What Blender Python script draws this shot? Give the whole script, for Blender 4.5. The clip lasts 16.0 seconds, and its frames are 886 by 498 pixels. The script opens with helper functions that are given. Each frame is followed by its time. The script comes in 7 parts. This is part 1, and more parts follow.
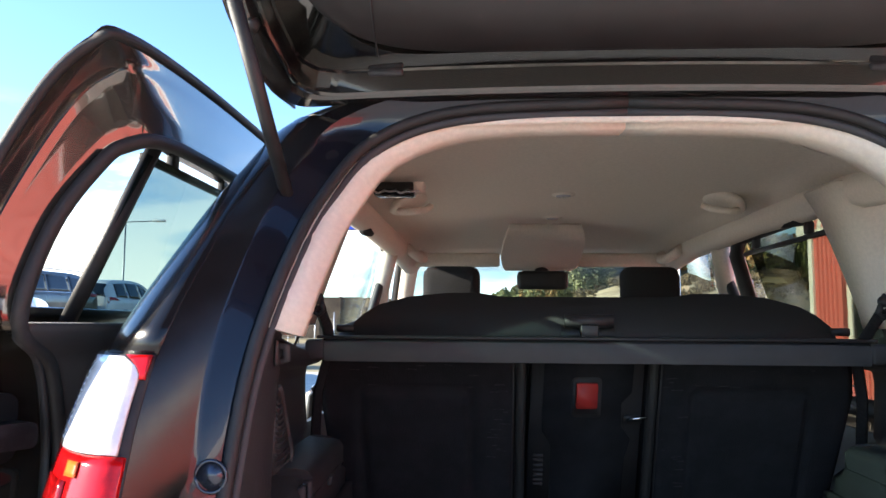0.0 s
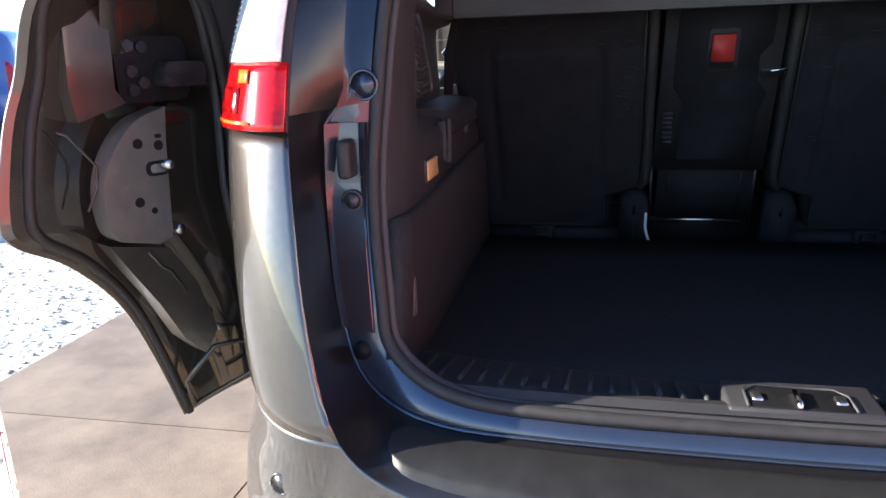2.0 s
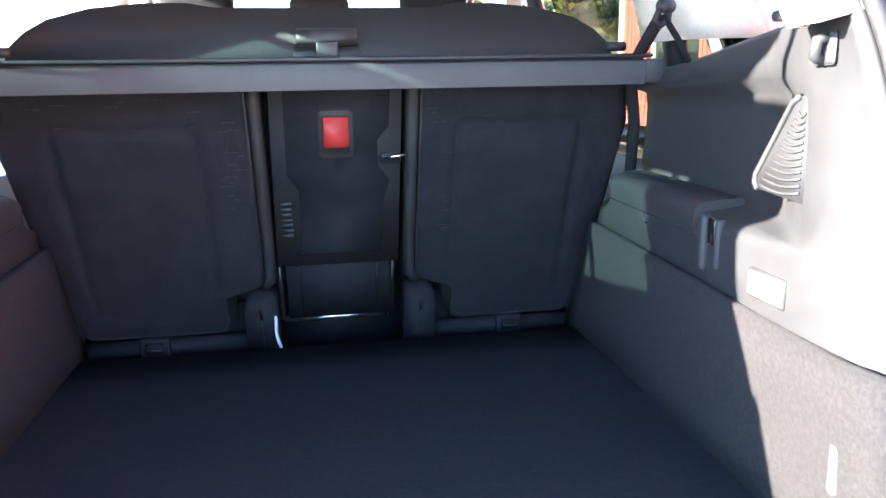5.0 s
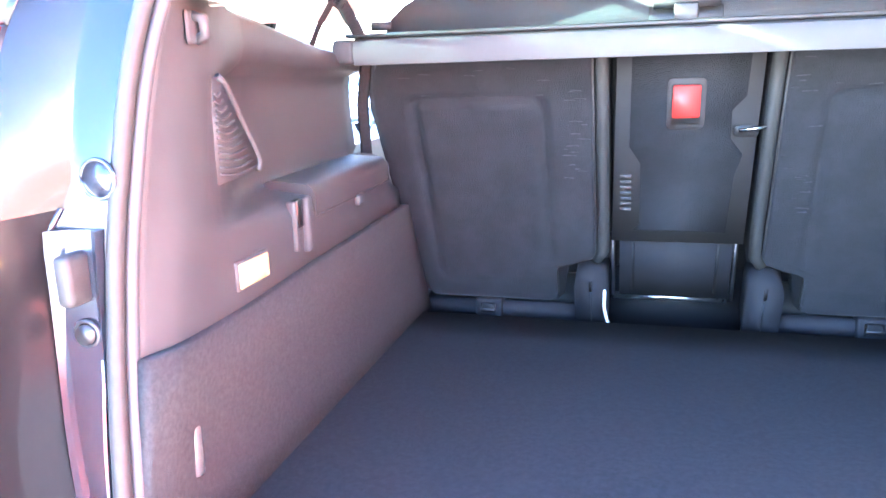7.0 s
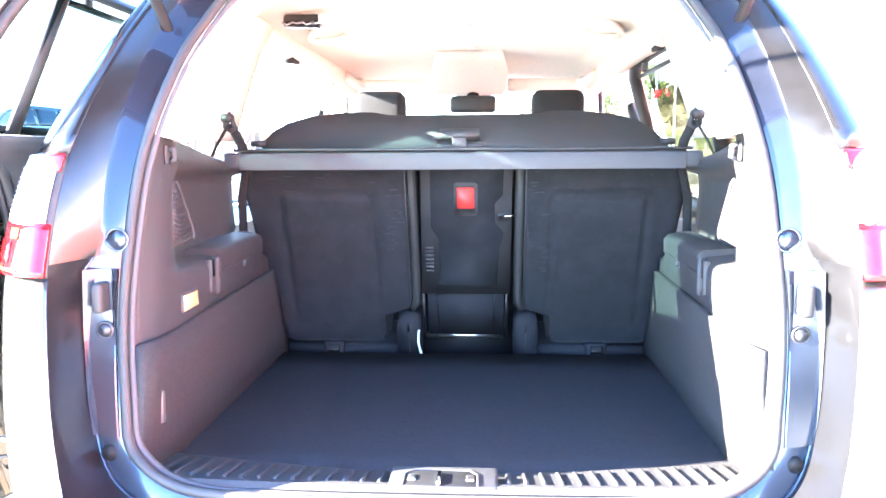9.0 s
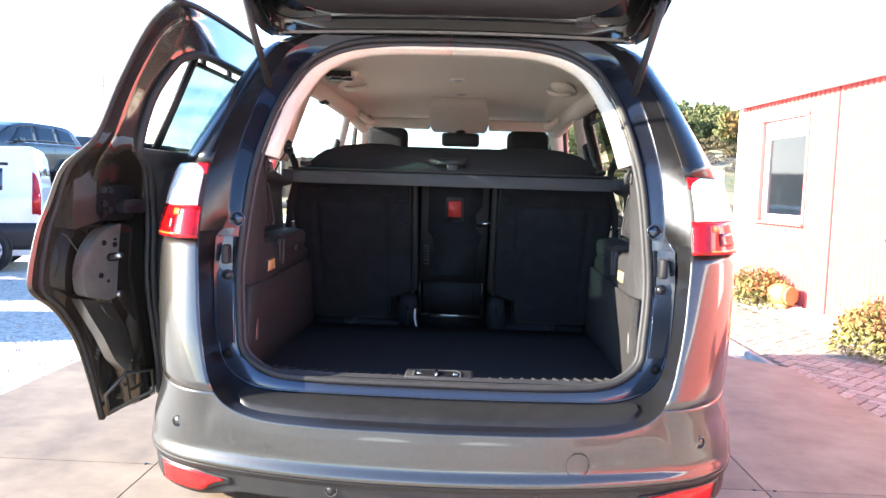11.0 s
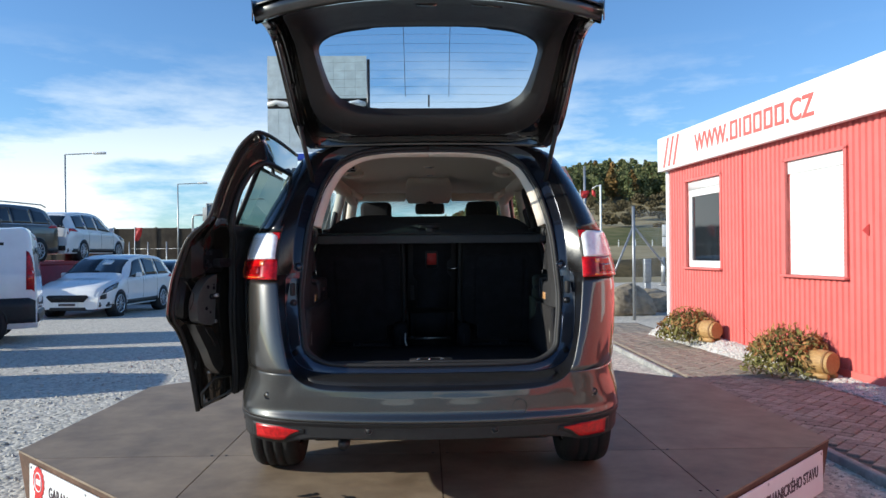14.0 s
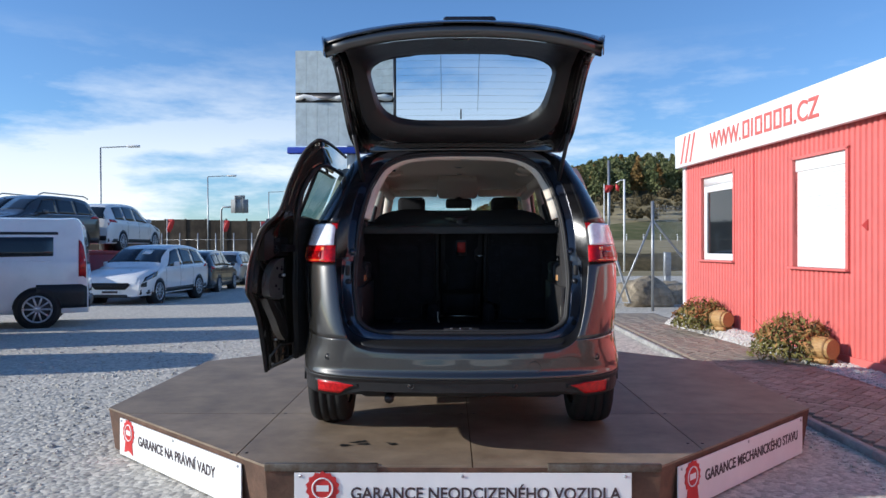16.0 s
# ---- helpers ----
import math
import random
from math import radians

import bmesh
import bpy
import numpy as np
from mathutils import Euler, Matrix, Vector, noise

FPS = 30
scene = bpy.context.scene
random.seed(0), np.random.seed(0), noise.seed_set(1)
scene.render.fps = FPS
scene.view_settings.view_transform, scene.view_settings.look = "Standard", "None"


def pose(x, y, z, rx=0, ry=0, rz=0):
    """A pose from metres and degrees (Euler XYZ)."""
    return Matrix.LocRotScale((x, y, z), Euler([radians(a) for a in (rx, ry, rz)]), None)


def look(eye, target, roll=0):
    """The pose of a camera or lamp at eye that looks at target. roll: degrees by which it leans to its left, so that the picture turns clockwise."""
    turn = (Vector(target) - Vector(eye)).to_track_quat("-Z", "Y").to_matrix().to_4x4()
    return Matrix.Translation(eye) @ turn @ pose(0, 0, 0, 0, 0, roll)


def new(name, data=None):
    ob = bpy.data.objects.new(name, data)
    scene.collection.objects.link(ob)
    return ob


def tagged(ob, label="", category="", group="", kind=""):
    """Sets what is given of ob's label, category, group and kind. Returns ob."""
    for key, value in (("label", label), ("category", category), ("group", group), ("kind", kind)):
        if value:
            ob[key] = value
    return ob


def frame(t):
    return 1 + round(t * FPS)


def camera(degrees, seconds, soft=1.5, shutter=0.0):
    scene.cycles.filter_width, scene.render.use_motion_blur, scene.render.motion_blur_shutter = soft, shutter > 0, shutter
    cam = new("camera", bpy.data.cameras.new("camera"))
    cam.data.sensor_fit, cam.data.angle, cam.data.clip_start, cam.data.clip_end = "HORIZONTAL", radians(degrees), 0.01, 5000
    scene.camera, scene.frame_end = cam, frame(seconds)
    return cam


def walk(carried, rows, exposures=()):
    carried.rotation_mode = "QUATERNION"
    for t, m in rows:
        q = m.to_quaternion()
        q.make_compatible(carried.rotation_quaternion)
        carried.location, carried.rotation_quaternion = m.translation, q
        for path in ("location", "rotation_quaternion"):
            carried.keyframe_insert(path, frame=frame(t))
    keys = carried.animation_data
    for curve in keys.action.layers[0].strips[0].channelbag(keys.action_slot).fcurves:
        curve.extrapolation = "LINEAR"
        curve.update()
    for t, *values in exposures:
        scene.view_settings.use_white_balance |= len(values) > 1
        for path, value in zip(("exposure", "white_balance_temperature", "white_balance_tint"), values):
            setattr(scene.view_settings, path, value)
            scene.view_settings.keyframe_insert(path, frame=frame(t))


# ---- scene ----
cam = camera(61.5, 16.0)
PATH = [
    (0, (-0.236, -0.766, 1.245), (-0.35, 1.221, 1.448), 0.4),
    (0.5, (-0.258, -0.78, 1.223), (-0.62, 1.183, 1.345), -0.4),
    (1, (-0.287, -0.775, 1.186), (-0.805, 1.154, 1.076), -1.3),
    (1.5, (-0.294, -0.806, 1.139), (-0.848, 1.089, 0.817), -2.0),
    (2, (-0.248, -0.826, 1.099), (-0.677, 1.056, 0.577), -2.1),
    (2.5, (-0.17, -0.837, 1.085), (-0.349, 1.061, 0.481), -1.1),
    (3, (-0.094, -0.849, 1.086), (-0.009, 1.056, 0.483), 0.1),
    (3.2, (-0.064, -0.837, 1.099), (0.121, 1.068, 0.519), 0.8),
    (5.3, (-0.013, -0.423, 1.177), (0.308, 1.501, 0.737), -1.0),
    (5.5, (-0.001, -0.403, 1.17), (0.222, 1.534, 0.724), -1.2),
    (6, (0.001, -0.377, 1.175), (-0.085, 1.564, 0.702), -1.2),
    (6.5, (-0.036, -0.395, 1.174), (-0.392, 1.512, 0.691), -0.9),
    (7, (-0.04, -0.445, 1.15), (-0.583, 1.422, 0.681), -1.8),
    (7.5, (-0.023, -0.557, 1.158), (-0.416, 1.356, 0.727), -0.0),
    (8, (-0.002, -0.726, 1.175), (-0.169, 1.231, 0.796), 0.2),
    (8.5, (0.036, -0.877, 1.188), (-0.073, 1.095, 0.872), -0.5),
    (8.7, (0.072, -0.966, 1.198), (-0.046, 1.01, 0.914), -0.5),
    (10.8, (0.073, -1.81, 1.158), (0.019, 0.181, 0.985), 1.6),
    (11, (0.062, -1.892, 1.154), (0.001, 0.1, 0.993), 1.8),
    (11.5, (-0.01, -2.1, 1.141), (-0.039, -0.104, 1.01), 1.7),
    (12, (-0.013, -2.305, 1.14), (0.022, -0.307, 1.041), 1.2),
    (12.5, (0.015, -2.498, 1.127), (0.086, -0.501, 1.056), 0.6),
    (13, (-0.022, -2.687, 1.132), (0.075, -0.69, 1.087), 0.2),
    (13.5, (-0.071, -2.914, 1.116), (0.008, -0.916, 1.103), -0.1),
    (14, (-0.014, -3.12, 1.108), (0.029, -1.12, 1.119), -0.5),
    (14.5, (0.002, -3.282, 1.107), (-0.006, -1.282, 1.135), -0.2),
    (15, (-0.058, -3.465, 1.1), (-0.087, -1.466, 1.137), -0.0),
    (15.5, (-0.097, -3.616, 1.087), (-0.117, -1.617, 1.098), 0.1),
    (16, (-0.054, -3.788, 1.081), (-0.076, -1.788, 1.074), -0.1),
]
EXPOSURES = [(0.0, 1.75, 7100, 9), (1.0, 1.85, 7100, 9), (2.0, 2.05, 7000, 9), (2.6, 2.5, 7000, 9), (3.0, 3.15, 7100, 9), (3.2, 3.35, 7100, 9), (5.3, 4.15, 6450, 10), (5.6, 4.45, 6450, 10), (6.0, 5.7, 6500, 10), (6.5, 6.1, 6450, 10), (7.2, 6.15, 6600, 11), (8.0, 5.95, 6550, 10), (8.7, 5.75, 6550, 10),
             (10.8, 2.75, 6950, 8), (11.0, 2.5, 6950, 8), (11.5, 2.0, 6900, 8), (12.0, 1.37, 6950, 4), (12.5, 0.90, 6900, 3), (13.5, 0.38, 6600, 3), (14.5, 0.14, 6350, 5), (16.0, 0.05, 6200, 8)]
walk(cam, [(t, look(eye, target, roll)) for t, eye, target, roll in PATH], EXPOSURES)

# ---- daylight ----
SUN_EL, SUN_AZ = radians(20.5), radians(11)  # light travels towards +x, a little towards +y
world = bpy.data.worlds.new("sky")
scene.world = world
world.use_nodes = True
wn, wl = world.node_tree.nodes, world.node_tree.links
wn.clear()
w_out = wn.new("ShaderNodeOutputWorld")
w_bg = wn.new("ShaderNodeBackground")
w_bg.inputs["Strength"].default_value = 0.15
w_sky = wn.new("ShaderNodeTexSky")
w_sky.sky_type = "NISHITA"
w_sky.sun_disc = False
w_sky.sun_elevation = SUN_EL
w_sky.sun_rotation = radians(270) - SUN_AZ
w_sky.air_density, w_sky.dust_density, w_sky.ozone_density = 1.0, 0.2, 2.6
# streaky clouds, thicker towards the horizon
w_tc = wn.new("ShaderNodeTexCoord")
w_sep = wn.new("ShaderNodeSeparateXYZ")
w_map = wn.new("ShaderNodeMapping")
w_map.inputs["Scale"].default_value = (1.5, 1.5, 6.0)
w_map.inputs["Location"].default_value = (0.35, 0.1, 0.2)
w_noise = wn.new("ShaderNodeTexNoise")
w_noise.inputs["Scale"].default_value = 1.35
w_noise.inputs["Detail"].default_value = 7
w_noise.inputs["Roughness"].default_value = 0.6
w_ramp = wn.new("ShaderNodeValToRGB")
w_ramp.color_ramp.elements[0].position, w_ramp.color_ramp.elements[1].position = 0.47, 0.57
w_low = wn.new("ShaderNodeMapRange")
w_low.inputs["From Min"].default_value, w_low.inputs["From Max"].default_value = 0.27, 0.05
w_low.inputs["To Min"].default_value, w_low.inputs["To Max"].default_value = 0.0, 1.0
w_mul = wn.new("ShaderNodeMath"); w_mul.operation = "MULTIPLY"
w_mix = wn.new("ShaderNodeMix"); w_mix.data_type = "RGBA"
w_mix.inputs["B"].default_value = (6.8, 7.0, 7.2, 1)
wl.new(w_tc.outputs["Generated"], w_map.inputs["Vector"])
wl.new(w_tc.outputs["Generated"], w_sep.inputs["Vector"])
wl.new(w_map.outputs["Vector"], w_noise.inputs["Vector"])
wl.new(w_noise.outputs["Fac"], w_ramp.inputs["Fac"])
wl.new(w_sep.outputs["Z"], w_low.inputs["Value"])
wl.new(w_ramp.outputs["Color"], w_mul.inputs[0])
wl.new(w_low.outputs["Result"], w_mul.inputs[1])
wl.new(w_mul.outputs["Value"], w_mix.inputs["Factor"])
w_blue = wn.new("ShaderNodeMix"); w_blue.data_type = "RGBA"; w_blue.blend_type = "MULTIPLY"
w_blue.inputs["Factor"].default_value = 1.0
w_blue.inputs["B"].default_value = (0.66, 0.84, 1.09, 1)
wl.new(w_sky.outputs["Color"], w_blue.inputs["A"])
wl.new(w_blue.outputs["Result"], w_mix.inputs["A"])
wl.new(w_mix.outputs["Result"], w_bg.inputs["Color"])
wl.new(w_bg.outputs["Background"], w_out.inputs["Surface"])

sun = new("sun", bpy.data.lights.new("sun", "SUN"))
sun.data.energy, sun.data.angle, sun.data.color = 5.0, radians(0.5), (1.0, 0.94, 0.85)
sun_dir = Vector((math.cos(SUN_AZ) * math.cos(SUN_EL), math.sin(SUN_AZ) * math.cos(SUN_EL), -math.sin(SUN_EL)))
sun.matrix_world = Matrix.Translation((-20, 0, 15)) @ sun_dir.to_track_quat("-Z", "Y").to_matrix().to_4x4()


# ---- materials ----
def mat(name, color, rough=0.6, metal=0.0, vary=0.12, scale=8.0, bump=0.0, bscale=60.0, coat=0.0, spec=0.5,
        color2=None, mix=(0.4, 0.65), per_object=0.0, transmission=0.0, ior=1.45, stretch=None, emit=None, rvar=0.1):
    m = bpy.data.materials.new(name)
    m.use_nodes = True
    n, l = m.node_tree.nodes, m.node_tree.links
    b = n["Principled BSDF"]
    b.inputs["Roughness"].default_value = rough
    b.inputs["Metallic"].default_value = metal
    b.inputs["Specular IOR Level"].default_value = spec
    b.inputs["Coat Weight"].default_value = coat
    b.inputs["Coat Roughness"].default_value = 0.04
    b.inputs["Transmission Weight"].default_value = transmission
    b.inputs["IOR"].default_value = ior
    b.inputs["Base Color"].default_value = (*color, 1)
    tc = n.new("ShaderNodeTexCoord")
    vec = tc.outputs["Object"]
    if stretch:
        mp = n.new("ShaderNodeMapping")
        mp.inputs["Scale"].default_value = stretch
        l.new(vec, mp.inputs["Vector"])
        vec = mp.outputs["Vector"]
    if vary or color2:
        t1 = n.new("ShaderNodeTexNoise")
        t1.inputs["Scale"].default_value, t1.inputs["Detail"].default_value = scale, 8
        t1.inputs["Roughness"].default_value = 0.65
        l.new(vec, t1.inputs["Vector"])
        r = n.new("ShaderNodeValToRGB")
        c2 = color2 or tuple(min(1, c * (1 + vary)) for c in color)
        c1 = color if color2 else tuple(c * (1 - vary) for c in color)
        r.color_ramp.elements[0].color, r.color_ramp.elements[1].color = (*c1, 1), (*c2, 1)
        r.color_ramp.elements[0].position, r.color_ramp.elements[1].position = mix
        l.new(t1.outputs["Fac"], r.inputs["Fac"])
        out = r.outputs["Color"]
        if per_object:
            oi = n.new("ShaderNodeObjectInfo")
            hv = n.new("ShaderNodeHueSaturation")
            mr = n.new("ShaderNodeMapRange")
            mr.inputs["To Min"].default_value, mr.inputs["To Max"].default_value = 1 - per_object, 1 + per_object
            l.new(oi.outputs["Random"], mr.inputs["Value"])
            l.new(mr.outputs["Result"], hv.inputs["Value"])
            l.new(out, hv.inputs["Color"])
            out = hv.outputs["Color"]
        l.new(out, b.inputs["Base Color"])
        if rough > 0.15 and not transmission:
            rr = n.new("ShaderNodeMapRange")
            rr.inputs["To Min"].default_value, rr.inputs["To Max"].default_value = max(0.02, rough - rvar), min(1, rough + rvar)
            l.new(t1.outputs["Fac"], rr.inputs["Value"])
            l.new(rr.outputs["Result"], b.inputs["Roughness"])
    if bump:
        t2 = n.new("ShaderNodeTexNoise")
        t2.inputs["Scale"].default_value, t2.inputs["Detail"].default_value = bscale, 4
        l.new(vec, t2.inputs["Vector"])
        bp = n.new("ShaderNodeBump")
        bp.inputs["Strength"].default_value, bp.inputs["Distance"].default_value = bump, 0.01
        l.new(t2.outputs["Fac"], bp.inputs["Height"])
        l.new(bp.outputs["Normal"], b.inputs["Normal"])
    if emit:
        b.inputs["Emission Color"].default_value, b.inputs["Emission Strength"].default_value = (*color, 1), emit
    return m


def glass_mat(name, tint, rough=0.0, gloss=0.6):
    """Thin tinted pane: see-through with a mirror gloss."""
    m = bpy.data.materials.new(name)
    m.use_nodes = True
    n, l = m.node_tree.nodes, m.node_tree.links
    n.remove(n["Principled BSDF"])
    tr, gl, mx = n.new("ShaderNodeBsdfTransparent"), n.new("ShaderNodeBsdfGlossy"), n.new("ShaderNodeMixShader")
    tr.inputs["Color"].default_value = (*tint, 1)
    gl.inputs["Roughness"].default_value = 0.02 + rough
    lw = n.new("ShaderNodeLayerWeight")
    lw.inputs["Blend"].default_value = 0.5
    pw, ml = n.new("ShaderNodeMath"), n.new("ShaderNodeMath")
    pw.operation, ml.operation = "POWER", "MULTIPLY_ADD"
    pw.inputs[1].default_value = 5.0
    ml.inputs[1].default_value, ml.inputs[2].default_value = gloss, min(0.03, gloss * 0.1)
    l.new(lw.outputs["Facing"], pw.inputs[0])
    l.new(pw.outputs["Value"], ml.inputs[0])
    l.new(ml.outputs["Value"], mx.inputs["Fac"])
    l.new(tr.outputs["BSDF"], mx.inputs[1])
    l.new(gl.outputs["BSDF"], mx.inputs[2])
    l.new(mx.outputs["Shader"], n["Material Output"].inputs["Surface"])
    return m


M_PAINT = mat("grey_metallic_paint", (0.058, 0.056, 0.053), rough=0.40, metal=0.85, vary=0.05, scale=90, coat=1.0, rvar=0.04)
M_PAINT.node_tree.nodes["Principled BSDF"].inputs["Coat IOR"].default_value = 1.62
M_PAINT_IN = mat("dark_inner_paint", (0.06, 0.057, 0.054), rough=0.16, metal=0.7, vary=0.08, scale=40, coat=1.0)
# grey body paint with the sky's blue reflection tinted into the colour
M_FLANGE = mat("sky_tinted_flange_paint", (0.047, 0.055, 0.074), rough=0.26, metal=0.7, vary=0.05, scale=60, coat=0.5, spec=0.4, rvar=0.02)
# same paint; shade and a navy reflection are put into the colour
M_GUTTER = mat("shade_tinted_gutter_paint", (0.010, 0.012, 0.020), rough=0.2, metal=0.4, vary=0.08, scale=30, coat=0.5, spec=0.4)
# same grey paint, its base darkened for the shade in the channel
M_SILL = mat("glossy_shaded_sill_paint", (0.018, 0.0175, 0.019), rough=0.30, metal=0.5, vary=0.05, scale=60, coat=0.35, rvar=0.02)
M_PRESS = mat("dark_pressed_paint", (0.062, 0.056, 0.050), rough=0.34, metal=0.7, vary=0.1, scale=24, coat=0.35)
M_DOOREDGE = mat("door_edge_paint", (0.08, 0.07, 0.06), rough=0.15, metal=0.7, vary=0.1, scale=30, coat=1.0)
M_DOOREDGE.node_tree.nodes["Principled BSDF"].inputs["Coat IOR"].default_value = 1.8
M_PILLAR = mat("satin_black_pillar", (0.009, 0.0085, 0.009), rough=0.2, vary=0.12, scale=22)
M_FACET = mat("glossy_inner_paint", (0.075, 0.07, 0.064), rough=0.10, metal=0.9, vary=0.05, scale=30, coat=1.0)
M_GATETRIM = mat("dark_gate_trim", (0.019, 0.017, 0.017), rough=0.42, vary=0.12, scale=12, bump=0.15, bscale=1200)
M_HINGE = mat("black_hinge_plastic", (0.017, 0.0175, 0.021), rough=0.75, spec=0.15, vary=0.12, scale=40, bump=0.1, bscale=900)
M_DEEPBLACK = mat("deep_black_plastic", (0.007, 0.007, 0.008), rough=0.6, spec=0.25, vary=0.1, scale=30)
M_PAD = mat("scuffed_pad_plastic", (0.015, 0.0147, 0.0145), rough=0.42, spec=0.38, vary=0.14, scale=30, bump=0.05, bscale=900)
M_BLACK = mat("black_plastic", (0.018, 0.018, 0.019), rough=0.5, vary=0.2, scale=30, bump=0.15, bscale=900)
M_GLOSSBLACK = mat("gloss_black_trim", (0.012, 0.012, 0.013), rough=0.12, vary=0.1, coat=0.5)
M_RUBBER = mat("black_rubber", (0.02, 0.019, 0.019), rough=0.62, vary=0.2, scale=60, bump=0.1, bscale=500)
M_TRIM = mat("dark_grey_trim_plastic", (0.029, 0.028, 0.030), rough=0.55, vary=0.1, scale=14, bump=0.25, bscale=1400)
M_TRIM2 = mat("grey_rail_plastic", (0.038, 0.037, 0.040), rough=0.6, vary=0.08, scale=20, bump=0.15, bscale=1200)
M_CARPET = mat("charcoal_carpet", (0.029, 0.028, 0.033), rough=0.95, vary=0.2, scale=110, bump=0.8, bscale=800, spec=0.2)
M_SIDECARPET = mat("grey_side_carpet", (0.048, 0.045, 0.046), rough=0.95, vary=0.18, scale=160, bump=0.8, bscale=900, spec=0.2)
M_SEATBACK = mat("dark_seat_back_felt", (0.015, 0.016, 0.019), rough=0.88, color2=(0.022, 0.023, 0.027), vary=0.2, scale=16, bump=0.5, bscale=420, spec=0.2)
M_SCUFF = mat("pale_scuffed_felt", (0.034, 0.035, 0.040), rough=0.9, vary=0.4, scale=90, spec=0.2)
M_FABRIC = mat("black_seat_fabric", (0.022, 0.022, 0.024), rough=0.9, vary=0.3, scale=300, bump=0.5, bscale=900, spec=0.2)
M_BEIGE = mat("beige_headliner", (0.70, 0.625, 0.53), rough=0.85, vary=0.05, scale=120, bump=0.2, bscale=800, spec=0.2)
M_COVER = mat("black_cover_vinyl", (0.02, 0.0205, 0.021), rough=0.6, vary=0.12, scale=40, bump=0.3, bscale=900)
M_REDPLASTIC = mat("red_plastic", (0.40, 0.032, 0.028), rough=0.5, vary=0.06, scale=20)
M_METAL = mat("zinc_steel", (0.55, 0.55, 0.56), rough=0.3, metal=1.0, vary=0.15, scale=60)
M_DARKMETAL = mat("dark_steel", (0.05, 0.05, 0.055), rough=0.4, metal=0.7, vary=0.3, scale=30)
M_CHROME = mat("chrome", (0.75, 0.75, 0.76), rough=0.08, metal=1.0, vary=0.03)
M_LAMPRED = mat("red_lamp_lens", (0.46, 0.004, 0.006), rough=0.1, vary=0.45, scale=22, coat=0.25, spec=0.4)
M_LAMPCLEAR = mat("clear_lamp_lens", (0.85, 0.85, 0.88), rough=0.2, metal=0.0, vary=0.12, scale=25, coat=1.0)
M_LAMPGREY = mat("ribbed_grey_lens", (0.40, 0.41, 0.45), rough=0.2, vary=0.1, scale=30, coat=1.0)
M_LAMPAMBER = mat("orange_lens_reflection", (0.75, 0.16, 0.03), rough=0.15, vary=0.15, scale=60, coat=1.0)
M_LAMPDARK = mat("dark_red_chamber", (0.22, 0.003, 0.004), rough=0.1, vary=0.4, scale=60, coat=0.2, spec=0.4)
M_REFLECTOR = mat("red_reflector", (0.50, 0.006, 0.008), rough=0.22, vary=0.3, scale=60, coat=0.3, spec=0.3)
M_GLASS = glass_mat("clear_glass", (0.86, 0.92, 0.93))
M_GLASSTINT = glass_mat("privacy_glass", (0.60, 0.70, 0.69))
M_DOORGLASS = glass_mat("green_privacy_glass", (0.20, 0.28, 0.275))
M_BLINDGLASS = glass_mat("blind_shaded_glass", (0.36, 0.38, 0.32), gloss=0.08)
M_GLASSDARK = mat("dark_window_glass", (0.012, 0.016, 0.02), rough=0.04, vary=0.1, spec=0.8)
M_AMBER = mat("amber_lens", (0.60, 0.33, 0.15), rough=0.25, vary=0.15, scale=50)
M_WHITEROD = mat("white_coated_rod", (0.78, 0.77, 0.75), rough=0.35, vary=0.05, scale=60)
M_WHITEMETAL = mat("zinc_white_plate", (0.17, 0.167, 0.155), rough=0.38, metal=0.6, vary=0.12, scale=18)
M_TYRE = mat("tyre_rubber", (0.016, 0.016, 0.016), rough=0.8, vary=0.3, scale=40, bump=0.3, bscale=200)
M_RIM = mat("alloy_rim", (0.5, 0.5, 0.52), rough=0.3, metal=0.9, vary=0.1)


# ---- mesh tools ----
def part(name, bm, material, parent, label="", smooth=True, angle=None):
    me = bpy.data.meshes.new(name)
    bmesh.ops.recalc_face_normals(bm, faces=bm.faces)
    for f in bm.faces:
        f.smooth = smooth
    if angle is not None:
        for e in bm.edges:
            if len(e.link_faces) == 2 and e.calc_face_angle(0) > radians(angle):
                e.smooth = False
    bm.to_mesh(me)
    bm.free()
    me.materials.append(material)
    ob = new(name, me)
    ob.parent = parent
    if label:
        ob["label"] = label
    return ob


def thing(name, m, label, category, group="", kind=""):
    ob = new(name)
    ob.empty_display_size = 0.1
    ob.matrix_basis = m
    return tagged(ob, label, category, group, kind)


def box(bm, x0, x1, y0, y1, z0, z1, bevel=0.0, seg=2, m=None):
    g = bmesh.ops.create_cube(bm, size=1)
    vs = g["verts"]
    bmesh.ops.scale(bm, vec=(x1 - x0, y1 - y0, z1 - z0), verts=vs)
    bmesh.ops.translate(bm, vec=((x0 + x1) / 2, (y0 + y1) / 2, (z0 + z1) / 2), verts=vs)
    if bevel:
        es = list({e for v in vs for e in v.link_edges})
        r = bmesh.ops.bevel(bm, geom=es, offset=bevel, segments=seg, affect="EDGES", profile=0.5)
        vs = list({v for f in r["faces"] for v in f.verts} | {v for v in vs if v.is_valid})
    if m is not None:
        bmesh.ops.transform(bm, matrix=m, verts=vs)
    return vs


def boxed(x0, x1, y0, y1, z0, z1, bevel=0.0, seg=2, m=None):
    bm = bmesh.new()
    box(bm, x0, x1, y0, y1, z0, z1, bevel, seg, m)
    return bm


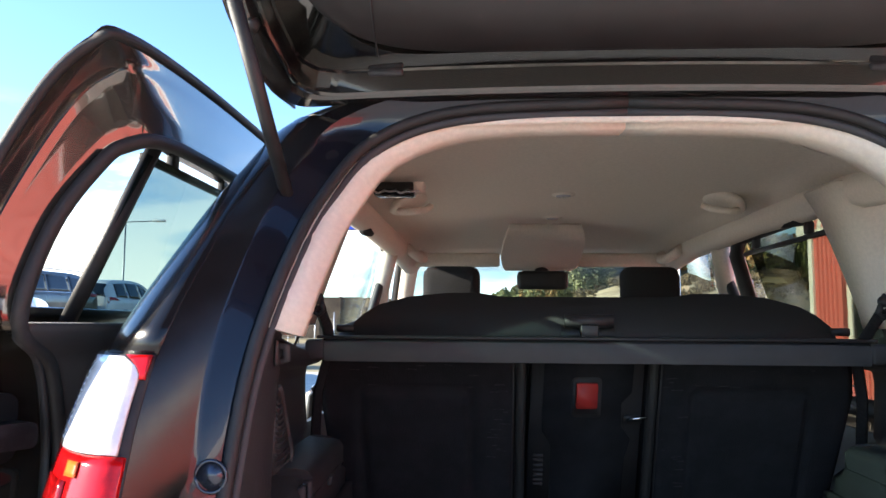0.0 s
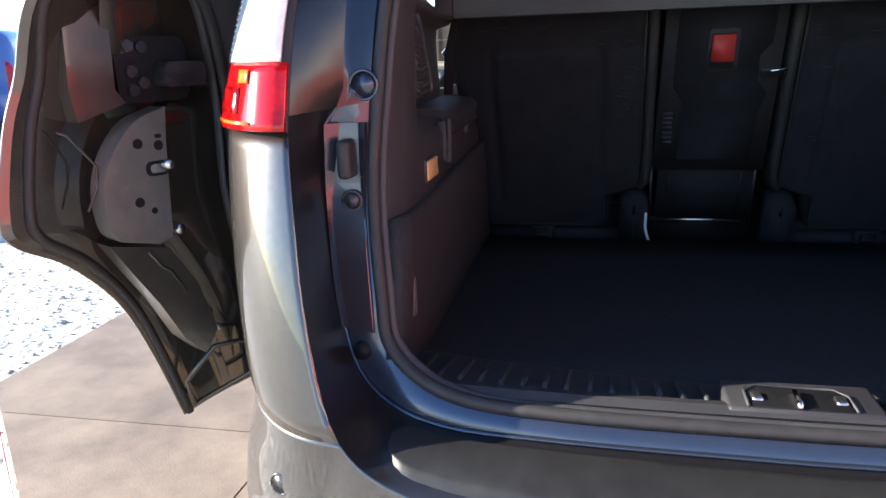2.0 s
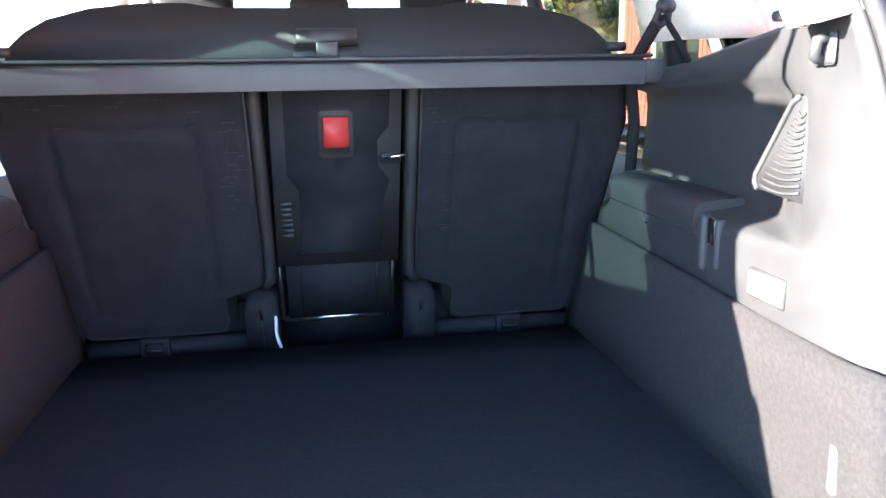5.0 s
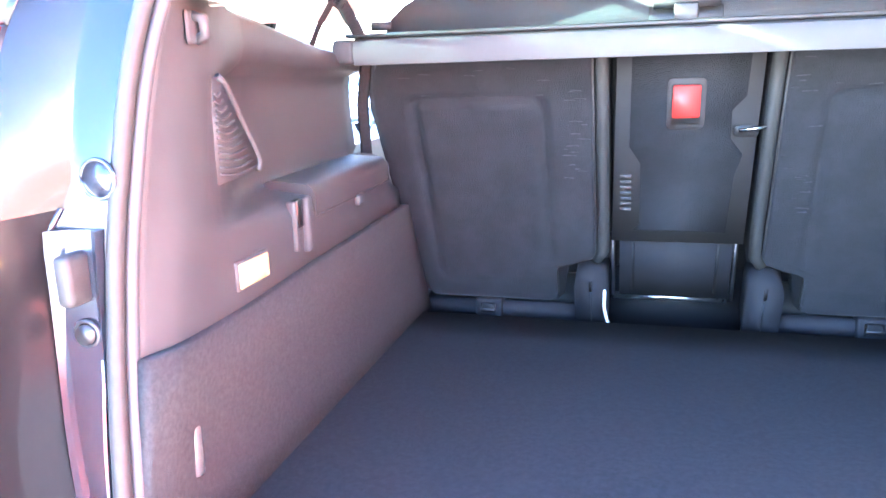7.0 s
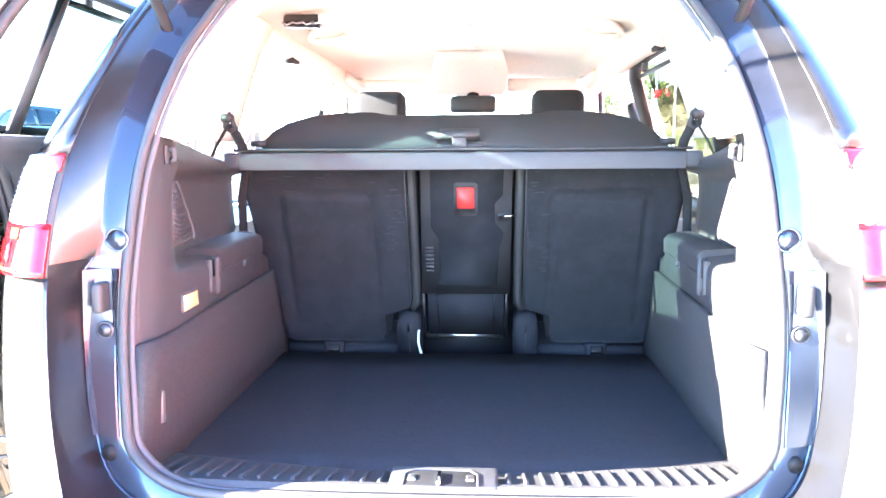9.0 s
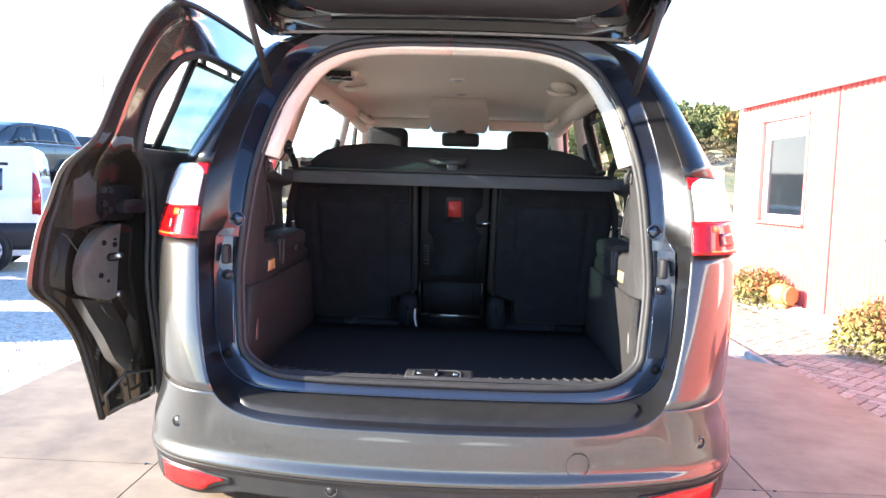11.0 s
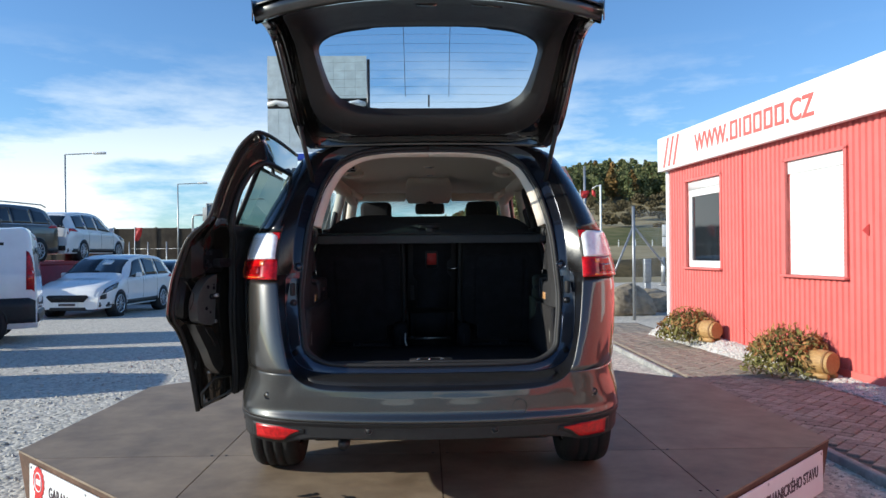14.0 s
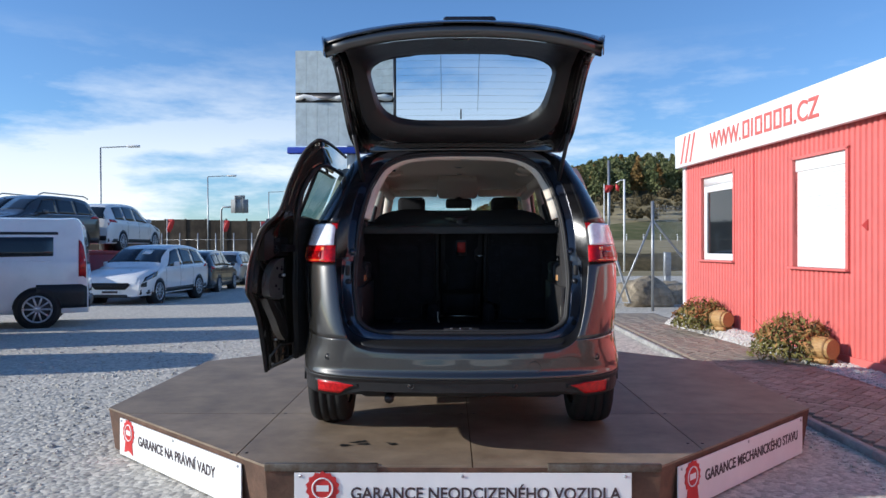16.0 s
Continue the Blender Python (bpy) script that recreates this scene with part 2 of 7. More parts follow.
def cyl(bm, a, b, r, r2=None, n=16, caps=True):
    a, b = Vector(a), Vector(b)
    d = b - a
    m = Matrix.Translation((a + b) / 2) @ d.to_track_quat("Z", "Y").to_matrix().to_4x4()
    return bmesh.ops.create_cone(bm, cap_ends=caps, segments=n, radius1=r, radius2=r if r2 is None else r2, depth=d.length, matrix=m)["verts"]


def rod(a, b, r, r2=None, n=16):
    bm = bmesh.new()
    cyl(bm, a, b, r, r2, n)
    return bm


def spline(pts, n):
    """Catmull-Rom through pts, n steps a piece."""
    p = [Vector(q) for q in pts]
    p = [2 * p[0] - p[1]] + p + [2 * p[-1] - p[-2]]
    out = []
    for i in range(1, len(p) - 2):
        for k in range(n):
            t = k / n
            a, b, c, d = p[i - 1], p[i], p[i + 1], p[i + 2]
            out.append(0.5 * (2 * b + (c - a) * t + (2 * a - 5 * b + 4 * c - d) * t * t + (3 * b - a - 3 * c + d) * t ** 3))
    return out + [p[-2]]


def loft(rings, closed=False, cap=False, bm=None):
    bm = bm or bmesh.new()
    rows = [[bm.verts.new(v) for v in ring] for ring in rings]
    for a, b in zip(rows, rows[1:]):
        n = len(a)
        for i in range(n if closed else n - 1):
            j = (i + 1) % n
            q = [a[i], a[j], b[j], b[i]]
            if len({v.co.to_tuple(6) for v in q}) >= 3:
                bm.faces.new(q)
    if cap:
        bm.faces.new(rows[0][::-1])
        bm.faces.new(rows[-1])
    return bm


def tube(path, r, n=10, bm=None, closed=False, flat=1.0):
    """A round cord along a path."""
    path = [Vector(p) for p in path]
    rings = []
    up = Vector((0.31, 0.17, 0.93)).normalized()
    for i, p in enumerate(path):
        d = (path[min(i + 1, len(path) - 1)] - path[max(i - 1, 0)]).normalized()
        s = d.cross(up)
        if s.length < 1e-3:
            s = d.cross(Vector((1, 0, 0)))
        s.normalize()
        u = s.cross(d).normalized()
        up = u
        rings.append([p + r * (math.cos(2 * math.pi * k / n) * s + flat * math.sin(2 * math.pi * k / n) * u) for k in range(n)])
    return loft(rings, closed=True, cap=True, bm=bm)


def thicken(bm, t):
    """Gives an open sheet a thickness t against its normals."""
    bmesh.ops.recalc_face_normals(bm, faces=bm.faces)
    bmesh.ops.solidify(bm, geom=list(bm.faces), thickness=t)
    return bm


def prism(outline, a, b, axis="y", bevel=0.0, seg=2):
    """A flat outline (2D) pushed from a to b along an axis."""
    def put(p, h):
        return {"x": (h, p[0], p[1]), "y": (p[0], h, p[1]), "z": (p[0], p[1], h)}[axis]
    bm = bmesh.new()
    r0 = [bm.verts.new(put(p, a)) for p in outline]
    r1 = [bm.verts.new(put(p, b)) for p in outline]
    n = len(outline)
    for i in range(n):
        bm.faces.new((r0[i], r0[(i + 1) % n], r1[(i + 1) % n], r1[i]))
    bm.faces.new(r0[::-1])
    bm.faces.new(r1)
    if bevel:
        bmesh.ops.bevel(bm, geom=[e for e in bm.edges if e.calc_face_angle(0) > 0.9], offset=bevel, segments=seg, affect="EDGES")
    return bm


def rounded(x0, x1, y0, y1, r, n=5):
    out = []
    for cx, cy, a in ((x1 - r, y1 - r, 0), (x0 + r, y1 - r, 90), (x0 + r, y0 + r, 180), (x1 - r, y0 + r, 270)):
        for k in range(n + 1):
            t = radians(a + 90 * k / n)
            out.append((cx + r * math.cos(t), cy + r * math.sin(t)))
    return out


def letters(text, size, depth, m, material, parent, name="lettering", label="", space=1.0, width=None):
    cu = bpy.data.curves.new(name, "FONT")
    cu.body, cu.size, cu.extrude, cu.space_character = text, size, depth, space
    cu.offset = size * 0.018
    cu.align_x, cu.align_y = "LEFT", "BOTTOM_BASELINE"
    tmp = new("text_tmp", cu)
    dg = bpy.context.evaluated_depsgraph_get()
    me = bpy.data.meshes.new_from_object(tmp.evaluated_get(dg))
    bpy.data.objects.remove(tmp)
    bpy.data.curves.remove(cu)
    me.name = name
    if width and len(me.vertices):
        xs = [v.co.x for v in me.vertices]
        k = width / (max(xs) - min(xs))
        me.transform(Matrix.Diagonal((k, 1, 1, 1)) @ Matrix.Translation((-min(xs), 0, 0)))
    me.transform(m)
    me.materials.clear()
    me.materials.append(material)
    ob = new(name, me)
    ob.parent = parent
    if label:
        ob["label"] = label
    return ob


# ---- ground, platform, building ----
G = -0.28  # the yard; the platform's top is z = 0
M_GRAVEL = mat("light_gravel", (0.45, 0.415, 0.355), rough=0.95, color2=(0.64, 0.595, 0.52), vary=0.3, scale=70, bump=0.7, bscale=45, spec=0.2, mix=(0.35, 0.62))
gn, gl = M_GRAVEL.node_tree.nodes, M_GRAVEL.node_tree.links
g_tc, g_vo, g_vo2 = gn.new("ShaderNodeTexCoord"), gn.new("ShaderNodeTexVoronoi"), gn.new("ShaderNodeTexVoronoi")
g_vo.inputs["Scale"].default_value, g_vo2.inputs["Scale"].default_value = 26, 11
g_hsv, g_bump, g_mr = gn.new("ShaderNodeHueSaturation"), gn.new("ShaderNodeBump"), gn.new("ShaderNodeMapRange")
g_mr.inputs["To Min"].default_value, g_mr.inputs["To Max"].default_value = 0.6, 1.25
g_add = gn.new("ShaderNodeMath")
gb = gn["Principled BSDF"]
old = gb.inputs["Base Color"].links[0].from_socket
for v in (g_vo, g_vo2):
    gl.new(g_tc.outputs["Object"], v.inputs["Vector"])
gl.new(g_vo.outputs["Color"], g_mr.inputs["Value"])
gl.new(g_mr.outputs["Result"], g_hsv.inputs["Value"])
gl.new(old, g_hsv.inputs["Color"])
gl.new(g_hsv.outputs["Color"], gb.inputs["Base Color"])
gl.new(g_vo.outputs["Distance"], g_add.inputs[0])
gl.new(g_vo2.outputs["Distance"], g_add.inputs[1])
g_bump.inputs["Strength"].default_value, g_bump.inputs["Distance"].default_value = 0.38, 0.025
g_bump.invert = True
gl.new(g_add.outputs["Value"], g_bump.inputs["Height"])
gl.new(g_bump.outputs["Normal"], gb.inputs["Normal"])
M_PAVER = mat("red_grey_paver", (0.29, 0.245, 0.20), rough=0.9, color2=(0.42, 0.365, 0.30), vary=0.2, scale=30, bump=0.4, bscale=150, per_object=0.22, spec=0.2)
M_SAND = mat("sandy_joint", (0.24, 0.2, 0.16), rough=1.0, vary=0.25, scale=40, spec=0.1)
M_PLY = mat("brown_platform_board", (0.138, 0.098, 0.066), rough=0.6, color2=(0.275, 0.208, 0.145), vary=0.25, scale=3.4, bump=0.12, bscale=160, per_object=0.14, mix=(0.30, 0.66))
M_PLYSIDE = mat("brown_platform_side", (0.12, 0.065, 0.042), rough=0.75, vary=0.3, scale=6, bump=0.3, bscale=40)
M_REDWALL = mat("red_painted_cladding", (0.65, 0.155, 0.138), rough=0.5, vary=0.05, scale=3, bump=0.05, bscale=20)
M_WHITE = mat("white_paint", (0.8, 0.8, 0.79), rough=0.45, vary=0.03, scale=4)
M_WHITEPLAST = mat("white_window_plastic", (0.82, 0.82, 0.82), rough=0.3, vary=0.02, scale=4)
M_SIGNRED = mat("sign_red", (0.55, 0.03, 0.03), rough=0.45, vary=0.05)
M_SIGNFADED = mat("faded_sign_red", (0.60, 0.13, 0.11), rough=0.5, vary=0.12, scale=6)
M_SIGNDARK = mat("sign_dark_print", (0.06, 0.04, 0.045), rough=0.5, vary=0.05)
M_DRYGRASS = mat("dry_grass", (0.22, 0.18, 0.10), rough=1.0, color2=(0.38, 0.315, 0.19), vary=0.3, scale=0.09, bump=0.5, bscale=2, spec=0.1, mix=(0.35, 0.65))
M_PINE = mat("pine_foliage", (0.080, 0.098, 0.042), rough=0.9, color2=(0.20, 0.195, 0.090), vary=0.3, scale=0.35, per_object=0.3, spec=0.1)
M_AUTUMN = mat("autumn_foliage", (0.14, 0.09, 0.035), rough=0.9, color2=(0.27, 0.16, 0.06), vary=0.3, scale=0.35, per_object=0.25, spec=0.1)
M_BARK = mat("bark", (0.09, 0.065, 0.045), rough=0.9, vary=0.4, scale=20, bump=0.8, bscale=30)
M_GALV = mat("galvanised_steel", (0.36, 0.37, 0.38), rough=0.45, metal=0.7, vary=0.15, scale=20)
M_CONCRETE = mat("concrete", (0.33, 0.32, 0.30), rough=0.9, vary=0.2, scale=9, bump=0.3, bscale=60, spec=0.2)
M_ROCK = mat("grey_boulder", (0.27, 0.225, 0.165), rough=0.95, vary=0.4, scale=7, bump=1.0, bscale=14, spec=0.2)
M_ASPHALT = mat("asphalt", (0.06, 0.058, 0.056), rough=0.95, vary=0.2, scale=30, bump=0.4, bscale=200, spec=0.2)

rng = random.Random(7)


SLOPE = [(72, 0.0), (90, 1.0), (107, 2.5), (147, 7.4), (185, 14.2), (240, 22.6), (300, 23.0)]


def relief(x, y):
    """Height of the land: the yard falls gently ahead, a hill rises far off on the right."""
    h = 0.0
    for (a, ha), (b, hb) in zip(SLOPE, SLOPE[1:]):
        if y > a:
            h = ha + (hb - ha) * min(1.0, (y - a) / (b - a))
    side = max(0.0, min(1.0, (x / max(y, 60.0) + 0.05) / 0.30))
    h *= side * side * (3 - 2 * side)
    fall = 0.0165 * max(0.0, min(y - 3, 40)) * max(0.0, min(1.0, (2.0 - x) / 5.0))
    return G - fall + h + (0.5 * noise.noise((x * 0.03, y * 0.03, 0)) * min(1, max(0, (y - 45) / 40)))


def build_ground():
    bm = bmesh.new()
    xs = sorted({*range(-30, 31, 3), *range(-60, 121, 10), *range(-200, 261, 40), -600, -1200, 700, 1200})
    ys = sorted({*range(-12, 31, 3), *range(30, 281, 10), -40, -120, -400, 300, 420, 700, 1200, 2000})
    rows = [[bm.verts.new((x, y, relief(x, y))) for x in xs] for y in ys]
    for a, b in zip(rows, rows[1:]):
        for i in range(len(xs) - 1):
            bm.faces.new((a[i], a[i + 1], b[i + 1], b[i]))
    ob = part("ground", bm, M_GRAVEL, None)
    ob.data.materials.append(M_DRYGRASS)
    for p in ob.data.polygons:
        if p.center.y > 34 or p.center.x > 12 and p.center.y > 22:
            p.material_index = 1
    return tagged(ob, "light crushed gravel yard with dry grass beyond", "ground", kind="structure")


ground = build_ground()

# platform: eight-sided, its corners in order
PLAT = [(-0.98, -0.115), (0.98, -0.115), (2.33, 1.2), (2.33, 3.22), (0.98, 4.56), (-0.98, 4.56), (-2.36, 3.22), (-2.36, 1.2)]


def build_platform():
    p = thing("display_platform", pose(0, 2.2, G), "eight-sided brown display platform with printed banners", "platform")
    off = Vector((0, -2.2, -G))
    bm = bmesh.new()
    top = [bm.verts.new(Vector((x, y, -0.012)) + off) for x, y in PLAT]
    low = [bm.verts.new(Vector((x * 0.985, 2.2 + (y - 2.2) * 0.985, G - 0.01)) + off) for x, y in PLAT]
    bm.faces.new(top)
    for i in range(8):
        j = (i + 1) % 8
        bm.faces.new((low[i], low[j], top[j], top[i]))
    part("frame", bm, M_PLYSIDE, p, "brown stained side boards", smooth=False)
    # boards of the top: strips cut to the outline, with narrow open joints
    cuts_x = [-2.4, -1.17, 0.05, 1.28, 2.4]
    cuts_y = [-0.2, 1.02, 3.5, 4.7]
    for a, b in zip(cuts_x, cuts_x[1:]):
        for c, d in zip(cuts_y, cuts_y[1:]):
            bm = bmesh.new()
            vs = [bm.verts.new(Vector((x, y, 0)) + off) for x, y in PLAT]
            bm.faces.new(vs)
            for co, no in (((a + 0.003, 0, 0), (-1, 0, 0)), ((b - 0.003, 0, 0), (1, 0, 0)), ((0, c + 0.003, 0), (0, -1, 0)), ((0, d - 0.003, 0), (0, 1, 0))):
                bmesh.ops.bisect_plane(bm, geom=bm.verts[:] + bm.edges[:] + bm.faces[:], plane_co=Vector(co) + off, plane_no=no, clear_outer=True)
            if not bm.faces:
                bm.free()
                continue
            r = bmesh.ops.extrude_face_region(bm, geom=bm.faces[:])
            bmesh.ops.translate(bm, vec=(0, 0, -0.011), verts=[v for v in r["geom"] if isinstance(v, bmesh.types.BMVert)])
            part("board", bm, M_PLY, p, smooth=False)
    return p


platform = build_platform()

# red cabin: corner, direction along its long wall towards the camera, outward normal
BC = Vector((3.98, 9.05, 0))
BU = Vector((0.0826, -0.9966, 0)).normalized()
BN = Vector((-BU.y, BU.x, 0)) * 1.0
BN = -BN if BN.x > 0 else BN
BM = Matrix(((BU.x, -BN.x, 0, BC.x), (BU.y, -BN.y, 0, BC.y), (0, 0, 1, 0), (0, 0, 0, 1)))  # local: x along, y into the house, z up


def build_cabin():
    h = thing("sales_cabin", BM @ pose(0, 0, 0), "red corrugated sales cabin with white roof sign", "building")
    L, D, T, B = 19.0, 3.2, 2.46, G - 0.02
    holes = [(0.66, 1.78, 0.86, 2.18), (3.42, 4.51, 0.82, 2.157), (7.2, 8.3, 0.82, 2.157)]
    # wall: pieces round the openings, with thickness
    bm = bmesh.new()
    xs = [0.0] + [v for a, b, _, _ in holes for v in (a, b)] + [L]
    for i, (a, b) in enumerate(zip(xs, xs[1:])):
        if i % 2 == 0:
            box(bm, a, b, 0.012, 0.12, B, T)
        else:
            z0, z1 = holes[i // 2][2:]
            box(bm, a, b, 0.012, 0.12, B, z0)
            box(bm, a, b, 0.012, 0.12, z1, T)
    part("wall", bm, M_REDWALL, h, smooth=False)
    bm = bmesh.new()
    box(bm, 0, L, D, D + 0.1, B, T), box(bm, 0.0, 0.1, 0.12, D, B, T), box(bm, L - 0.1, L, 0.12, D, B, T)
    part("back_wall", bm, M_REDWALL, h, smooth=False)
    # trapezoid cladding ribs
    bm = bmesh.new()
    x = 0.09
    while x < L:
        spans = [(B, T)]
        for a, b, z0, z1 in holes:
            if a - 0.06 < x < b + 0.06:
                spans = [(B, z0 - 0.04), (z1 + 0.03, T)]
        for z0, z1 in spans:
            v = [bm.verts.new(q) for q in ((x - 0.038, 0.012, z0), (x - 0.026, -0.008, z0), (x + 0.026, -0.008, z0), (x + 0.038, 0.012, z0),
                                           (x - 0.038, 0.012, z1), (x - 0.026, -0.008, z1), (x + 0.026, -0.008, z1), (x + 0.038, 0.012, z1))]
            for q in ((0, 1, 5, 4), (1, 2, 6, 5), (2, 3, 7, 6)):
                bm.faces.new([v[k] for k in q])
        x += 0.098 + (0.02 if abs(x - 2.4) < 0.05 else 0)
    part("cladding", bm, M_REDWALL, h, "red trapezoidal sheet ribs", smooth=False)
    part("base_rail", boxed(0.004, L, -0.032, 0.011, B, B + 0.16, 0.004), M_REDWALL, h, "red base rail")
    part("panel_joint", boxed(2.405, 2.425, -0.014, 0.0115, B + 0.16, T), M_SIGNRED, h, "dark joint between wall panels", smooth=False)
    part("corner_post", boxed(-0.09, 0.004, -0.02, 0.12, B, T, 0.004), M_WHITE, h, "white corner post")
    part("roof_slab", boxed(-0.05, L, 0.0, D + 0.15, T, T + 0.12), M_WHITE, h)
    part("sign_board", boxed(-0.16, L, -0.13, -0.05, 2.42, 2.97, 0.012), M_WHITE, h, "white roof sign")
    part("floor_slab", boxed(0.1, L - 0.1, 0.12, D, B, B + 0.1), M_CONCRETE, h)
    # lettering
    rot = Matrix(((1, 0, 0, 0), (0, 0, -1, 0), (0, 1, 0, 0), (0, 0, 0, 1)))
    letters("WWW.", 0.35, 0.004, Matrix.Translation((1.25, -0.134, 2.58)) @ rot, M_SIGNFADED, h, width=1.02, label="red sign letters")
    letters(".CZ", 0.35, 0.004, Matrix.Translation((3.66, -0.134, 2.58)) @ rot, M_SIGNFADED, h, width=0.54, label="red sign letters")
    x = 2.33
    for w in (0.195, 0.06, 0.195, 0.195, 0.195, 0.195):
        bm = bmesh.new()
        if w < 0.1:
            box(bm, x, x + 0.045, -0.138, -0.130, 2.58, 2.83)
        else:
            box(bm, x, x + 0.045, -0.138, -0.130, 2.58, 2.83), box(bm, x + w - 0.045, x + w, -0.138, -0.130, 2.58, 2.83)
            box(bm, x + 0.045, x + w - 0.045, -0.138, -0.130, 2.58, 2.62), box(bm, x + 0.045, x + w - 0.045, -0.138, -0.130, 2.79, 2.83)
        part("sign_shape", bm, M_SIGNFADED, h, "plain red sign shape", smooth=False)
        x += w + 0.05
    for k in range(3):
        s = 0.16 + 0.19 * k
        part("stripe", prism([(s - 0.08, 2.47), (s - 0.01, 2.47), (s + 0.17, 2.93), (s + 0.10, 2.93)], -0.134, -0.129), M_SIGNFADED, h, smooth=False)
    # window with white frame, roller box above
    a, b, z0, z1 = holes[0]
    w = part("window_frame", boxed(a, b, 0.03, 0.09, z1 - 0.14, z1), M_WHITEPLAST, h, "white plastic window with roller box")
    bm = bmesh.new()
    for q in ((a, a + 0.09, z0, z1 - 0.14), (b - 0.09, b, z0, z1 - 0.14), (a + 0.09, b - 0.09, z0, z0 + 0.10), (a + 0.09, b - 0.09, z1 - 0.24, z1 - 0.14)):
        box(bm, q[0], q[1], 0.035, 0.085, q[2], q[3], 0.006)
    part("sash", bm, M_WHITEPLAST, w)
    part("pane", boxed(a + 0.09, b - 0.09, 0.058, 0.064, z0 + 0.10, z1 - 0.24), M_GLASSDARK, w, smooth=False)
    for (a, b, z0, z1) in holes[1:]:
        s = part("roller_shutter", boxed(a, b, 0.05, 0.075, z0, z1), M_WHITE, h, "closed white roller shutter", smooth=False)
        bm = bmesh.new()
        z = z0
        while z < z1 - 0.16:
            box(bm, a + 0.03, b - 0.03, 0.038, 0.05, z + 0.003, z + 0.040)
            z += 0.043
        part("shutter_slats", bm, M_WHITE, s, smooth=False)
        part("shutter_box", boxed(a, b, 0.02, 0.06, z1 - 0.15, z1, 0.006), M_WHITEPLAST, s)
    for (a, b, z0, z1) in holes:
        bm = bmesh.new()
        for q in ((a - 0.05, a, z0 - 0.02, z1 + 0.03), (b, b + 0.05, z0 - 0.02, z1 + 0.03), (a - 0.05, b + 0.05, z1, z1 + 0.035)):
            box(bm, q[0], q[1], -0.02, 0.03, q[2], q[3])
        part("window_trim", bm, M_REDWALL, h, smooth=False)
        part("window_sill", boxed(a - 0.06, b + 0.06, -0.06, 0.05, z0 - 0.03, z0, 0.005), M_REDWALL, h)
    # small triangular hook plate on the wall
    part("hook_plate", prism([(4.80, 1.30), (4.90, 1.24), (4.90, 1.36)], -0.02, -0.009), M_REDPLASTIC, h, smooth=False)
    return h


cabin = build_cabin()


# ---- the displayed car ----
car = thing("people_carrier", pose(0, 0, 0), "dark grey metallic people carrier, tailgate raised and sliding door open", "car")

# half loops of the tailgate opening, bottom centre to roof centre
EDGE = [(0, -0.092, 0.550), (0.3, -0.074, 0.549), (0.475, -0.045, 0.559), (0.578, -0.02, 0.612), (0.622, 0.012, 0.75), (0.645, 0.052, 0.9), (0.657, 0.092, 1.02), (0.652, 0.165, 1.2), (0.615, 0.27, 1.37), (0.575, 0.36, 1.49), (0.5, 0.44, 1.60), (0.3, 0.465, 1.653), (0, 0.475, 1.668)]
GUTTER = [(0, 0.05, 0.62), (0.3, 0.053, 0.622), (0.47, 0.07, 0.63), (0.552, 0.108, 0.672), (0.568, 0.122, 0.75), (0.581, 0.162, 0.9), (0.575, 0.177, 1.03), (0.568, 0.2198, 1.2), (0.542, 0.2932, 1.36), (0.511, 0.3716, 1.47), (0.45, 0.44, 1.566), (0.29, 0.46, 1.626), (0.0, 0.465, 1.640)]
SEAL = [(0, 0.06, 0.63), (0.3, 0.063, 0.632), (0.452, 0.08, 0.642), (0.5384, 0.1068, 0.69), (0.557, 0.127, 0.77), (0.571, 0.162, 0.9), (0.564, 0.182, 1.03), (0.5484, 0.2248, 1.2), (0.5176, 0.2982, 1.35), (0.4848, 0.3716, 1.452), (0.42, 0.432, 1.548), (0.28, 0.452, 1.602), (0.0, 0.457, 1.616)]
# where the recessed wall inside that ridge meets the flange, up to the lamp's foot
FLANGE = [(0, 0.042, 0.600), (0.3, 0.046, 0.602), (0.478, 0.068, 0.604), (0.582, 0.112, 0.642), (0.626, 0.144, 0.75), (0.638, 0.162, 0.9), (0.638, 0.168, 1.02)]
SECTION = [(.80, .60), (.85, .60), (.88, .60), (.895, .62), (.905, .75), (.912, .9), (.905, 1.02), (.857, 1.2), (.765, 1.37), (.695, 1.49), (.60, 1.61), (.32, 1.684), (0, 1.698)]
Y1 = 0.80


def mirror(bm):
    """Adds the same thing on the other side of the car."""
    g = bmesh.ops.duplicate(bm, geom=bm.verts[:] + bm.edges[:] + bm.faces[:])
    vs = [v for v in g["geom"] if isinstance(v, bmesh.types.BMVert)]
    bmesh.ops.scale(bm, vec=(-1, 1, 1), verts=vs)
    bmesh.ops.remove_doubles(bm, verts=bm.verts[:], dist=1e-4)
    return bm


def flip(bm):
    bmesh.ops.scale(bm, vec=(-1, 1, 1), verts=bm.verts[:])
    return bm


def at(table, u):
    """Smooth point of a control list at a fractional index."""
    n = len(table)
    i = min(int(u), n - 2)
    t = u - i
    g = lambda k: Vector(table[k]) if 0 <= k < n else (2 * Vector(table[0]) - Vector(table[1]) if k < 0 else 2 * Vector(table[-1]) - Vector(table[-2]))
    a, b, c, d = g(i - 1), g(i), g(i + 1), g(i + 2)
    return 0.5 * (2 * b + (c - a) * t + (2 * a - 5 * b + 4 * c - d) * t * t + (3 * b - a - 3 * c + d) * t ** 3)


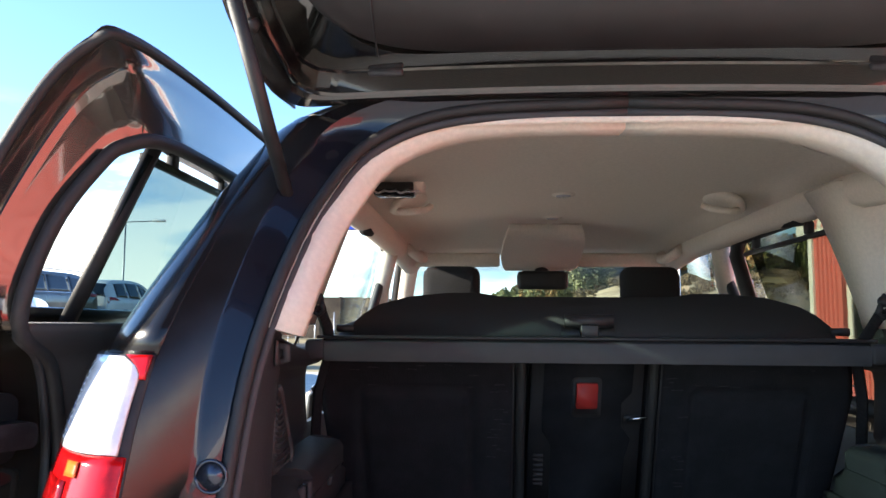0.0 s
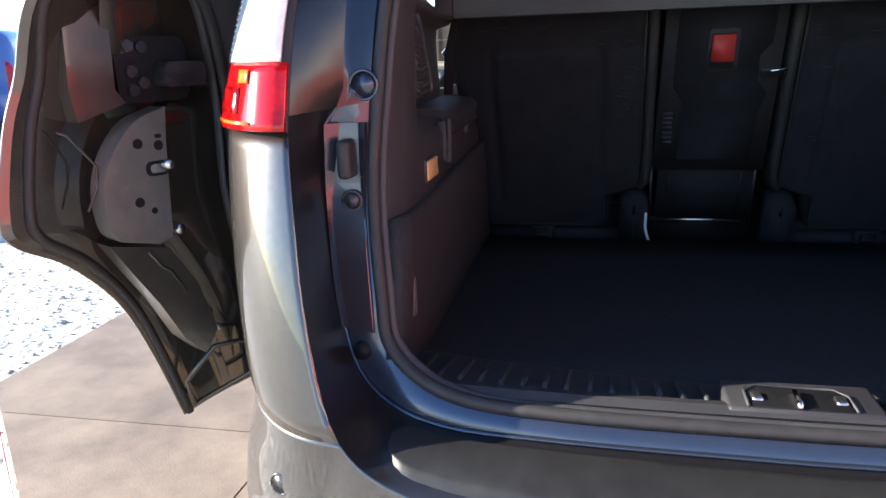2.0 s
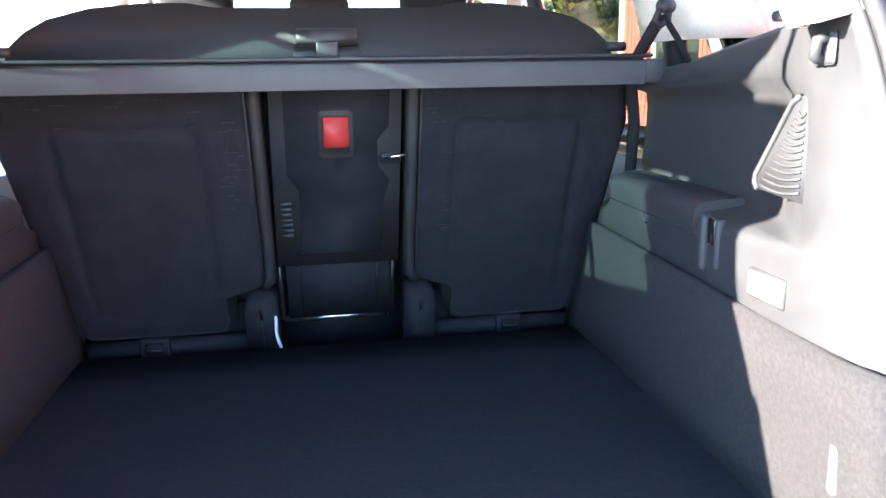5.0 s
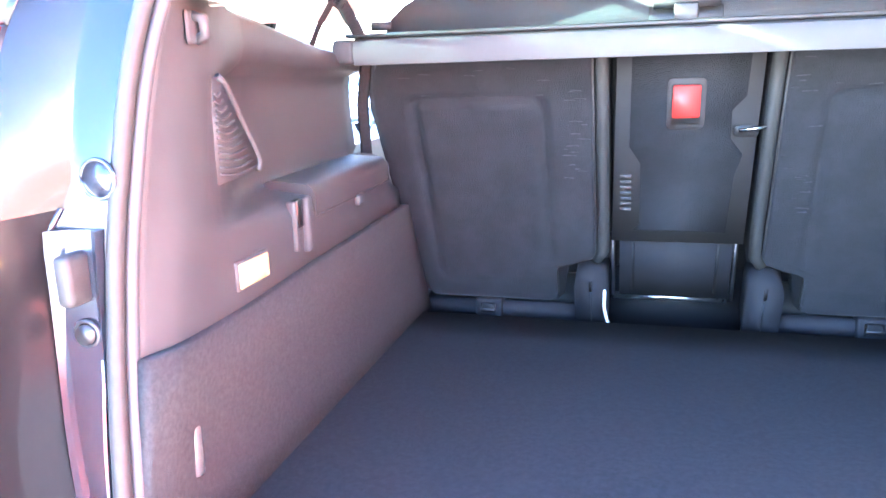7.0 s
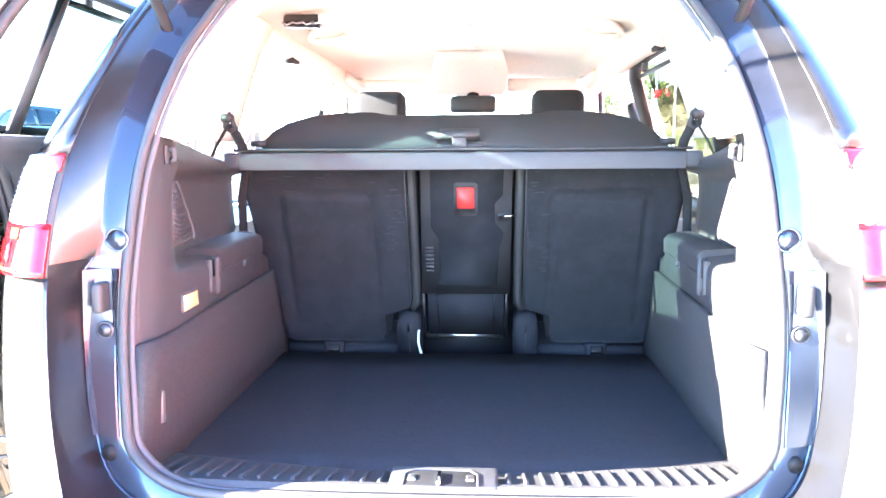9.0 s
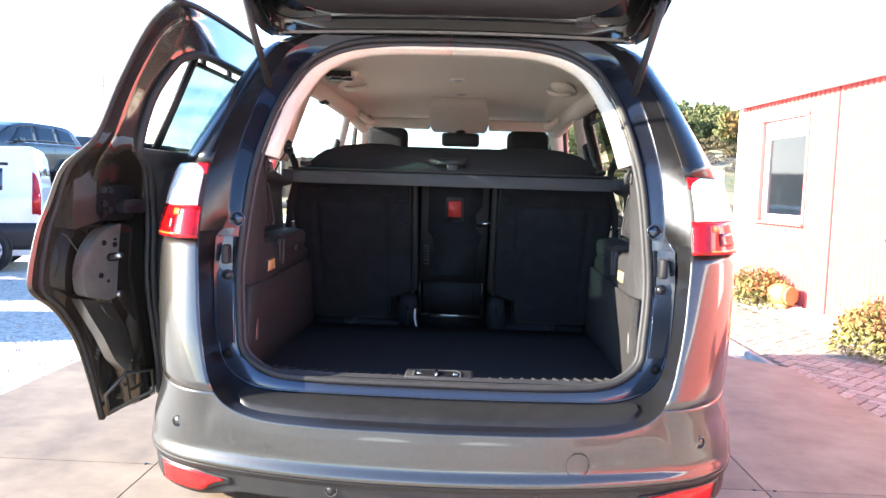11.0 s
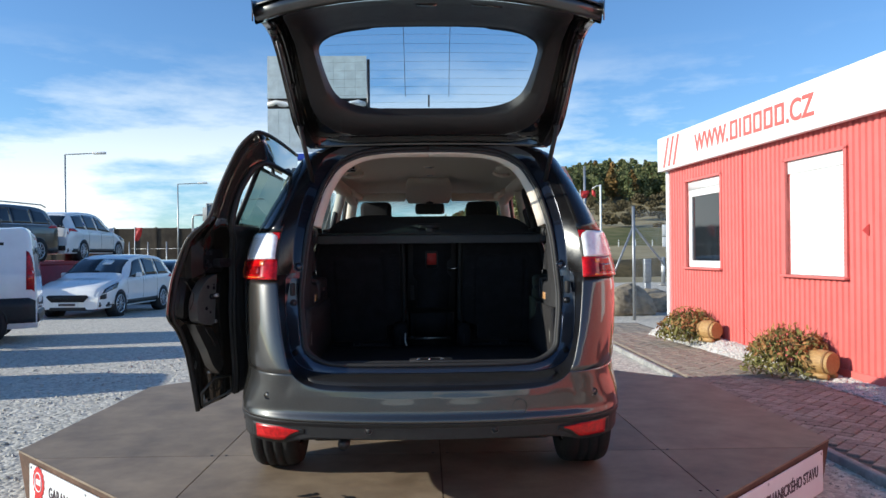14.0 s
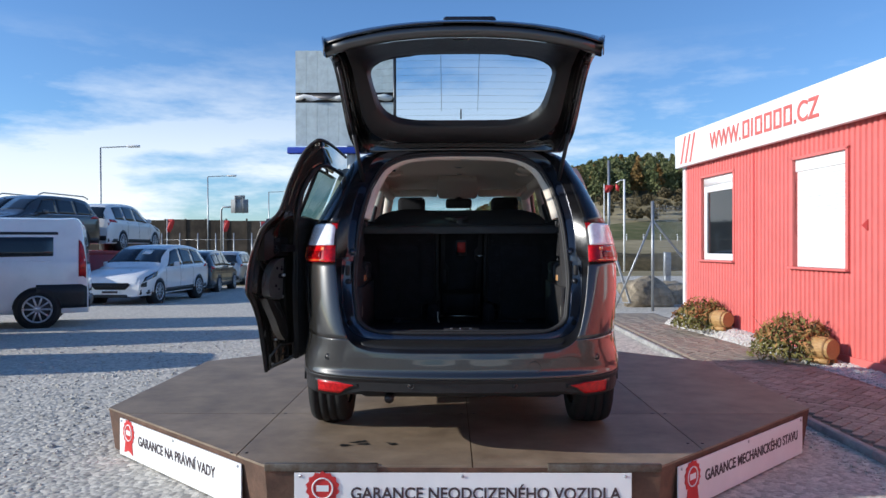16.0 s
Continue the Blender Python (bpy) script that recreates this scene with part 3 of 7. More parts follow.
def skin(u, s, out=0.0):
    """Outer skin: u along the opening's edge, s 0..1 round the rear corner, 1..2 forward along the side."""
    e, c = at(EDGE, u), at(SECTION, u)
    if s <= 1:
        a = s * math.pi / 2
        p = Vector((e.x + (c.x - e.x) * math.sin(a) ** 0.85, e.y + (Y1 - e.y) * (1 - math.cos(a)) ** 0.95, e.z + (c.y - e.z) * s))
    else:
        p = Vector((c.x, Y1 + (s - 1) * 2.2, c.y))
    return p + Vector((out * math.cos(min(s, 1) * 1.2) * 0.2 + out * math.sin(min(s, 1) * 1.57), -out * math.cos(min(s, 1) * 1.57), 0))


def patch(u0, u1, s0, s1, nu, ns, out=0.0, shape=None):
    rings = []
    for i in range(nu + 1):
        ring = []
        for j in range(ns + 1):
            u, s = u0 + (u1 - u0) * i / nu, s0 + (s1 - s0) * j / ns
            if shape:
                u, s = shape(i / nu, j / ns)
            ring.append(skin(u, s, out))
        rings.append(ring)
    return loft(rings)


def ease(t):
    t = max(0.0, min(1.0, t))
    return t * t * (3 - 2 * t)


def u_at(z):
    lo, hi = 3.0, 12.0
    for _ in range(40):
        m = (lo + hi) / 2
        lo, hi = (m, hi) if at(EDGE, m).z < z else (lo, m)
    return lo


LAMP_LO, LAMP_HI = u_at(1.0), u_at(1.205)


def inward(u):
    """How far the channel wall reaches from the outer edge to the gutter: further above the lamp's foot."""
    return 0.28 + 0.32 * ease((u - LAMP_LO) / 0.25)


def inner_line(u):
    """Inner end of the recessed wall at u."""
    e, g = at(EDGE, u), at(GUTTER, u)
    b = Vector((e.x + (g.x - e.x) * inward(u), g.y - 0.012, e.z * 0.6 + g.z * 0.4))
    if u >= 6:
        return b
    k = ease(u - 5)
    return at(FLANGE, u) * (1 - k) + b * k


def ledge(u, t):
    """The wall from the outer ridge to the flange; at the foot it lies back as the loading ledge."""
    p = at(EDGE, u) * (1 - t) + inner_line(u) * t
    k = ease((2.9 - u) / 1.2)
    return p + Vector((0, 0, k * 0.014 * math.sin(math.pi * min(1.0, t * 1.15)) ** 0.6 if 0 < t < 0.87 else 0))


def build_body():
    for f in (lambda b: b, flip):
        part("quarter_panel", thicken(f(patch(3.0005, LAMP_LO, 0, 1.12, 14, 84)), 0.003), M_PAINT, car, "grey metallic rear quarter panel")
        part("side_panel", thicken(f(patch(LAMP_LO, u_at(1.225), 0.78, 1.12, 8, 6)), 0.003), M_PAINT, car)
        part("pillar_trim", thicken(f(patch(LAMP_HI, 9.9, 0, 0.46, 14, 8, 0.002)), 0.003), M_PILLAR, car, "satin black rear pillar trim")
        part("pillar_panel", thicken(f(patch(LAMP_HI, 9.9, 0.46, 0.62, 14, 4)), 0.003), M_PAINT, car)
        part("quarter_glass", thicken(f(patch(u_at(1.225), 9.7, 0.63, 1.06, 10, 8)), 0.004), M_GLASSTINT, car, "tinted quarter window")
        part("c_pillar", thicken(f(patch(3.0, 9.9, 1.05, 1.12, 14, 2, 0.004)), 0.03), M_GLOSSBLACK, car, "black pillar behind the sliding door opening")
        part("roof_side", thicken(f(patch(9.9, 12, 0, 2, 10, 22)), 0.003), M_PAINT, car, "dark grey roof half")
        U = [k / 6 for k in range(73)]
        deep = lambda u: max(0.0, min(1.0, (u - 2.6) / 0.8)) * max(0.0, min(1.0, (10.6 - u) / 1.2))
        wall = ledge
        V, S = [u for u in U if u >= 5.9], [u for u in U if u <= 6.01]
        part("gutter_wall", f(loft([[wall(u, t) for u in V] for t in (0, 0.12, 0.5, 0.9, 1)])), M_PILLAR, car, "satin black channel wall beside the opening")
    both = lambda g: [Vector((-p.x, p.y, p.z)) for p in [g(u) for u in U[:0:-1]]] + [g(u) for u in U]
    low = lambda g: [Vector((-p.x, p.y, p.z)) for p in [g(u) for u in S[:0:-1]]] + [g(u) for u in S]
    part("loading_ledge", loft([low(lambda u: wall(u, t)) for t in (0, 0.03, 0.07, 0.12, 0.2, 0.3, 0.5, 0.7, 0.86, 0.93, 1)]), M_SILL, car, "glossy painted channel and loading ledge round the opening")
    gutter = lambda g: [g(lambda u: wall(u, 1.0)), g(lambda u: wall(u, 1.0) * 0.75 + at(GUTTER, u) * 0.25 + Vector((0, 0.004 * deep(u), 0))), g(lambda u: at(GUTTER, u)), g(lambda u: at(SEAL, u) + Vector((0, 0.012, 0)))]
    arch = lambda g: [Vector((-p.x, p.y, p.z)) for p in [g(u) for u in V]] + [g(u) for u in V[-2::-1]]
    part("gutter", loft(gutter(low)), M_FLANGE, car, "painted opening flange")
    part("upper_gutter", loft(gutter(arch)), M_GUTTER, car, "glossy gutter round the upper opening, shade and navy reflection in its colour")
    part("flange_bead", tube(low(lambda u: wall(u, 1.0) + Vector((0, -0.002, 0.001))), 0.0034, 8), M_FLANGE, car, "rolled edge of the painted flange")
    part("door_seal", tube(both(lambda u: at(SEAL, u)), 0.0095, 10), M_RUBBER, car, "black rubber opening seal")
    part("seal_lip", tube(both(lambda u: at(SEAL, u) * 0.985 + Vector((0, 0.016, 0.009 if u < 2.5 else 0.01))), 0.008, 8), M_TRIM2, car, "grey flocked inner seal lip")
build_body()


# bumper outline from the side: height, distance back
BUMPER = [(.20, .05), (.30, -.04), (.335, -.070), (.38, -.083), (.397, -.088), (.408, -.101), (.420, -.112), (.428, -.114), (.436, -.111), (.452, -.100), (.465, -.098), (.49, -.0985), (.52, -.0985), (.545, -.096), (.57, -.092), (.60, -.088), (.66, -.08)]


def bumper_point(q, z, out=0.0):
    """q 0..1: centre to corner, 1..2: round the corner to the wheel arch."""
    k = 0
    while k < len(BUMPER) - 2 and BUMPER[k + 1][0] < z:
        k += 1
    (za, ya), (zb, yb) = BUMPER[k], BUMPER[k + 1]
    y0 = ya + (yb - ya) * (z - za) / (zb - za)
    if q > 1:
        y0 += 0.012 * (q - 1) * math.exp(-((z - 0.428) / 0.02) ** 2)
    top = max(0.0, min(1.0, (z - 0.57) / 0.075))
    xc = 0.60 + 0.01 * top * max(0, min(1, q))
    if q <= 1:
        x = xc * q
        y = y0 + 0.085 * q ** 2.2
        n = Vector((0.12 * q, -1, 0)).normalized()
    else:
        # round the corner on one smooth curve, meeting the quarter panel along its lower edge
        t = 0.80 * (q - 1)
        wmax = 0.902 - (0.012 if z < 0.40 else 0) - max(0, 0.3 - z) * 0.4
        ys = y0 + 0.085
        pts = ((xc, ys), (xc + 0.20, ys + 0.062), (wmax, ys + 0.20), (wmax, 0.80))
        bz = ((1 - t) ** 3, 3 * t * (1 - t) ** 2, 3 * t * t * (1 - t), t ** 3)
        x, y = sum(b * p[0] for b, p in zip(bz, pts)), sum(b * p[1] for b, p in zip(bz, pts))
        k = skin(3.0, 0.64 * (q - 1))
        w = max(0.0, min(1.0, (z - 0.45) / 0.16))
        w = w * w * (3 - 2 * w)
        x, y = x + (k.x - x) * w, y + (k.y - y) * w
        a = t * 1.4
        n = Vector((math.sin(a), -math.cos(a), 0))
    return Vector((x, y, z)) + n * out


def bumper_sheet(z_lo, z_hi, nz, out=0.0, q0=0.0, q1=2.0, nq=48, levels=None):
    rings = []
    for j in range(nz + 1):
        ring = []
        for i in range(nq + 1):
            q = q0 + (q1 - q0) * i / nq
            t = levels[j] if levels else j / nz
            ring.append(bumper_point(q, z_lo(q) + (z_hi(q) - z_lo(q)) * t, out))
        rings.append(ring)
    return loft(rings)


def build_bumper():
    split = lambda q: 0.421 + 0.012 * max(0, q - 0.9) ** 1.2
    def crest(q):
        """The ridge along the bumper's top, running up into the quarter panel."""
        if q > 1:
            return skin(3.0, 0.64 * (q - 1))
        lo, hi = 0.0, 3.0
        for _ in range(30):
            m = (lo + hi) / 2
            lo, hi = (m, hi) if at(EDGE, m).x < 0.578 * q else (lo, m)
        return at(EDGE, lo)
    rings, nz = [], 26
    for j in range(nz + 1):
        t, ring = j / nz, []
        for i in range(97):
            q = i / 48
            c = crest(q)
            z = split(q) + (c.z - split(q)) * t
            ring.append(bumper_point(q, z) + (c - bumper_point(q, c.z)) * ease((t - 0.25) / 0.75))
        rings.append(ring)
    b = part("rear_bumper", thicken(mirror(loft(rings)), 0.004), M_PAINT, car, "grey painted rear bumper")
    pad, PAD = [], 0.522
    for k in range(81):
        x = -PAD + 2 * PAD * k / 80
        lo, hi = 0.0, 3.0
        for _ in range(30):
            m = (lo + hi) / 2
            lo, hi = (m, hi) if at(EDGE, m).x * 0.5 + at(FLANGE, m).x * 0.5 < abs(x) else (lo, m)
        r = math.sqrt(max(0.0, 1 - max(0, (abs(x) - PAD + 0.045) / 0.0455) ** 2))
        mid_t = 0.50
        t0, t1 = mid_t + (0.16 - mid_t) * (0.2 + 0.8 * r), mid_t + (0.84 - mid_t) * (0.2 + 0.8 * r)
        lift = Vector((0, -0.002, 0.006))
        row = []
        for j in range(15):
            q = ledge(lo, t0 + (t1 - t0) * j / 14)
            q = Vector((x, q.y, q.z)) + lift
            if j in (0, 14):
                q -= Vector((0, -0.001 if j else 0.001, 0.010))
            row.append(q)
        pad.append(row)
    part("loading_pad", loft(pad), M_PAD, b, "black satin loading sill pad", angle=60)
    low = part("lower_valance", thicken(mirror(bumper_sheet(lambda q: 0.346 - 0.034 * ease((q - 0.8) / 0.3) + 0.02 * max(0, q - 1.2), lambda q: split(q) - 0.004, 14, 0.0)), 0.004), M_BLACK, car, "grey-black plastic lower bumper")
    for s in (1, -1):
        # corner reflector: wedge that narrows to the middle
        for name, q0, q1, grow, out, mm, host, lab in (("reflector_surround", 0.88, 1.43, 0.008, 0.004, M_PAD, low, "grey reflector surround"), ("reflector", 0.92, 1.36, 0.0, 0.007, M_REFLECTOR, low, "red corner reflector")):
            rings = []
            for i in range(25):
                t = i / 24
                q = q0 + (q1 - q0) * t
                zt = 0.378 + 0.010 * ease(t / 0.4) + 0.004 * t + grow * 0.6
                zb = 0.373 - 0.044 * ease(t / 0.35) + 0.006 * max(0, t - 0.5) - grow
                rings.append([bumper_point(q, zb + (zt - zb) * j / 4, out) for j in range(5)])
            bm = thicken(loft(rings), 0.005)
            part(name, bm if s > 0 else flip(bm), mm, host, lab)
    # parking sensors
    for x, z, host in ((0.687, 0.517, b), (-0.687, 0.517, b), (0.258, 0.385, low), (-0.258, 0.385, low)):
        lo, hi = 0.0, 2.0
        for _ in range(30):
            m = (lo + hi) / 2
            lo, hi = (m, hi) if bumper_point(m, z).x < abs(x) else (lo, m)
        p, p2 = bumper_point(lo, z), bumper_point(lo, z, 1)
        n = p2 - p
        if x < 0:
            p.x, n.x = -p.x, -n.x
        sn = part("parking_sensor", rod(p - n * 0.004, p + n * 0.0015, 0.0135, n=20), M_PAINT if host is b else M_BLACK, host)
        part("sensor_ring", tube([p + n * 0.0008 + 0.0155 * (math.cos(a) * n.cross(Vector((0, 0, 1))).normalized() + math.sin(a) * Vector((0, 0, 1))) for a in [2 * math.pi * k / 20 for k in range(21)]], 0.0018, 6), M_PAINT_IN, sn)
    p = Vector((0.361, bumper_point(0.6, 0.475).y - 0.0045, 0.475))
    part("tow_eye_cover", tube([p + 0.031 * Vector((math.cos(a), 0.05 * math.cos(a), math.sin(a))) for a in [2 * math.pi * k / 32 for k in range(33)]], 0.0013, 6), M_RUBBER, b, "round tow eye cover outline")


build_bumper()


def flange_pt(z, t, out=0.0):
    u = u_at(z)
    e, g = at(EDGE, u), at(GUTTER, u)
    a = inner_line(u)
    a = Vector((a.x, a.y, z))
    p = a * (1 - t) + Vector((g.x, g.y, z)) * t
    return p + Vector((0, -out, 0))


def build_tail_lamps():
    mid = u_at(1.088)
    for f in (lambda b: b, flip):
        lamp = part("tail_lamp", thicken(f(patch(LAMP_LO, LAMP_HI, 0, 0.80, 12, 16, 0.004)), 0.010), M_BLACK, car, "red and clear wraparound tail lamp")
        part("brake_lens", thicken(f(patch(LAMP_LO + 0.015, mid, 0.0, 0.79, 8, 16, 0.012)), 0.008), M_LAMPRED, lamp, "glossy red lower lens")
        part("clear_lens", thicken(f(patch(mid + 0.01, LAMP_HI - 0.01, 0.0, 0.79, 10, 16, 0.013, lambda a, b: (mid + 0.01 + (LAMP_HI - mid - 0.02) * a, 0.015 + 0.07 * max(0, (a - 0.8) / 0.2) ** 2 + (0.775 - 0.07 * max(0, (a - 0.8) / 0.2) ** 2) * b))), 0.006), M_LAMPCLEAR, lamp, "clear silver upper lens")
        part("top_lens", thicken(f(patch(LAMP_HI - 0.30, LAMP_HI, 0.0, 0.3, 5, 8, 0.012, lambda a, b: (LAMP_HI - 0.16 + 0.16 * a, (0.01 + 0.07 * a * a) * b))), 0.006), M_LAMPRED, lamp)
        for k in range(11):
            u = mid + 0.06 + (LAMP_HI - mid - 0.2) * k / 10
            part("lens_rib", f(tube([skin(u, 0.26 + 0.38 * j / 10, 0.0130) for j in range(11)], 0.0012, 5)), M_LAMPGREY, lamp)
        span = mid - LAMP_LO
        # orange strips painted on as the reflections in the red lens
        for u0, u1, s0, s1 in ((LAMP_LO + 0.12 * span, LAMP_LO + 0.18 * span, 0.10, 0.55), (LAMP_LO + 0.30 * span, LAMP_LO + 0.62 * span, 0.55, 0.58), (LAMP_LO + 0.68 * span, LAMP_LO + 0.90 * span, 0.58, 0.60), (LAMP_LO + 0.74 * span, LAMP_LO + 0.92 * span, 0.12, 0.17)):
            part("lens_strip", thicken(f(patch(u0, u1, s0, s1, 3, 6, 0.0145)), 0.002), M_LAMPAMBER, lamp, "orange strip painted as a reflection in the red lens")
        part("lens_inset", thicken(f(patch(LAMP_LO + 0.30 * span, LAMP_LO + 0.68 * span, 0.16, 0.48, 4, 8, 0.0138)), 0.002), M_LAMPDARK, lamp, "darker red inner chamber")
        # painted pillar flange beside the lamp: stepped plate, stop, bolt, plugs
        rings = []
        for k in range(14):
            z = 1.003 - 0.29 * k / 13
            w = max(0.0, 1 - k / 7)
            rings.append([flange_pt(z, 0.0, 0.001), flange_pt(z, 0.03, 0.014), flange_pt(z, 0.06 + 0.30 * w, 0.006), flange_pt(z, 0.96 - 0.18 * w, 0.006), flange_pt(z, 0.99, 0.013 * w + 0.004), flange_pt(z, 1.0, 0.003)])
        part("flange_plate", f(thicken(loft(rings), 0.003)), M_FLANGE, car, "stepped painted pillar plate", angle=15)
        q = flange_pt(0.960, 0.58)
        part("bump_stop", f(boxed(q.x - 0.010, q.x + 0.010, q.y - 0.034, q.y, 0.928, 0.982, 0.007, 3)), M_RUBBER, car, "black rubber bump stop")
        q = flange_pt(0.895, 0.66)
        part("flange_bolt", f(rod(q - Vector((0, 0.012, 0)), q, 0.011, n=12)), M_DARKMETAL, car, "steel bolt")
        part("bolt_ring", f(tube([q + Vector((0.014 * math.cos(a), -0.007, 0.014 * math.sin(a))) for a in [2 * math.pi * k / 16 for k in range(17)]], 0.0025, 6)), M_DARKMETAL, car)
        q = flange_pt(0.682, 0.5)
        part("plug", f(rod(q - Vector((0, 0.006, 0)), q + Vector((0, 0.01, 0)), 0.0135, n=20)), M_DEEPBLACK, car, "black rubber plug")
        q = flange_pt(1.053, 0.8)
        part("flange_dimple", f(rod(q - Vector((0, 0.004, 0)), q, 0.018, n=20)), M_FLANGE, car)
        part("dimple_ring", f(tube([q + Vector((0.020 * math.cos(a), -0.004, 0.020 * math.sin(a))) for a in [2 * math.pi * k / 20 for k in range(21)]], 0.0025, 6)), M_FLANGE, car)


build_tail_lamps()


# ---- load space ----
def floor_z(y):
    return 0.605 - 0.04 * max(0, min(1, (y - 0.2) / 1.1))


def floor_edge(x):
    """Where the carpet begins behind the bowed sill plate."""
    return 0.222 + 0.062 * min(1.1, abs(x) / 0.5) ** 1.6


def wall_x(y, z=0.9):
    """Inner half width of the load space side trim."""
    return 0.545 + 0.04 * max(0, min(1, (y - 0.2) / 1.0))


def smooth(a, b, v):
    t = max(0.0, min(1.0, (v - a) / (b - a)))
    return t * t * (3 - 2 * t)


def seal_at(z):
    u = 1.5
    lo, hi = 2.0, 11.0
    for _ in range(30):
        m = (lo + hi) / 2
        lo, hi = (m, hi) if at(SEAL, m).z < z else (lo, m)
    return at(SEAL, lo)


# rows of the moulded side trim: height, inset of the recess, height falling away to the front
TRIM_ROWS = [(.858, .0), (.866, -.006), (.90, -.010), (.948, -.010), (.960, -.004), (.967, .008), (.970, .03), (.973, .06), (.978, .082), (.992, .090), (1.03, .094), (1.08, .097), (1.12, .098), (1.150, .094), (1.170, .064), (1.195, .056), (1.235, .066), (1.247, .085)]


def trim_point(c, k):
    z, inset = TRIM_ROWS[k]
    s = seal_at(z)
    y0 = s.y + 0.012
    y = y0 + (1.065 - y0) * c
    x0 = wall_x(y)
    pillar = s.x - 0.012 + (0.541 - s.x + 0.012) * smooth(0.0, 0.06, y - y0) - 0.004 * smooth(1.0, 1.25, z)
    r = smooth(0.29, 0.57, y - 0.06 * max(0, z - 1.0))
    x = pillar * (1 - r) + (x0 + inset) * r
    drop = (0.055 * smooth(1.12, 1.25, z)) * smooth(0.45, 1.0, y)
    nose = smooth(0.97, 1.065, y) * (1 if z < 0.99 else 0)
    hump = smooth(0.88, 0.965, z)
    return Vector((x + 0.035 * nose * hump, y, z - drop - 0.035 * nose * hump * hump))


def build_load_space():
    bm = bmesh.new()
    xs = [-0.62 + 1.24 * k / 20 for k in range(21)]
    loft([[Vector((x, floor_edge(x), floor_z(floor_edge(x)) + 0.002)) for x in xs]] + [[Vector((x, y, floor_z(y))) for x in xs] for y in (0.34, 0.5, 0.8, 1.05, 1.232)], bm=bm)
    part("load_floor", thicken(bm, 0.03), M_CARPET, car, "charcoal carpeted load floor")
    part("floor_pan", boxed(-0.7, 0.7, 0.14, 4.2, 0.30, 0.5), M_BLACK, car)
    # sill plate: front lip, slanting ribbed step, latch pocket
    def sill(x):
        d, e = 0.018 * (abs(x) / 0.5) ** 3, floor_edge(x)
        return [Vector((x, y, z)) for y, z in ((0.078 + d, 0.640), (0.092 + d, 0.6465), (0.112 + d, 0.642), (0.117 + d, 0.6365), (e - 0.012, 0.6125), (e + 0.004, 0.609), (e + 0.03, 0.600))]
    s = part("sill_plate", thicken(loft([sill(-0.553 + 1.106 * k / 24) for k in range(25)]), 0.006), M_TRIM, car, "ribbed plastic sill plate", angle=35)
    for k in range(14):
        for x in (0.112 + 0.031 * k, -0.112 - 0.031 * k):
            a, b = sill(x)[3], sill(x)[4]
            a, b = a + (b - a) * 0.10 + Vector((0, 0, 0.0015)), a + (b - a) * 0.94 + Vector((0, 0, 0.0015))
            part("rib", tube([a - Vector((0, 0, 0.006)), a, a * 0.5 + b * 0.5, b, b - Vector((0, 0, 0.006))], 0.0045, 8), M_TRIM, s)
    pk = part("latch_pocket", boxed(-0.094, 0.094, 0.084, 0.172, 0.60, 0.6475, 0.006), M_TRIM, s, "moulded latch surround")
    part("latch_opening", boxed(-0.067, 0.058, 0.088, 0.150, 0.63, 0.6490, 0.004), M_DEEPBLACK, pk)
    part("opening_rim", tube([(-0.068, 0.090, 0.649), (-0.068, 0.132, 0.649), (-0.052, 0.150, 0.649), (0.044, 0.150, 0.649), (0.059, 0.132, 0.649), (0.059, 0.090, 0.649)], 0.0022, 6), M_TRIM2, pk)
    part("striker", tube([(-0.007, 0.090, 0.648), (-0.007, 0.094, 0.6535), (-0.007, 0.128, 0.6535), (-0.007, 0.134, 0.648)], 0.0042, 8), M_CHROME, pk, "bright steel latch striker")
    for x in (-0.054, 0.046):
        part("latch_clip", boxed(x - 0.007, x + 0.007, 0.106, 0.128, 0.645, 0.6525, 0.003), M_METAL, pk, "bright latch guide clip")
    part("floor_ring", tube([(-0.012, 0.205, 0.614), (-0.008, 0.214, 0.622), (0.012, 0.214, 0.622), (0.016, 0.205, 0.614)], 0.003, 6), M_CHROME, car, "small chrome floor pull ring")
    for s in (1, -1):
        f = (lambda b: b) if s > 0 else flip
        # carpeted lower wall, its front edge leaning like the seat
        rings = []
        for k in range(19):
            c = k / 18
            ring = []
            for z in (0.0, 0.25, 0.5, 0.75, 1.0):
                zz = 0.595 + (0.864 - 0.595) * z
                sl = seal_at(max(0.66, zz))
                y0 = sl.y + 0.012
                y1 = 1.33 - (zz - 0.56) * 0.80
                y = y0 + (y1 - y0) * c
                xi = wall_x(y) + 0.018 - 0.018 * z
                xs0 = max(sl.x - 0.014, 0.546 + 0.006 * (1 - z))
                x = xs0 + (xi - xs0) * smooth(0, 0.055, y - y0)
                zz = floor_z(y) - 0.008 + (0.864 - floor_z(y) + 0.008) * z
                ring.append(Vector((x, y, zz)))
            rings.append(ring)
        part("side_carpet", f(thicken(loft(rings), 0.02)), M_SIDECARPET, car, "grey felt carpeted load space side")
        cols = [0, .02, .05, .09, .13, .17, .20, .23, .26, .30, .36, .45, .55, .65, .75, .85, .9, .95, 1.0]
        up = part("upper_trim", f(thicken(loft([[trim_point(c, k) for k in range(len(TRIM_ROWS))] for c in cols]), 0.008)), M_TRIM, car, "dark grey moulded upper side trim")
        # beige pillar trim above
        rings = []
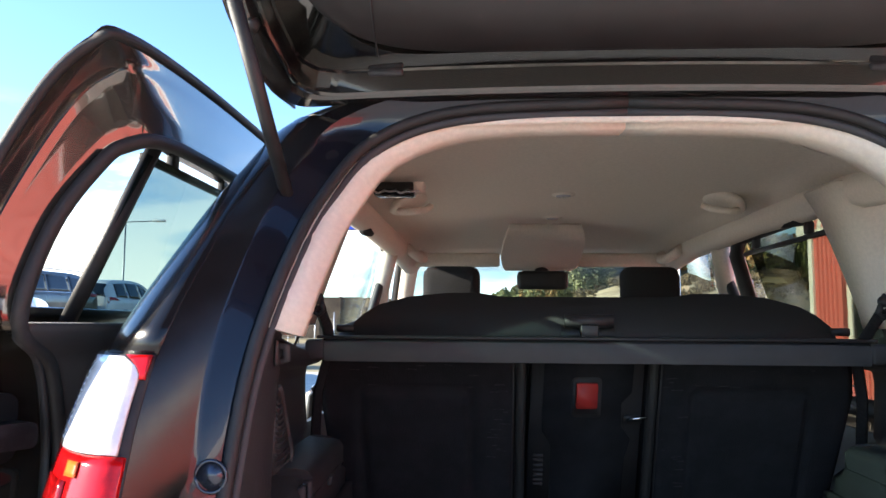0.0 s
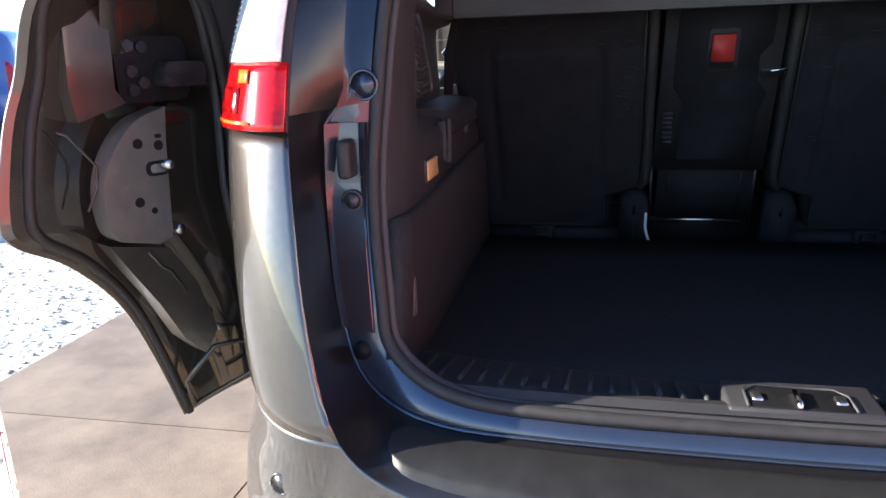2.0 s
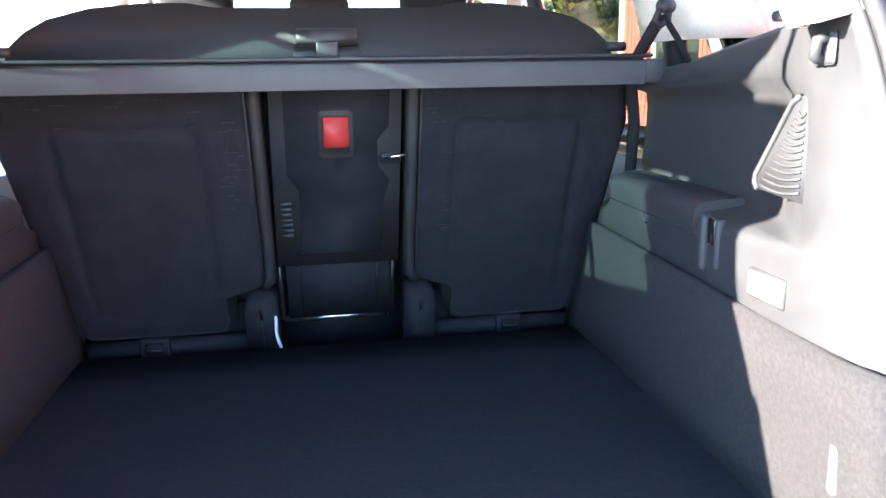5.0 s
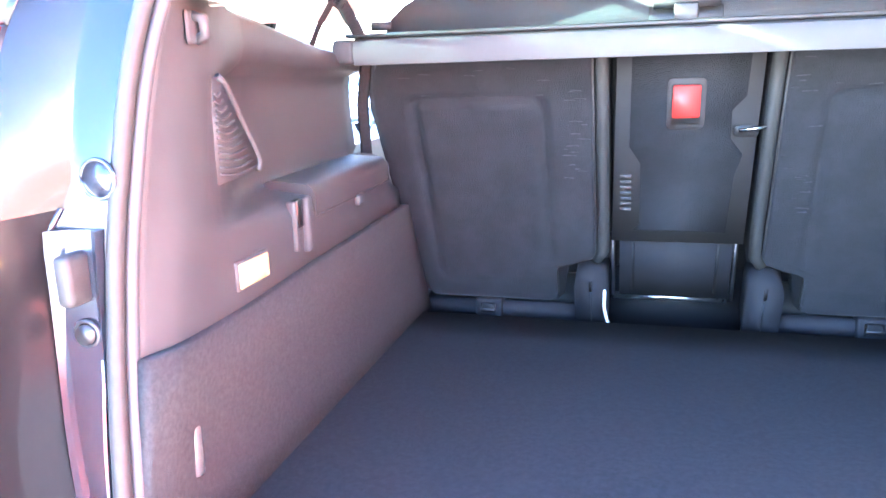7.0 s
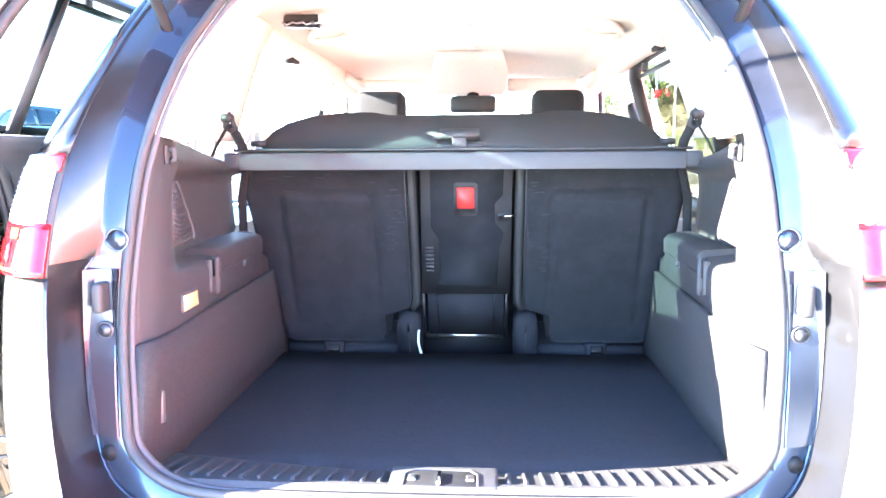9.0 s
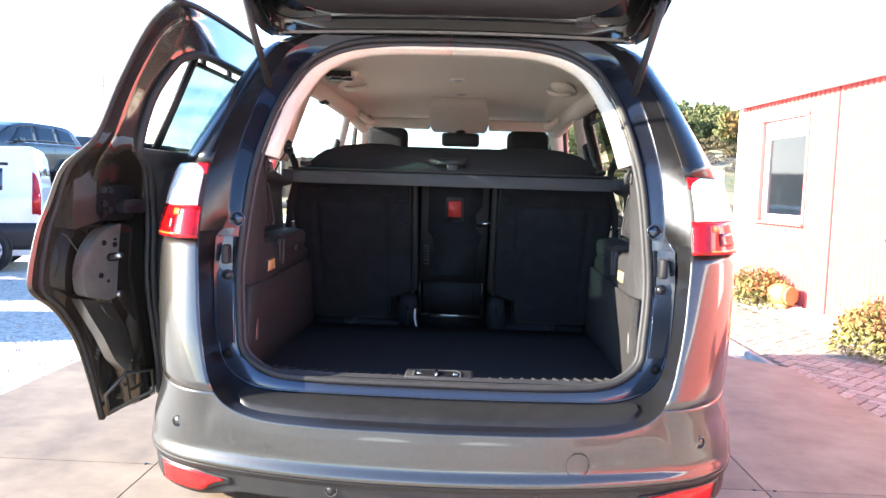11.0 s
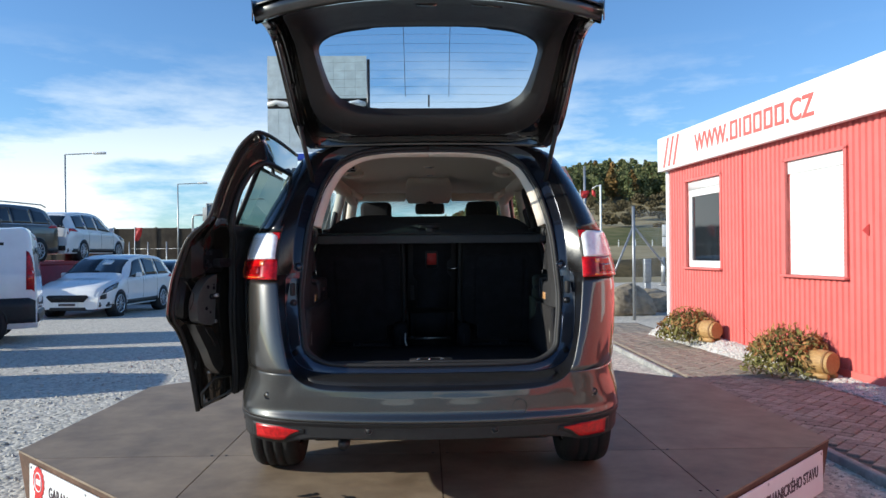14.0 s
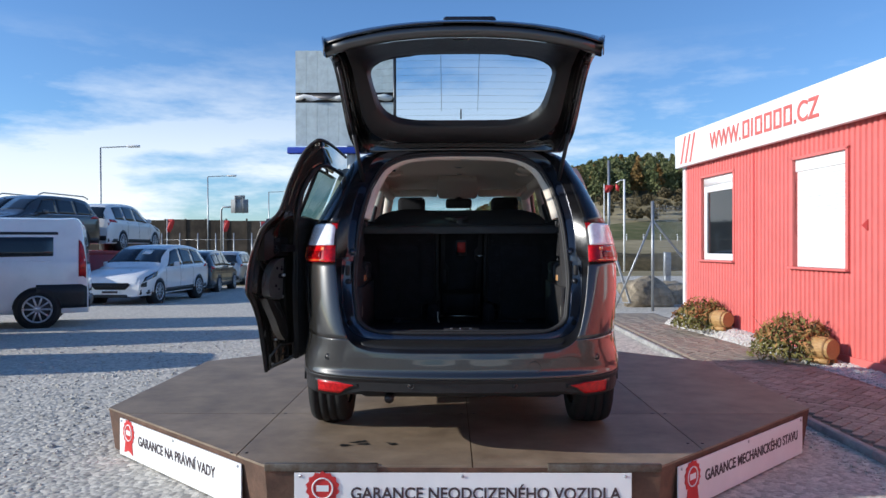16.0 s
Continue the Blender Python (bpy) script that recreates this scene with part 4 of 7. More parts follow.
        for k in range(15):
            u = 7.25 + 4.75 * k / 14
            e = at(SEAL, u)
            d = Vector((-e.x * 0.06 - 0.01, 0.03, -0.012 - 0.02 * (k / 14)))
            d2 = Vector((-e.x * 0.10 - 0.0, 0.13, -0.02 + 0.03 * (k / 14)))
            far = skin(min(u, 9.8), 0.62, -0.02)
            mix = smooth(9.2, 10.2, u)
            rings.append([e + Vector((0, 0.010, 0)), e + d, e + d * 0.9 + Vector((0.004, 0.06, 0.0)), (e + d2) * mix + ((e + d * 0.9 + Vector((0.004, 0.06, 0))) * 0.5 + far * 0.5) * (1 - mix), (e + d2 + Vector((0, 0.01, 0))) * mix + far * (1 - mix)])
        part("pillar_trim_beige", f(thicken(loft(rings), 0.006)), M_BEIGE, car, "beige pillar and header trim")
        fr = part("lamp_bezel", f(boxed(0.5375, 0.545, 0.345, 0.425, 0.884, 0.924, 0.003)), M_TRIM, up)
        part("courtesy_lamp", f(boxed(0.5350, 0.542, 0.349, 0.421, 0.888, 0.920, 0.002)), M_AMBER, up, "small amber courtesy lamp")
        part("carpet_slot", f(boxed(0.532, 0.548, 0.216, 0.232, 0.70, 0.765, 0.005)), M_WHITEMETAL, car, "bright strap slot trim")
        ring = lambda y: [Vector((wall_x(y) + dx, y, z)) for dx, z in ((-0.0125, 0.934), (-0.0135, 0.962), (-0.011, 0.972), (-0.004, 0.980), (0.006, 0.983), (0.068, 0.987), (0.074, 0.984), (0.074, 0.960), (0.0, 0.940))]
        lid = part("shelf_lid", f(loft([ring(y) for y in (0.60, 0.605, 0.70, 0.80, 0.90, 0.968, 0.972)], closed=True, cap=True)), M_TRIM, up, "storage box lid", angle=40)
        part("lid_seam", f(tube([(wall_x(0.976) - 0.012, 0.976, 0.935), (wall_x(0.976) - 0.012, 0.976, 0.968), (wall_x(0.976) + 0.004, 0.976, 0.980), (wall_x(0.976) + 0.07, 0.976, 0.985)], 0.002, 5)), M_BLACK, lid)
        part("flap_seam", f(tube([(wall_x(y) - 0.0128, y, 0.9335) for y in (0.60, 0.7, 0.8, 0.9, 0.972)], 0.002, 5)), M_BLACK, lid)
        part("cup_recess", f(tube([(0.625 + 0.030 * math.cos(a), 1.015 + 0.026 * math.sin(a), 0.972 - 0.012 * math.sin(a)) for a in [2 * math.pi * k / 24 for k in range(25)]], 0.004, 6)), M_TRIM, up, "oval moulded cup recess")
        part("hook_rib", f(boxed(0.541, 0.556, 0.516, 0.526, 0.895, 0.970, 0.004)), M_TRIM, up)
        part("lid_catch", f(boxed(0.549, 0.562, 0.78, 0.81, 0.916, 0.936, 0.004)), M_TRIM, up)
        part("bag_hook", f(boxed(0.539, 0.556, 0.553, 0.574, 0.885, 0.972, 0.006)), M_TRIM, up, "moulded bag hook rib")
        part("hook_slot", f(boxed(0.543, 0.556, 0.528, 0.551, 0.928, 0.9695, 0.003)), M_GLOSSBLACK, up)
        tri = [(0.340, 1.022), (0.432, 1.028), (0.440, 1.036), (0.438, 1.048), (0.372, 1.142), (0.358, 1.150), (0.340, 1.148)]
        grille = part("vent_grille", f(prism(tri, 0.5475, 0.62, "x", 0.003)), M_TRIM, up, "triangular moulded vent grille")
        for k in range(12):
            z = 1.034 + 0.0088 * k
            y1 = 0.428 - 0.0062 * k
            part("vent_slat", f(tube([(0.5465, 0.345 + (y1 - 0.345) * m / 6, z - 0.005 * math.sin(math.pi * m / 6)) for m in range(7)], 0.0022, 6)), M_TRIM, grille)
        part("vent_rim", f(tube([(0.547, y, z) for y, z in tri[1:6]], 0.0045, 6)), M_TRIM, grille)
        part("trim_hook", f(tube([(0.535, 0.30, 1.215), (0.522, 0.302, 1.212), (0.522, 0.305, 1.195), (0.535, 0.306, 1.19)], 0.007, 8)), M_TRIM, up)
        part("hook_recess", f(boxed(0.531, 0.536, 0.285, 0.325, 1.185, 1.222, 0.004)), M_TRIM, up)
        part("sill_step", f(boxed(0.525, 0.545, 0.30, 0.40, 1.238, 1.252, 0.005)), M_TRIM, up)


build_load_space()

# access panel cut into the side carpet
wall = lambda y, z: Vector((-(wall_x(y) + 0.018 * (1 - (z - 0.595) / 0.269) - 0.0005), y, z))
part("access_panel_seam", tube([wall(0.419 + dy, 0.722 + dz) for dy, dz in rounded(-0.064, 0.062, -0.098, 0.100, 0.02, 5)], 0.0022, 6, closed=True), M_SIDECARPET, car, "felt access panel seam")


SEAT_D = Vector((0, -0.27, 0.64)).normalized()
SEAT_N = Vector((0, -0.64, -0.27)).normalized()


def on_seat(x, h, out=0.0):
    """x across, h metres up the reclined seat back from its foot, out towards the load space."""
    return Vector((x, 1.33, 0.56)) + SEAT_D * h + SEAT_N * out


def seat_sheet(outline, t0, t1, bevel=0.0):
    """A slab on the seat back's plane with an outline in (x, h)."""
    bm = prism(outline, t0, t1, "y", bevel)
    for v in bm.verts:
        v.co = on_seat(v.co.x, v.co.z, v.co.y)
    return bm


SEAT_EDGE = ((.028, .575), (.045, .594), (.12, .610), (.25, .627), (.40, .640), (.52, .648), (.58, .647), (.64, .634), (.69, .60), (.72, .56))


def seat_outer(h):
    for (a, xa), (b, xb) in zip(SEAT_EDGE, SEAT_EDGE[1:]):
        if h <= b:
            return xa + (xb - xa) * max(0.0, (h - a) / (b - a))
    return SEAT_EDGE[-1][1]


def seat_relief(x, h, px0, px1):
    """Pressed rectangle of the seat back: a soft groove that fades towards its foot."""
    dx, dh = max(px0 - x, x - px1), max(h - 0.572, 0.10 - h)
    r = 0.025
    d = math.hypot(max(dx + r, 0), max(dh + r, 0)) + min(max(dx, dh) + r, 0) - r
    fade = 0.25 + 0.75 * ease((h - 0.16) / 0.3)
    return (0.004 * ease(-d / 0.014 + 0.2) - 0.013 * math.exp(-(d / 0.009) ** 2)) * fade


def build_seats():
    rs = random.Random(17)
    for s, xi in ((1, 0.160), (-1, 0.137)):
        f = (lambda b: b) if s > 0 else flip
        body = [(xi, .165), (xi + .06, .150), (xi + .098, .132), (xi + .108, .05), (xi + .125, .03), (.572, .03), (.598, .05), (.622, .22), (.640, .40), (.652, .56), (.640, .64), (.60, .70), (.55, .72), (xi, .72)]
        seat = part("rear_seat", f(seat_sheet(body, -0.10, -0.006, 0.010)), M_SEATBACK, car, "dark felt backed folding rear seat")
        rows = []
        for k in range(57):
            h = 0.036 + 0.682 * k / 56
            xl = xi + 0.030 + 0.092 * ease((0.172 - h) / 0.045)
            xr = seat_outer(h) - 0.004
            row = [on_seat(xl, h, -0.006)]
            for m in range(49):
                t = m / 48
                x = xl + (xr - xl) * t
                rim = min(1.0, min(t, 1 - t) * 22 + 0.15)
                foot = 0.5 + 0.5 * ease((h - 0.036) / 0.02)
                row.append(on_seat(x, h, 0.007 * rim ** 0.5 * foot + seat_relief(x, h, .272, .548)))
            row.append(on_seat(xr, h, -0.006))
            rows.append(row)
        panel = part("back_panel", f(loft(rows)), M_SEATBACK, seat, "pressed felt back panel")
        path = [(xi + .030, .715), (xi + .030, .45), (xi + .030, .19), (xi + .036, .168), (xi + .075, .158), (xi + .112, .150), (xi + .122, .128), (xi + .122, .06), (xi + .14, .034), (.57, .034), (.594, .05)]
        part("panel_seam", f(tube([on_seat(x, h, 0.002) for x, h in path], 0.0026, 6)), M_BLACK, panel)
        roll = [(xi + .012, .72), (xi + .012, .5), (xi + .012, .25), (xi + .014, .185), (xi + .03, .160)]
        part("edge_roll", f(tube([on_seat(x, h, -0.002) for x, h in roll], 0.0135, 10)), M_COVER, seat, "rounded black edge piping")
        for k in range(26):
            x, h, w = xi + rs.uniform(0.035, 0.085), rs.uniform(0.3, 0.68), rs.uniform(0.008, 0.03)
            if k % 3 == 0:
                x, h = rs.uniform(xi + 0.06, 0.56), rs.uniform(0.58, 0.69)
            lie = 0.0085 + seat_relief(x, h, .272, .548)
            tilt = rs.uniform(-0.002, 0.002)
            part("scuff_mark", f(seat_sheet([(x, h), (x + w, h + tilt), (x + w * 0.9, h + tilt + 0.0022), (x + w * 0.1, h + 0.0018)], lie - 0.002, lie)), M_SCUFF, panel, smooth=False)
        cover = part("hinge_cover", f(seat_sheet(rounded(xi + .002, xi + .078, -.040, .147, .034), -0.05, 0.045, 0.018)), M_HINGE, seat, "rounded plastic hinge cover")
        part("cover_slot", f(seat_sheet(rounded(xi + .036, xi + .044, .100, .132, .003), 0.038, 0.047)), M_DEEPBLACK, cover)
        part("cover_seam", f(tube([on_seat(xi + .040, h, 0.0455) for h in (.098, .05, 0.0, -.03)], 0.0014, 5)), M_BLACK, cover)
        part("pivot_tube", f(rod((xi + .075, 1.330, .557), (.606, 1.330, .557), 0.022, n=20)), M_HINGE, seat, "dark painted pivot tube")
        tie = part("tie_bracket", f(boxed(.398, .466, 1.294, 1.34, .540, .590, 0.006)), M_HINGE, seat, "tie-down bracket")
        part("tie_pocket", f(boxed(.412, .452, 1.288, 1.31, .553, .580, 0.004)), M_DEEPBLACK, tie)
        part("tie_loop", f(tube([(.415, 1.290, .578), (.415, 1.282, .565), (.449, 1.282, .565), (.449, 1.290, .578)], 0.003, 6)), M_DARKMETAL, tie)
        side = part("side_hinge", f(seat_sheet(rounded(.592, .628, .02, .135, .014), -0.05, 0.012, 0.008)), M_HINGE, seat, "outer plastic hinge cap")
        part("belt_clip", f(tube([on_seat(x, h, 0.01) for x, h in ((.642, .60), (.668, .575), (.655, .545), (.662, .535))], 0.004, 6)), M_METAL, seat, "bright belt clip")
        part("cushion", f(boxed(.18, .62, 1.42, 1.85, .58, .72, 0.04, 3)), M_FABRIC, seat)
    c = part("centre_seat", seat_sheet([(-.132, .215), (.148, .215), (.150, .72), (-.118, .72)], -0.10, -0.004, 0.008), M_TRIM, car, "narrow centre seat back with grey surround")
    part("centre_panel", seat_sheet([(-.085, .25), (.108, .25), (.113, .39), (.125, .44), (.10, .475), (.098, .54), (.122, .57), (.125, .715), (-.09, .715), (-.095, .46), (-.072, .42), (-.072, .26)], -0.006, 0.004, 0.003), M_SEATBACK, c)
    r = part("release_frame", seat_sheet(rounded(-.024, .048, .502, .610, .012), 0.0, 0.009, 0.003), M_TRIM2, c, "grey handle surround")
    part("release_recess", seat_sheet(rounded(-.016, .040, .512, .600, .006), 0.008, 0.0095), M_BLACK, r)
    part("release_handle", seat_sheet(rounded(-.014, .038, .530, .598, .005), 0.009, 0.016, 0.003), M_REDPLASTIC, r, "red release handle")
    part("seat_pin", rod(on_seat(.112, .50, 0.012), on_seat(.162, .507, 0.012), 0.004, n=8), M_CHROME, c, "chrome latch pin")
    part("pin_recess", seat_sheet(rounded(.105, .15, .483, .507, .008), 0.002, 0.006), M_BLACK, c)
    for k in range(7):
        part("grip_rib", seat_sheet([(-.114, .30 + .014 * k), (-.09, .30 + .014 * k), (-.09, .306 + .014 * k), (-.114, .306 + .014 * k)], -0.004, 0.002), M_TRIM2, c)
    lo = part("hinge_plate", seat_sheet([(-.115, .045), (.13, .045), (.13, .228), (-.115, .228)], -0.05, -0.018, 0.003), M_HINGE, c)
    for x in (-.085, .10):
        part("slot", seat_sheet([(x - .004, .06), (x + .004, .06), (x + .004, .20), (x - .004, .20)], -0.020, -0.0165), M_DEEPBLACK, lo)
    part("seat_core", seat_sheet([(-.20, -.02), (.20, -.02), (.20, .73), (-.20, .73)], -0.20, -0.108), M_FABRIC, c)
    part("cross_bar", rod((-.13, 1.352, .60), (.13, 1.352, .60), 0.0085, n=10), M_METAL, c, "bare steel cross bar")
    for x in (-.132, .138):
        part("side_link", rod((x, 1.35, .60), (x, 1.29, .77), 0.006, n=8), M_DARKMETAL, c)
    part("lower_rod", tube([(-.1445, 1.25, .655), (-.146, 1.25, .60), (-.141, 1.247, .578), (-.133, 1.243, .556)], 0.004, 6), M_WHITEROD, c, "white bent guide rod")
    part("well", boxed(-.17, .17, 1.44, 1.9, .30, .56), M_DEEPBLACK, car)
    part("well_back", boxed(-.18, .18, 1.405, 1.42, .48, .66), M_DEEPBLACK, car)


build_seats()


def build_load_cover():
    r = thing("luggage_cover", pose(0, 0.95, 1.19), "black roller luggage cover in its grey cassette", "luggage cover")
    prof = [(-0.035, -0.028), (-0.04, 0.0), (-0.034, 0.016), (-0.02, 0.022), (0.03, 0.022), (0.04, 0.0), (0.03, -0.028)]
    part("cassette", loft([[Vector((x, y, z)) for y, z in prof] for x in (-0.60, -0.3, 0, 0.3, 0.60)], closed=True, cap=True), M_TRIM2, r, "grey cassette rail", angle=40)
    for s in (1, -1):
        part("end_cap", boxed(*sorted((s * 0.60, s * 0.645)), -0.038, 0.038, -0.026, 0.02, 0.008), M_TRIM, r)
    part("cassette_lip", boxed(-0.62, 0.62, -0.03, 0.03, 0.022, 0.03, 0.003), M_BLACK, r)
    out = [(-.555, 0.0), (-.55, .03), (-.525, .06), (-.49, .085), (-.42, .107), (-.33, .118), (-.25, .118), (-.20, .108), (-.1, .108), (0, .108), (.1, .108), (.2, .108), (.25, .118), (.33, .118), (.42, .107), (.49, .085), (.525, .06), (.55, .03), (.555, 0.0)]
    bm = prism(out, 0.0, 0.01, "y", 0.003)
    tilt = Matrix.Translation((0, 0.02, 0.028)) @ Matrix.Rotation(radians(-28), 4, "X")
    bmesh.ops.transform(bm, matrix=tilt, verts=bm.verts[:])
    p = part("cover_panel", bm, M_COVER, r, "stiff black cover flap")
    h = part("handle_plate", boxed(-0.062, 0.062, -0.004, 0.0, 0.004, 0.03, 0.002, 1, tilt), M_BLACK, p)
    part("handle_bar", rod((-0.055, 0.012, 0.066), (0.055, 0.012, 0.066), 0.016, n=14), M_BLACK, p, "round black pull handle")
    part("handle_block", boxed(-0.02, 0.02, -0.008, 0.02, 0.028, 0.058, 0.003), M_BLACK, p)
    for s in (1, -1):
        part("cover_pin", rod((s * 0.545, 0.03, 0.045), (s * 0.585, 0.03, 0.045), 0.009, n=10), M_BLACK, p)
    return r


build_load_cover()


# ---- cabin ----
def side_point(y, z):
    """A point just inside the rear side skin."""
    if y >= 0.8:
        return Vector((0.893, y, z))
    a = math.acos(max(-1.0, min(1.0, 1 - max(0.0, (y - 0.05) / 0.75) ** (1 / 0.95))))
    return Vector((0.606 + 0.285 * math.sin(a) ** 0.85, y, z))


def build_cabin_inside():
    # headliner
    rings = []
    for k in range(20):
        y = 0.46 + 2.3 * k / 19
        dz = 0.062 * min(1, (y - 0.46) / 0.35) ** 0.6
        w = 0.52 + 0.07 * min(1, (y - 0.46) / 0.5)
        rings.append([Vector((w * x, y, 1.593 + dz - 0.035 * abs(x) ** 3 - (0.05 if abs(x) == 1 else 0) - max(0, y - 2.45) * 0.22)) for x in (-1, -0.93, -0.8, -0.5, -0.2, 0.2, 0.5, 0.8, 0.93, 1)])
    part("headliner", thicken(loft(rings), 0.01), M_BEIGE, car, "beige fabric headliner")
    tr = part("lamp_recess", boxed(-0.53, -0.42, 1.14, 1.20, 1.580, 1.618, 0.01), M_GLOSSBLACK, car, "dark open lamp recess in the headliner")
    part("lamp_clip", boxed(-0.425, -0.395, 1.14, 1.19, 1.590, 1.618, 0.006), M_BEIGE, tr)
    for k in range(4):
        part("loose_wire", tube([(-0.53 + 0.03 * k, 1.138, 1.593), (-0.515 + 0.03 * k, 1.13, 1.584 + 0.004 * (k % 2)), (-0.50 + 0.03 * k, 1.138, 1.592)], 0.003, 5), M_METAL, tr)
    dm = part("dome_lamp", rod((0.002, 1.50, 1.640), (0.002, 1.50, 1.66), 0.034, 0.042, n=24), M_BEIGE, car, "small round cabin dome lamp")
    part("dome_lens", rod((0.002, 1.50, 1.637), (0.002, 1.50, 1.645), 0.022, n=20), M_LAMPGREY, dm)
    sw = part("switch_panel", rod((0.012, 1.99, 1.640), (0.012, 1.99, 1.66), 0.034, 0.042, n=24), M_BEIGE, car, "round headliner sensor cap")
    part("cap_ring", rod((0.012, 1.99, 1.637), (0.012, 1.99, 1.645), 0.022, n=20), M_LAMPGREY, sw)
    part("overhead_console", thicken(loft([[Vector((x * w, y, z)) for x in (-1, -0.97, -0.85, 0, 0.85, 0.97, 1)] for y, w, z in ((2.16, .14, 1.64), (2.19, .155, 1.605), (2.23, .163, 1.582), (2.42, .172, 1.530), (2.50, .160, 1.498), (2.55, .148, 1.487), (2.58, .14, 1.52))]), 0.01), M_BEIGE, car, "beige overhead console")
    for s in (1, -1):
        f = (lambda b: b) if s > 0 else flip
        part("sun_visor", f(boxed(0.172, 0.555, 2.53, 2.562, 1.503, 1.566, 0.014, 3)), M_BEIGE, car, "folded beige sun visor")
        gh = part("grab_handle", f(tube(spline([(0.495, 1.43, 1.592), (0.480, 1.385, 1.575), (0.445, 1.355, 1.570), (0.41, 1.37, 1.578), (0.40, 1.42, 1.595)], 4), 0.0105, 8)), M_BEIGE, car, "beige grab handle")
        boss = bmesh.new()
        bmesh.ops.create_uvsphere(boss, u_segments=20, v_segments=10, radius=1)
        bmesh.ops.transform(boss, matrix=Matrix.Translation((0.47, 1.46, 1.612)) @ Matrix.Rotation(radians(25), 4, "Y") @ Matrix.Diagonal((0.062, 0.095, 0.026, 1)), verts=boss.verts[:])
        part("handle_boss", f(boss), M_BEIGE, gh)
        part("front_handle", f(tube([(0.56, 2.30, 1.565), (0.53, 2.28, 1.535), (0.505, 2.32, 1.520), (0.50, 2.40, 1.525), (0.52, 2.46, 1.55)], 0.020, 8)), M_BEIGE, car)
        # side rail and pillars
        part("roof_rail_trim", f(tube([(0.575, 0.62, 1.53), (0.60, 1.0, 1.56), (0.61, 1.6, 1.575), (0.60, 2.3, 1.56), (0.58, 2.65, 1.52)], 0.045, 10)), M_BEIGE, car)
        part("c_pillar_trim", f(thicken(loft([[Vector((x + 0.17, 0.885, z)), Vector((x + 0.08, 0.89, z))] + [Vector((x - 0.02, y, z)) for y in (0.91, 0.98, 1.06)] for x, z in ((.685, 1.245), (.675, 1.29), (.655, 1.35), (.60, 1.5), (.56, 1.57))]), 0.01)), M_BEIGE, car, "beige pillar trim")
        sh = 0.2 if s < 0 else 0.0
        part("b_pillar_frame", f(tube([(0.60, 1.25 + sh, 1.53), (0.625, 1.62 + sh, 1.567), (0.635, 1.92 + sh, 1.568), (0.642, 2.04 + sh, 1.53), (0.66, 2.05 + sh, 1.43), (0.69, 1.98 + sh, 1.28), (0.715, 1.95 + sh, 1.15), (0.75, 1.93 + sh, 0.9)], 0.019, 8)), M_BLACK, car, "black door opening seal")
        part("b_pillar", f(tube([(0.61, 1.98 + sh, 1.57), (0.66, 2.06 + sh, 1.40), (0.71, 2.06 + sh, 1.15), (0.76, 2.04 + sh, 0.6)], 0.034, 10)), M_BEIGE, car)
        part("a_pillar", f(tube([(0.585, 2.72, 1.56), (0.66, 3.1, 1.33), (0.74, 3.55, 1.02)], 0.04, 10)), M_BEIGE, car)
        part("front_pillar_skin", f(tube([(0.62, 2.70, 1.60), (0.70, 3.1, 1.36), (0.79, 3.6, 1.02)], 0.03, 8)), M_PAINT, car)
        # side skin below the windows
        rows = [[Vector((c[0], y, c[1])) for c in ((.86, .28), (.89, .40), (.905, .6), (.912, .85), (.90, .99), (.86, 1.02))] for y in ([1.25, 1.5, 2.0, 2.6, 3.2, 3.6] if s > 0 else [2.0, 2.6, 3.2, 3.6])]
        part("door_skin", f(thicken(loft(rows), 0.03)), M_PAINT, car, "dark grey door panel")
        rows = [[Vector((x, y, z)) for x, z in ((.84, .26), (.87, .32), (.86, .36))] for y in (1.2, 2.0, 2.8, 3.3)]
        part("rocker", f(thicken(loft(rows), 0.02)), M_PAINT, car)
        arch = []
        for k in range(25):
            a = math.pi * k / 24
            arch.append([side_point(0.86 + r * math.cos(a), 0.33 + h * math.sin(a)) for r, h in ((0.36, 0.36), (0.40, 0.44), (0.45, 0.50))])
        part("wheel_arch", f(thicken(loft(arch), 0.02)), M_PAINT, car)
        part("arch_liner", f(thicken(loft([[Vector((x, 0.86 + 0.37 * math.cos(math.pi * k / 16), 0.32 + 0.37 * math.sin(math.pi * k / 16))) for x in (0.60, 0.9)] for k in range(17)]), 0.01)), M_BLACK, car)
        part("inner_side_wall", f(boxed(0.70, 0.715, 0.24, 1.45, 0.30, 0.99)), M_BLACK, car)
        part("seat_foot_panel", f(boxed(0.17, 0.70, 1.375, 1.395, 0.48, 0.64)), M_BLACK, car)
        # glazing
        part("rear_door_glass" if s > 0 else "front_door_glass", f(thicken(loft([[Vector((0.875 - 0.30 * (z - 1.02) * 0.9 - 0.05 * (z - 1.02), y, z)) for z in (1.02, 1.2, 1.4, 1.56)] for y in ((1.05, 1.5, 1.95) if s > 0 else (2.05, 2.5, 2.75))]), 0.004)), M_BLINDGLASS if s > 0 else M_GLASS, car)
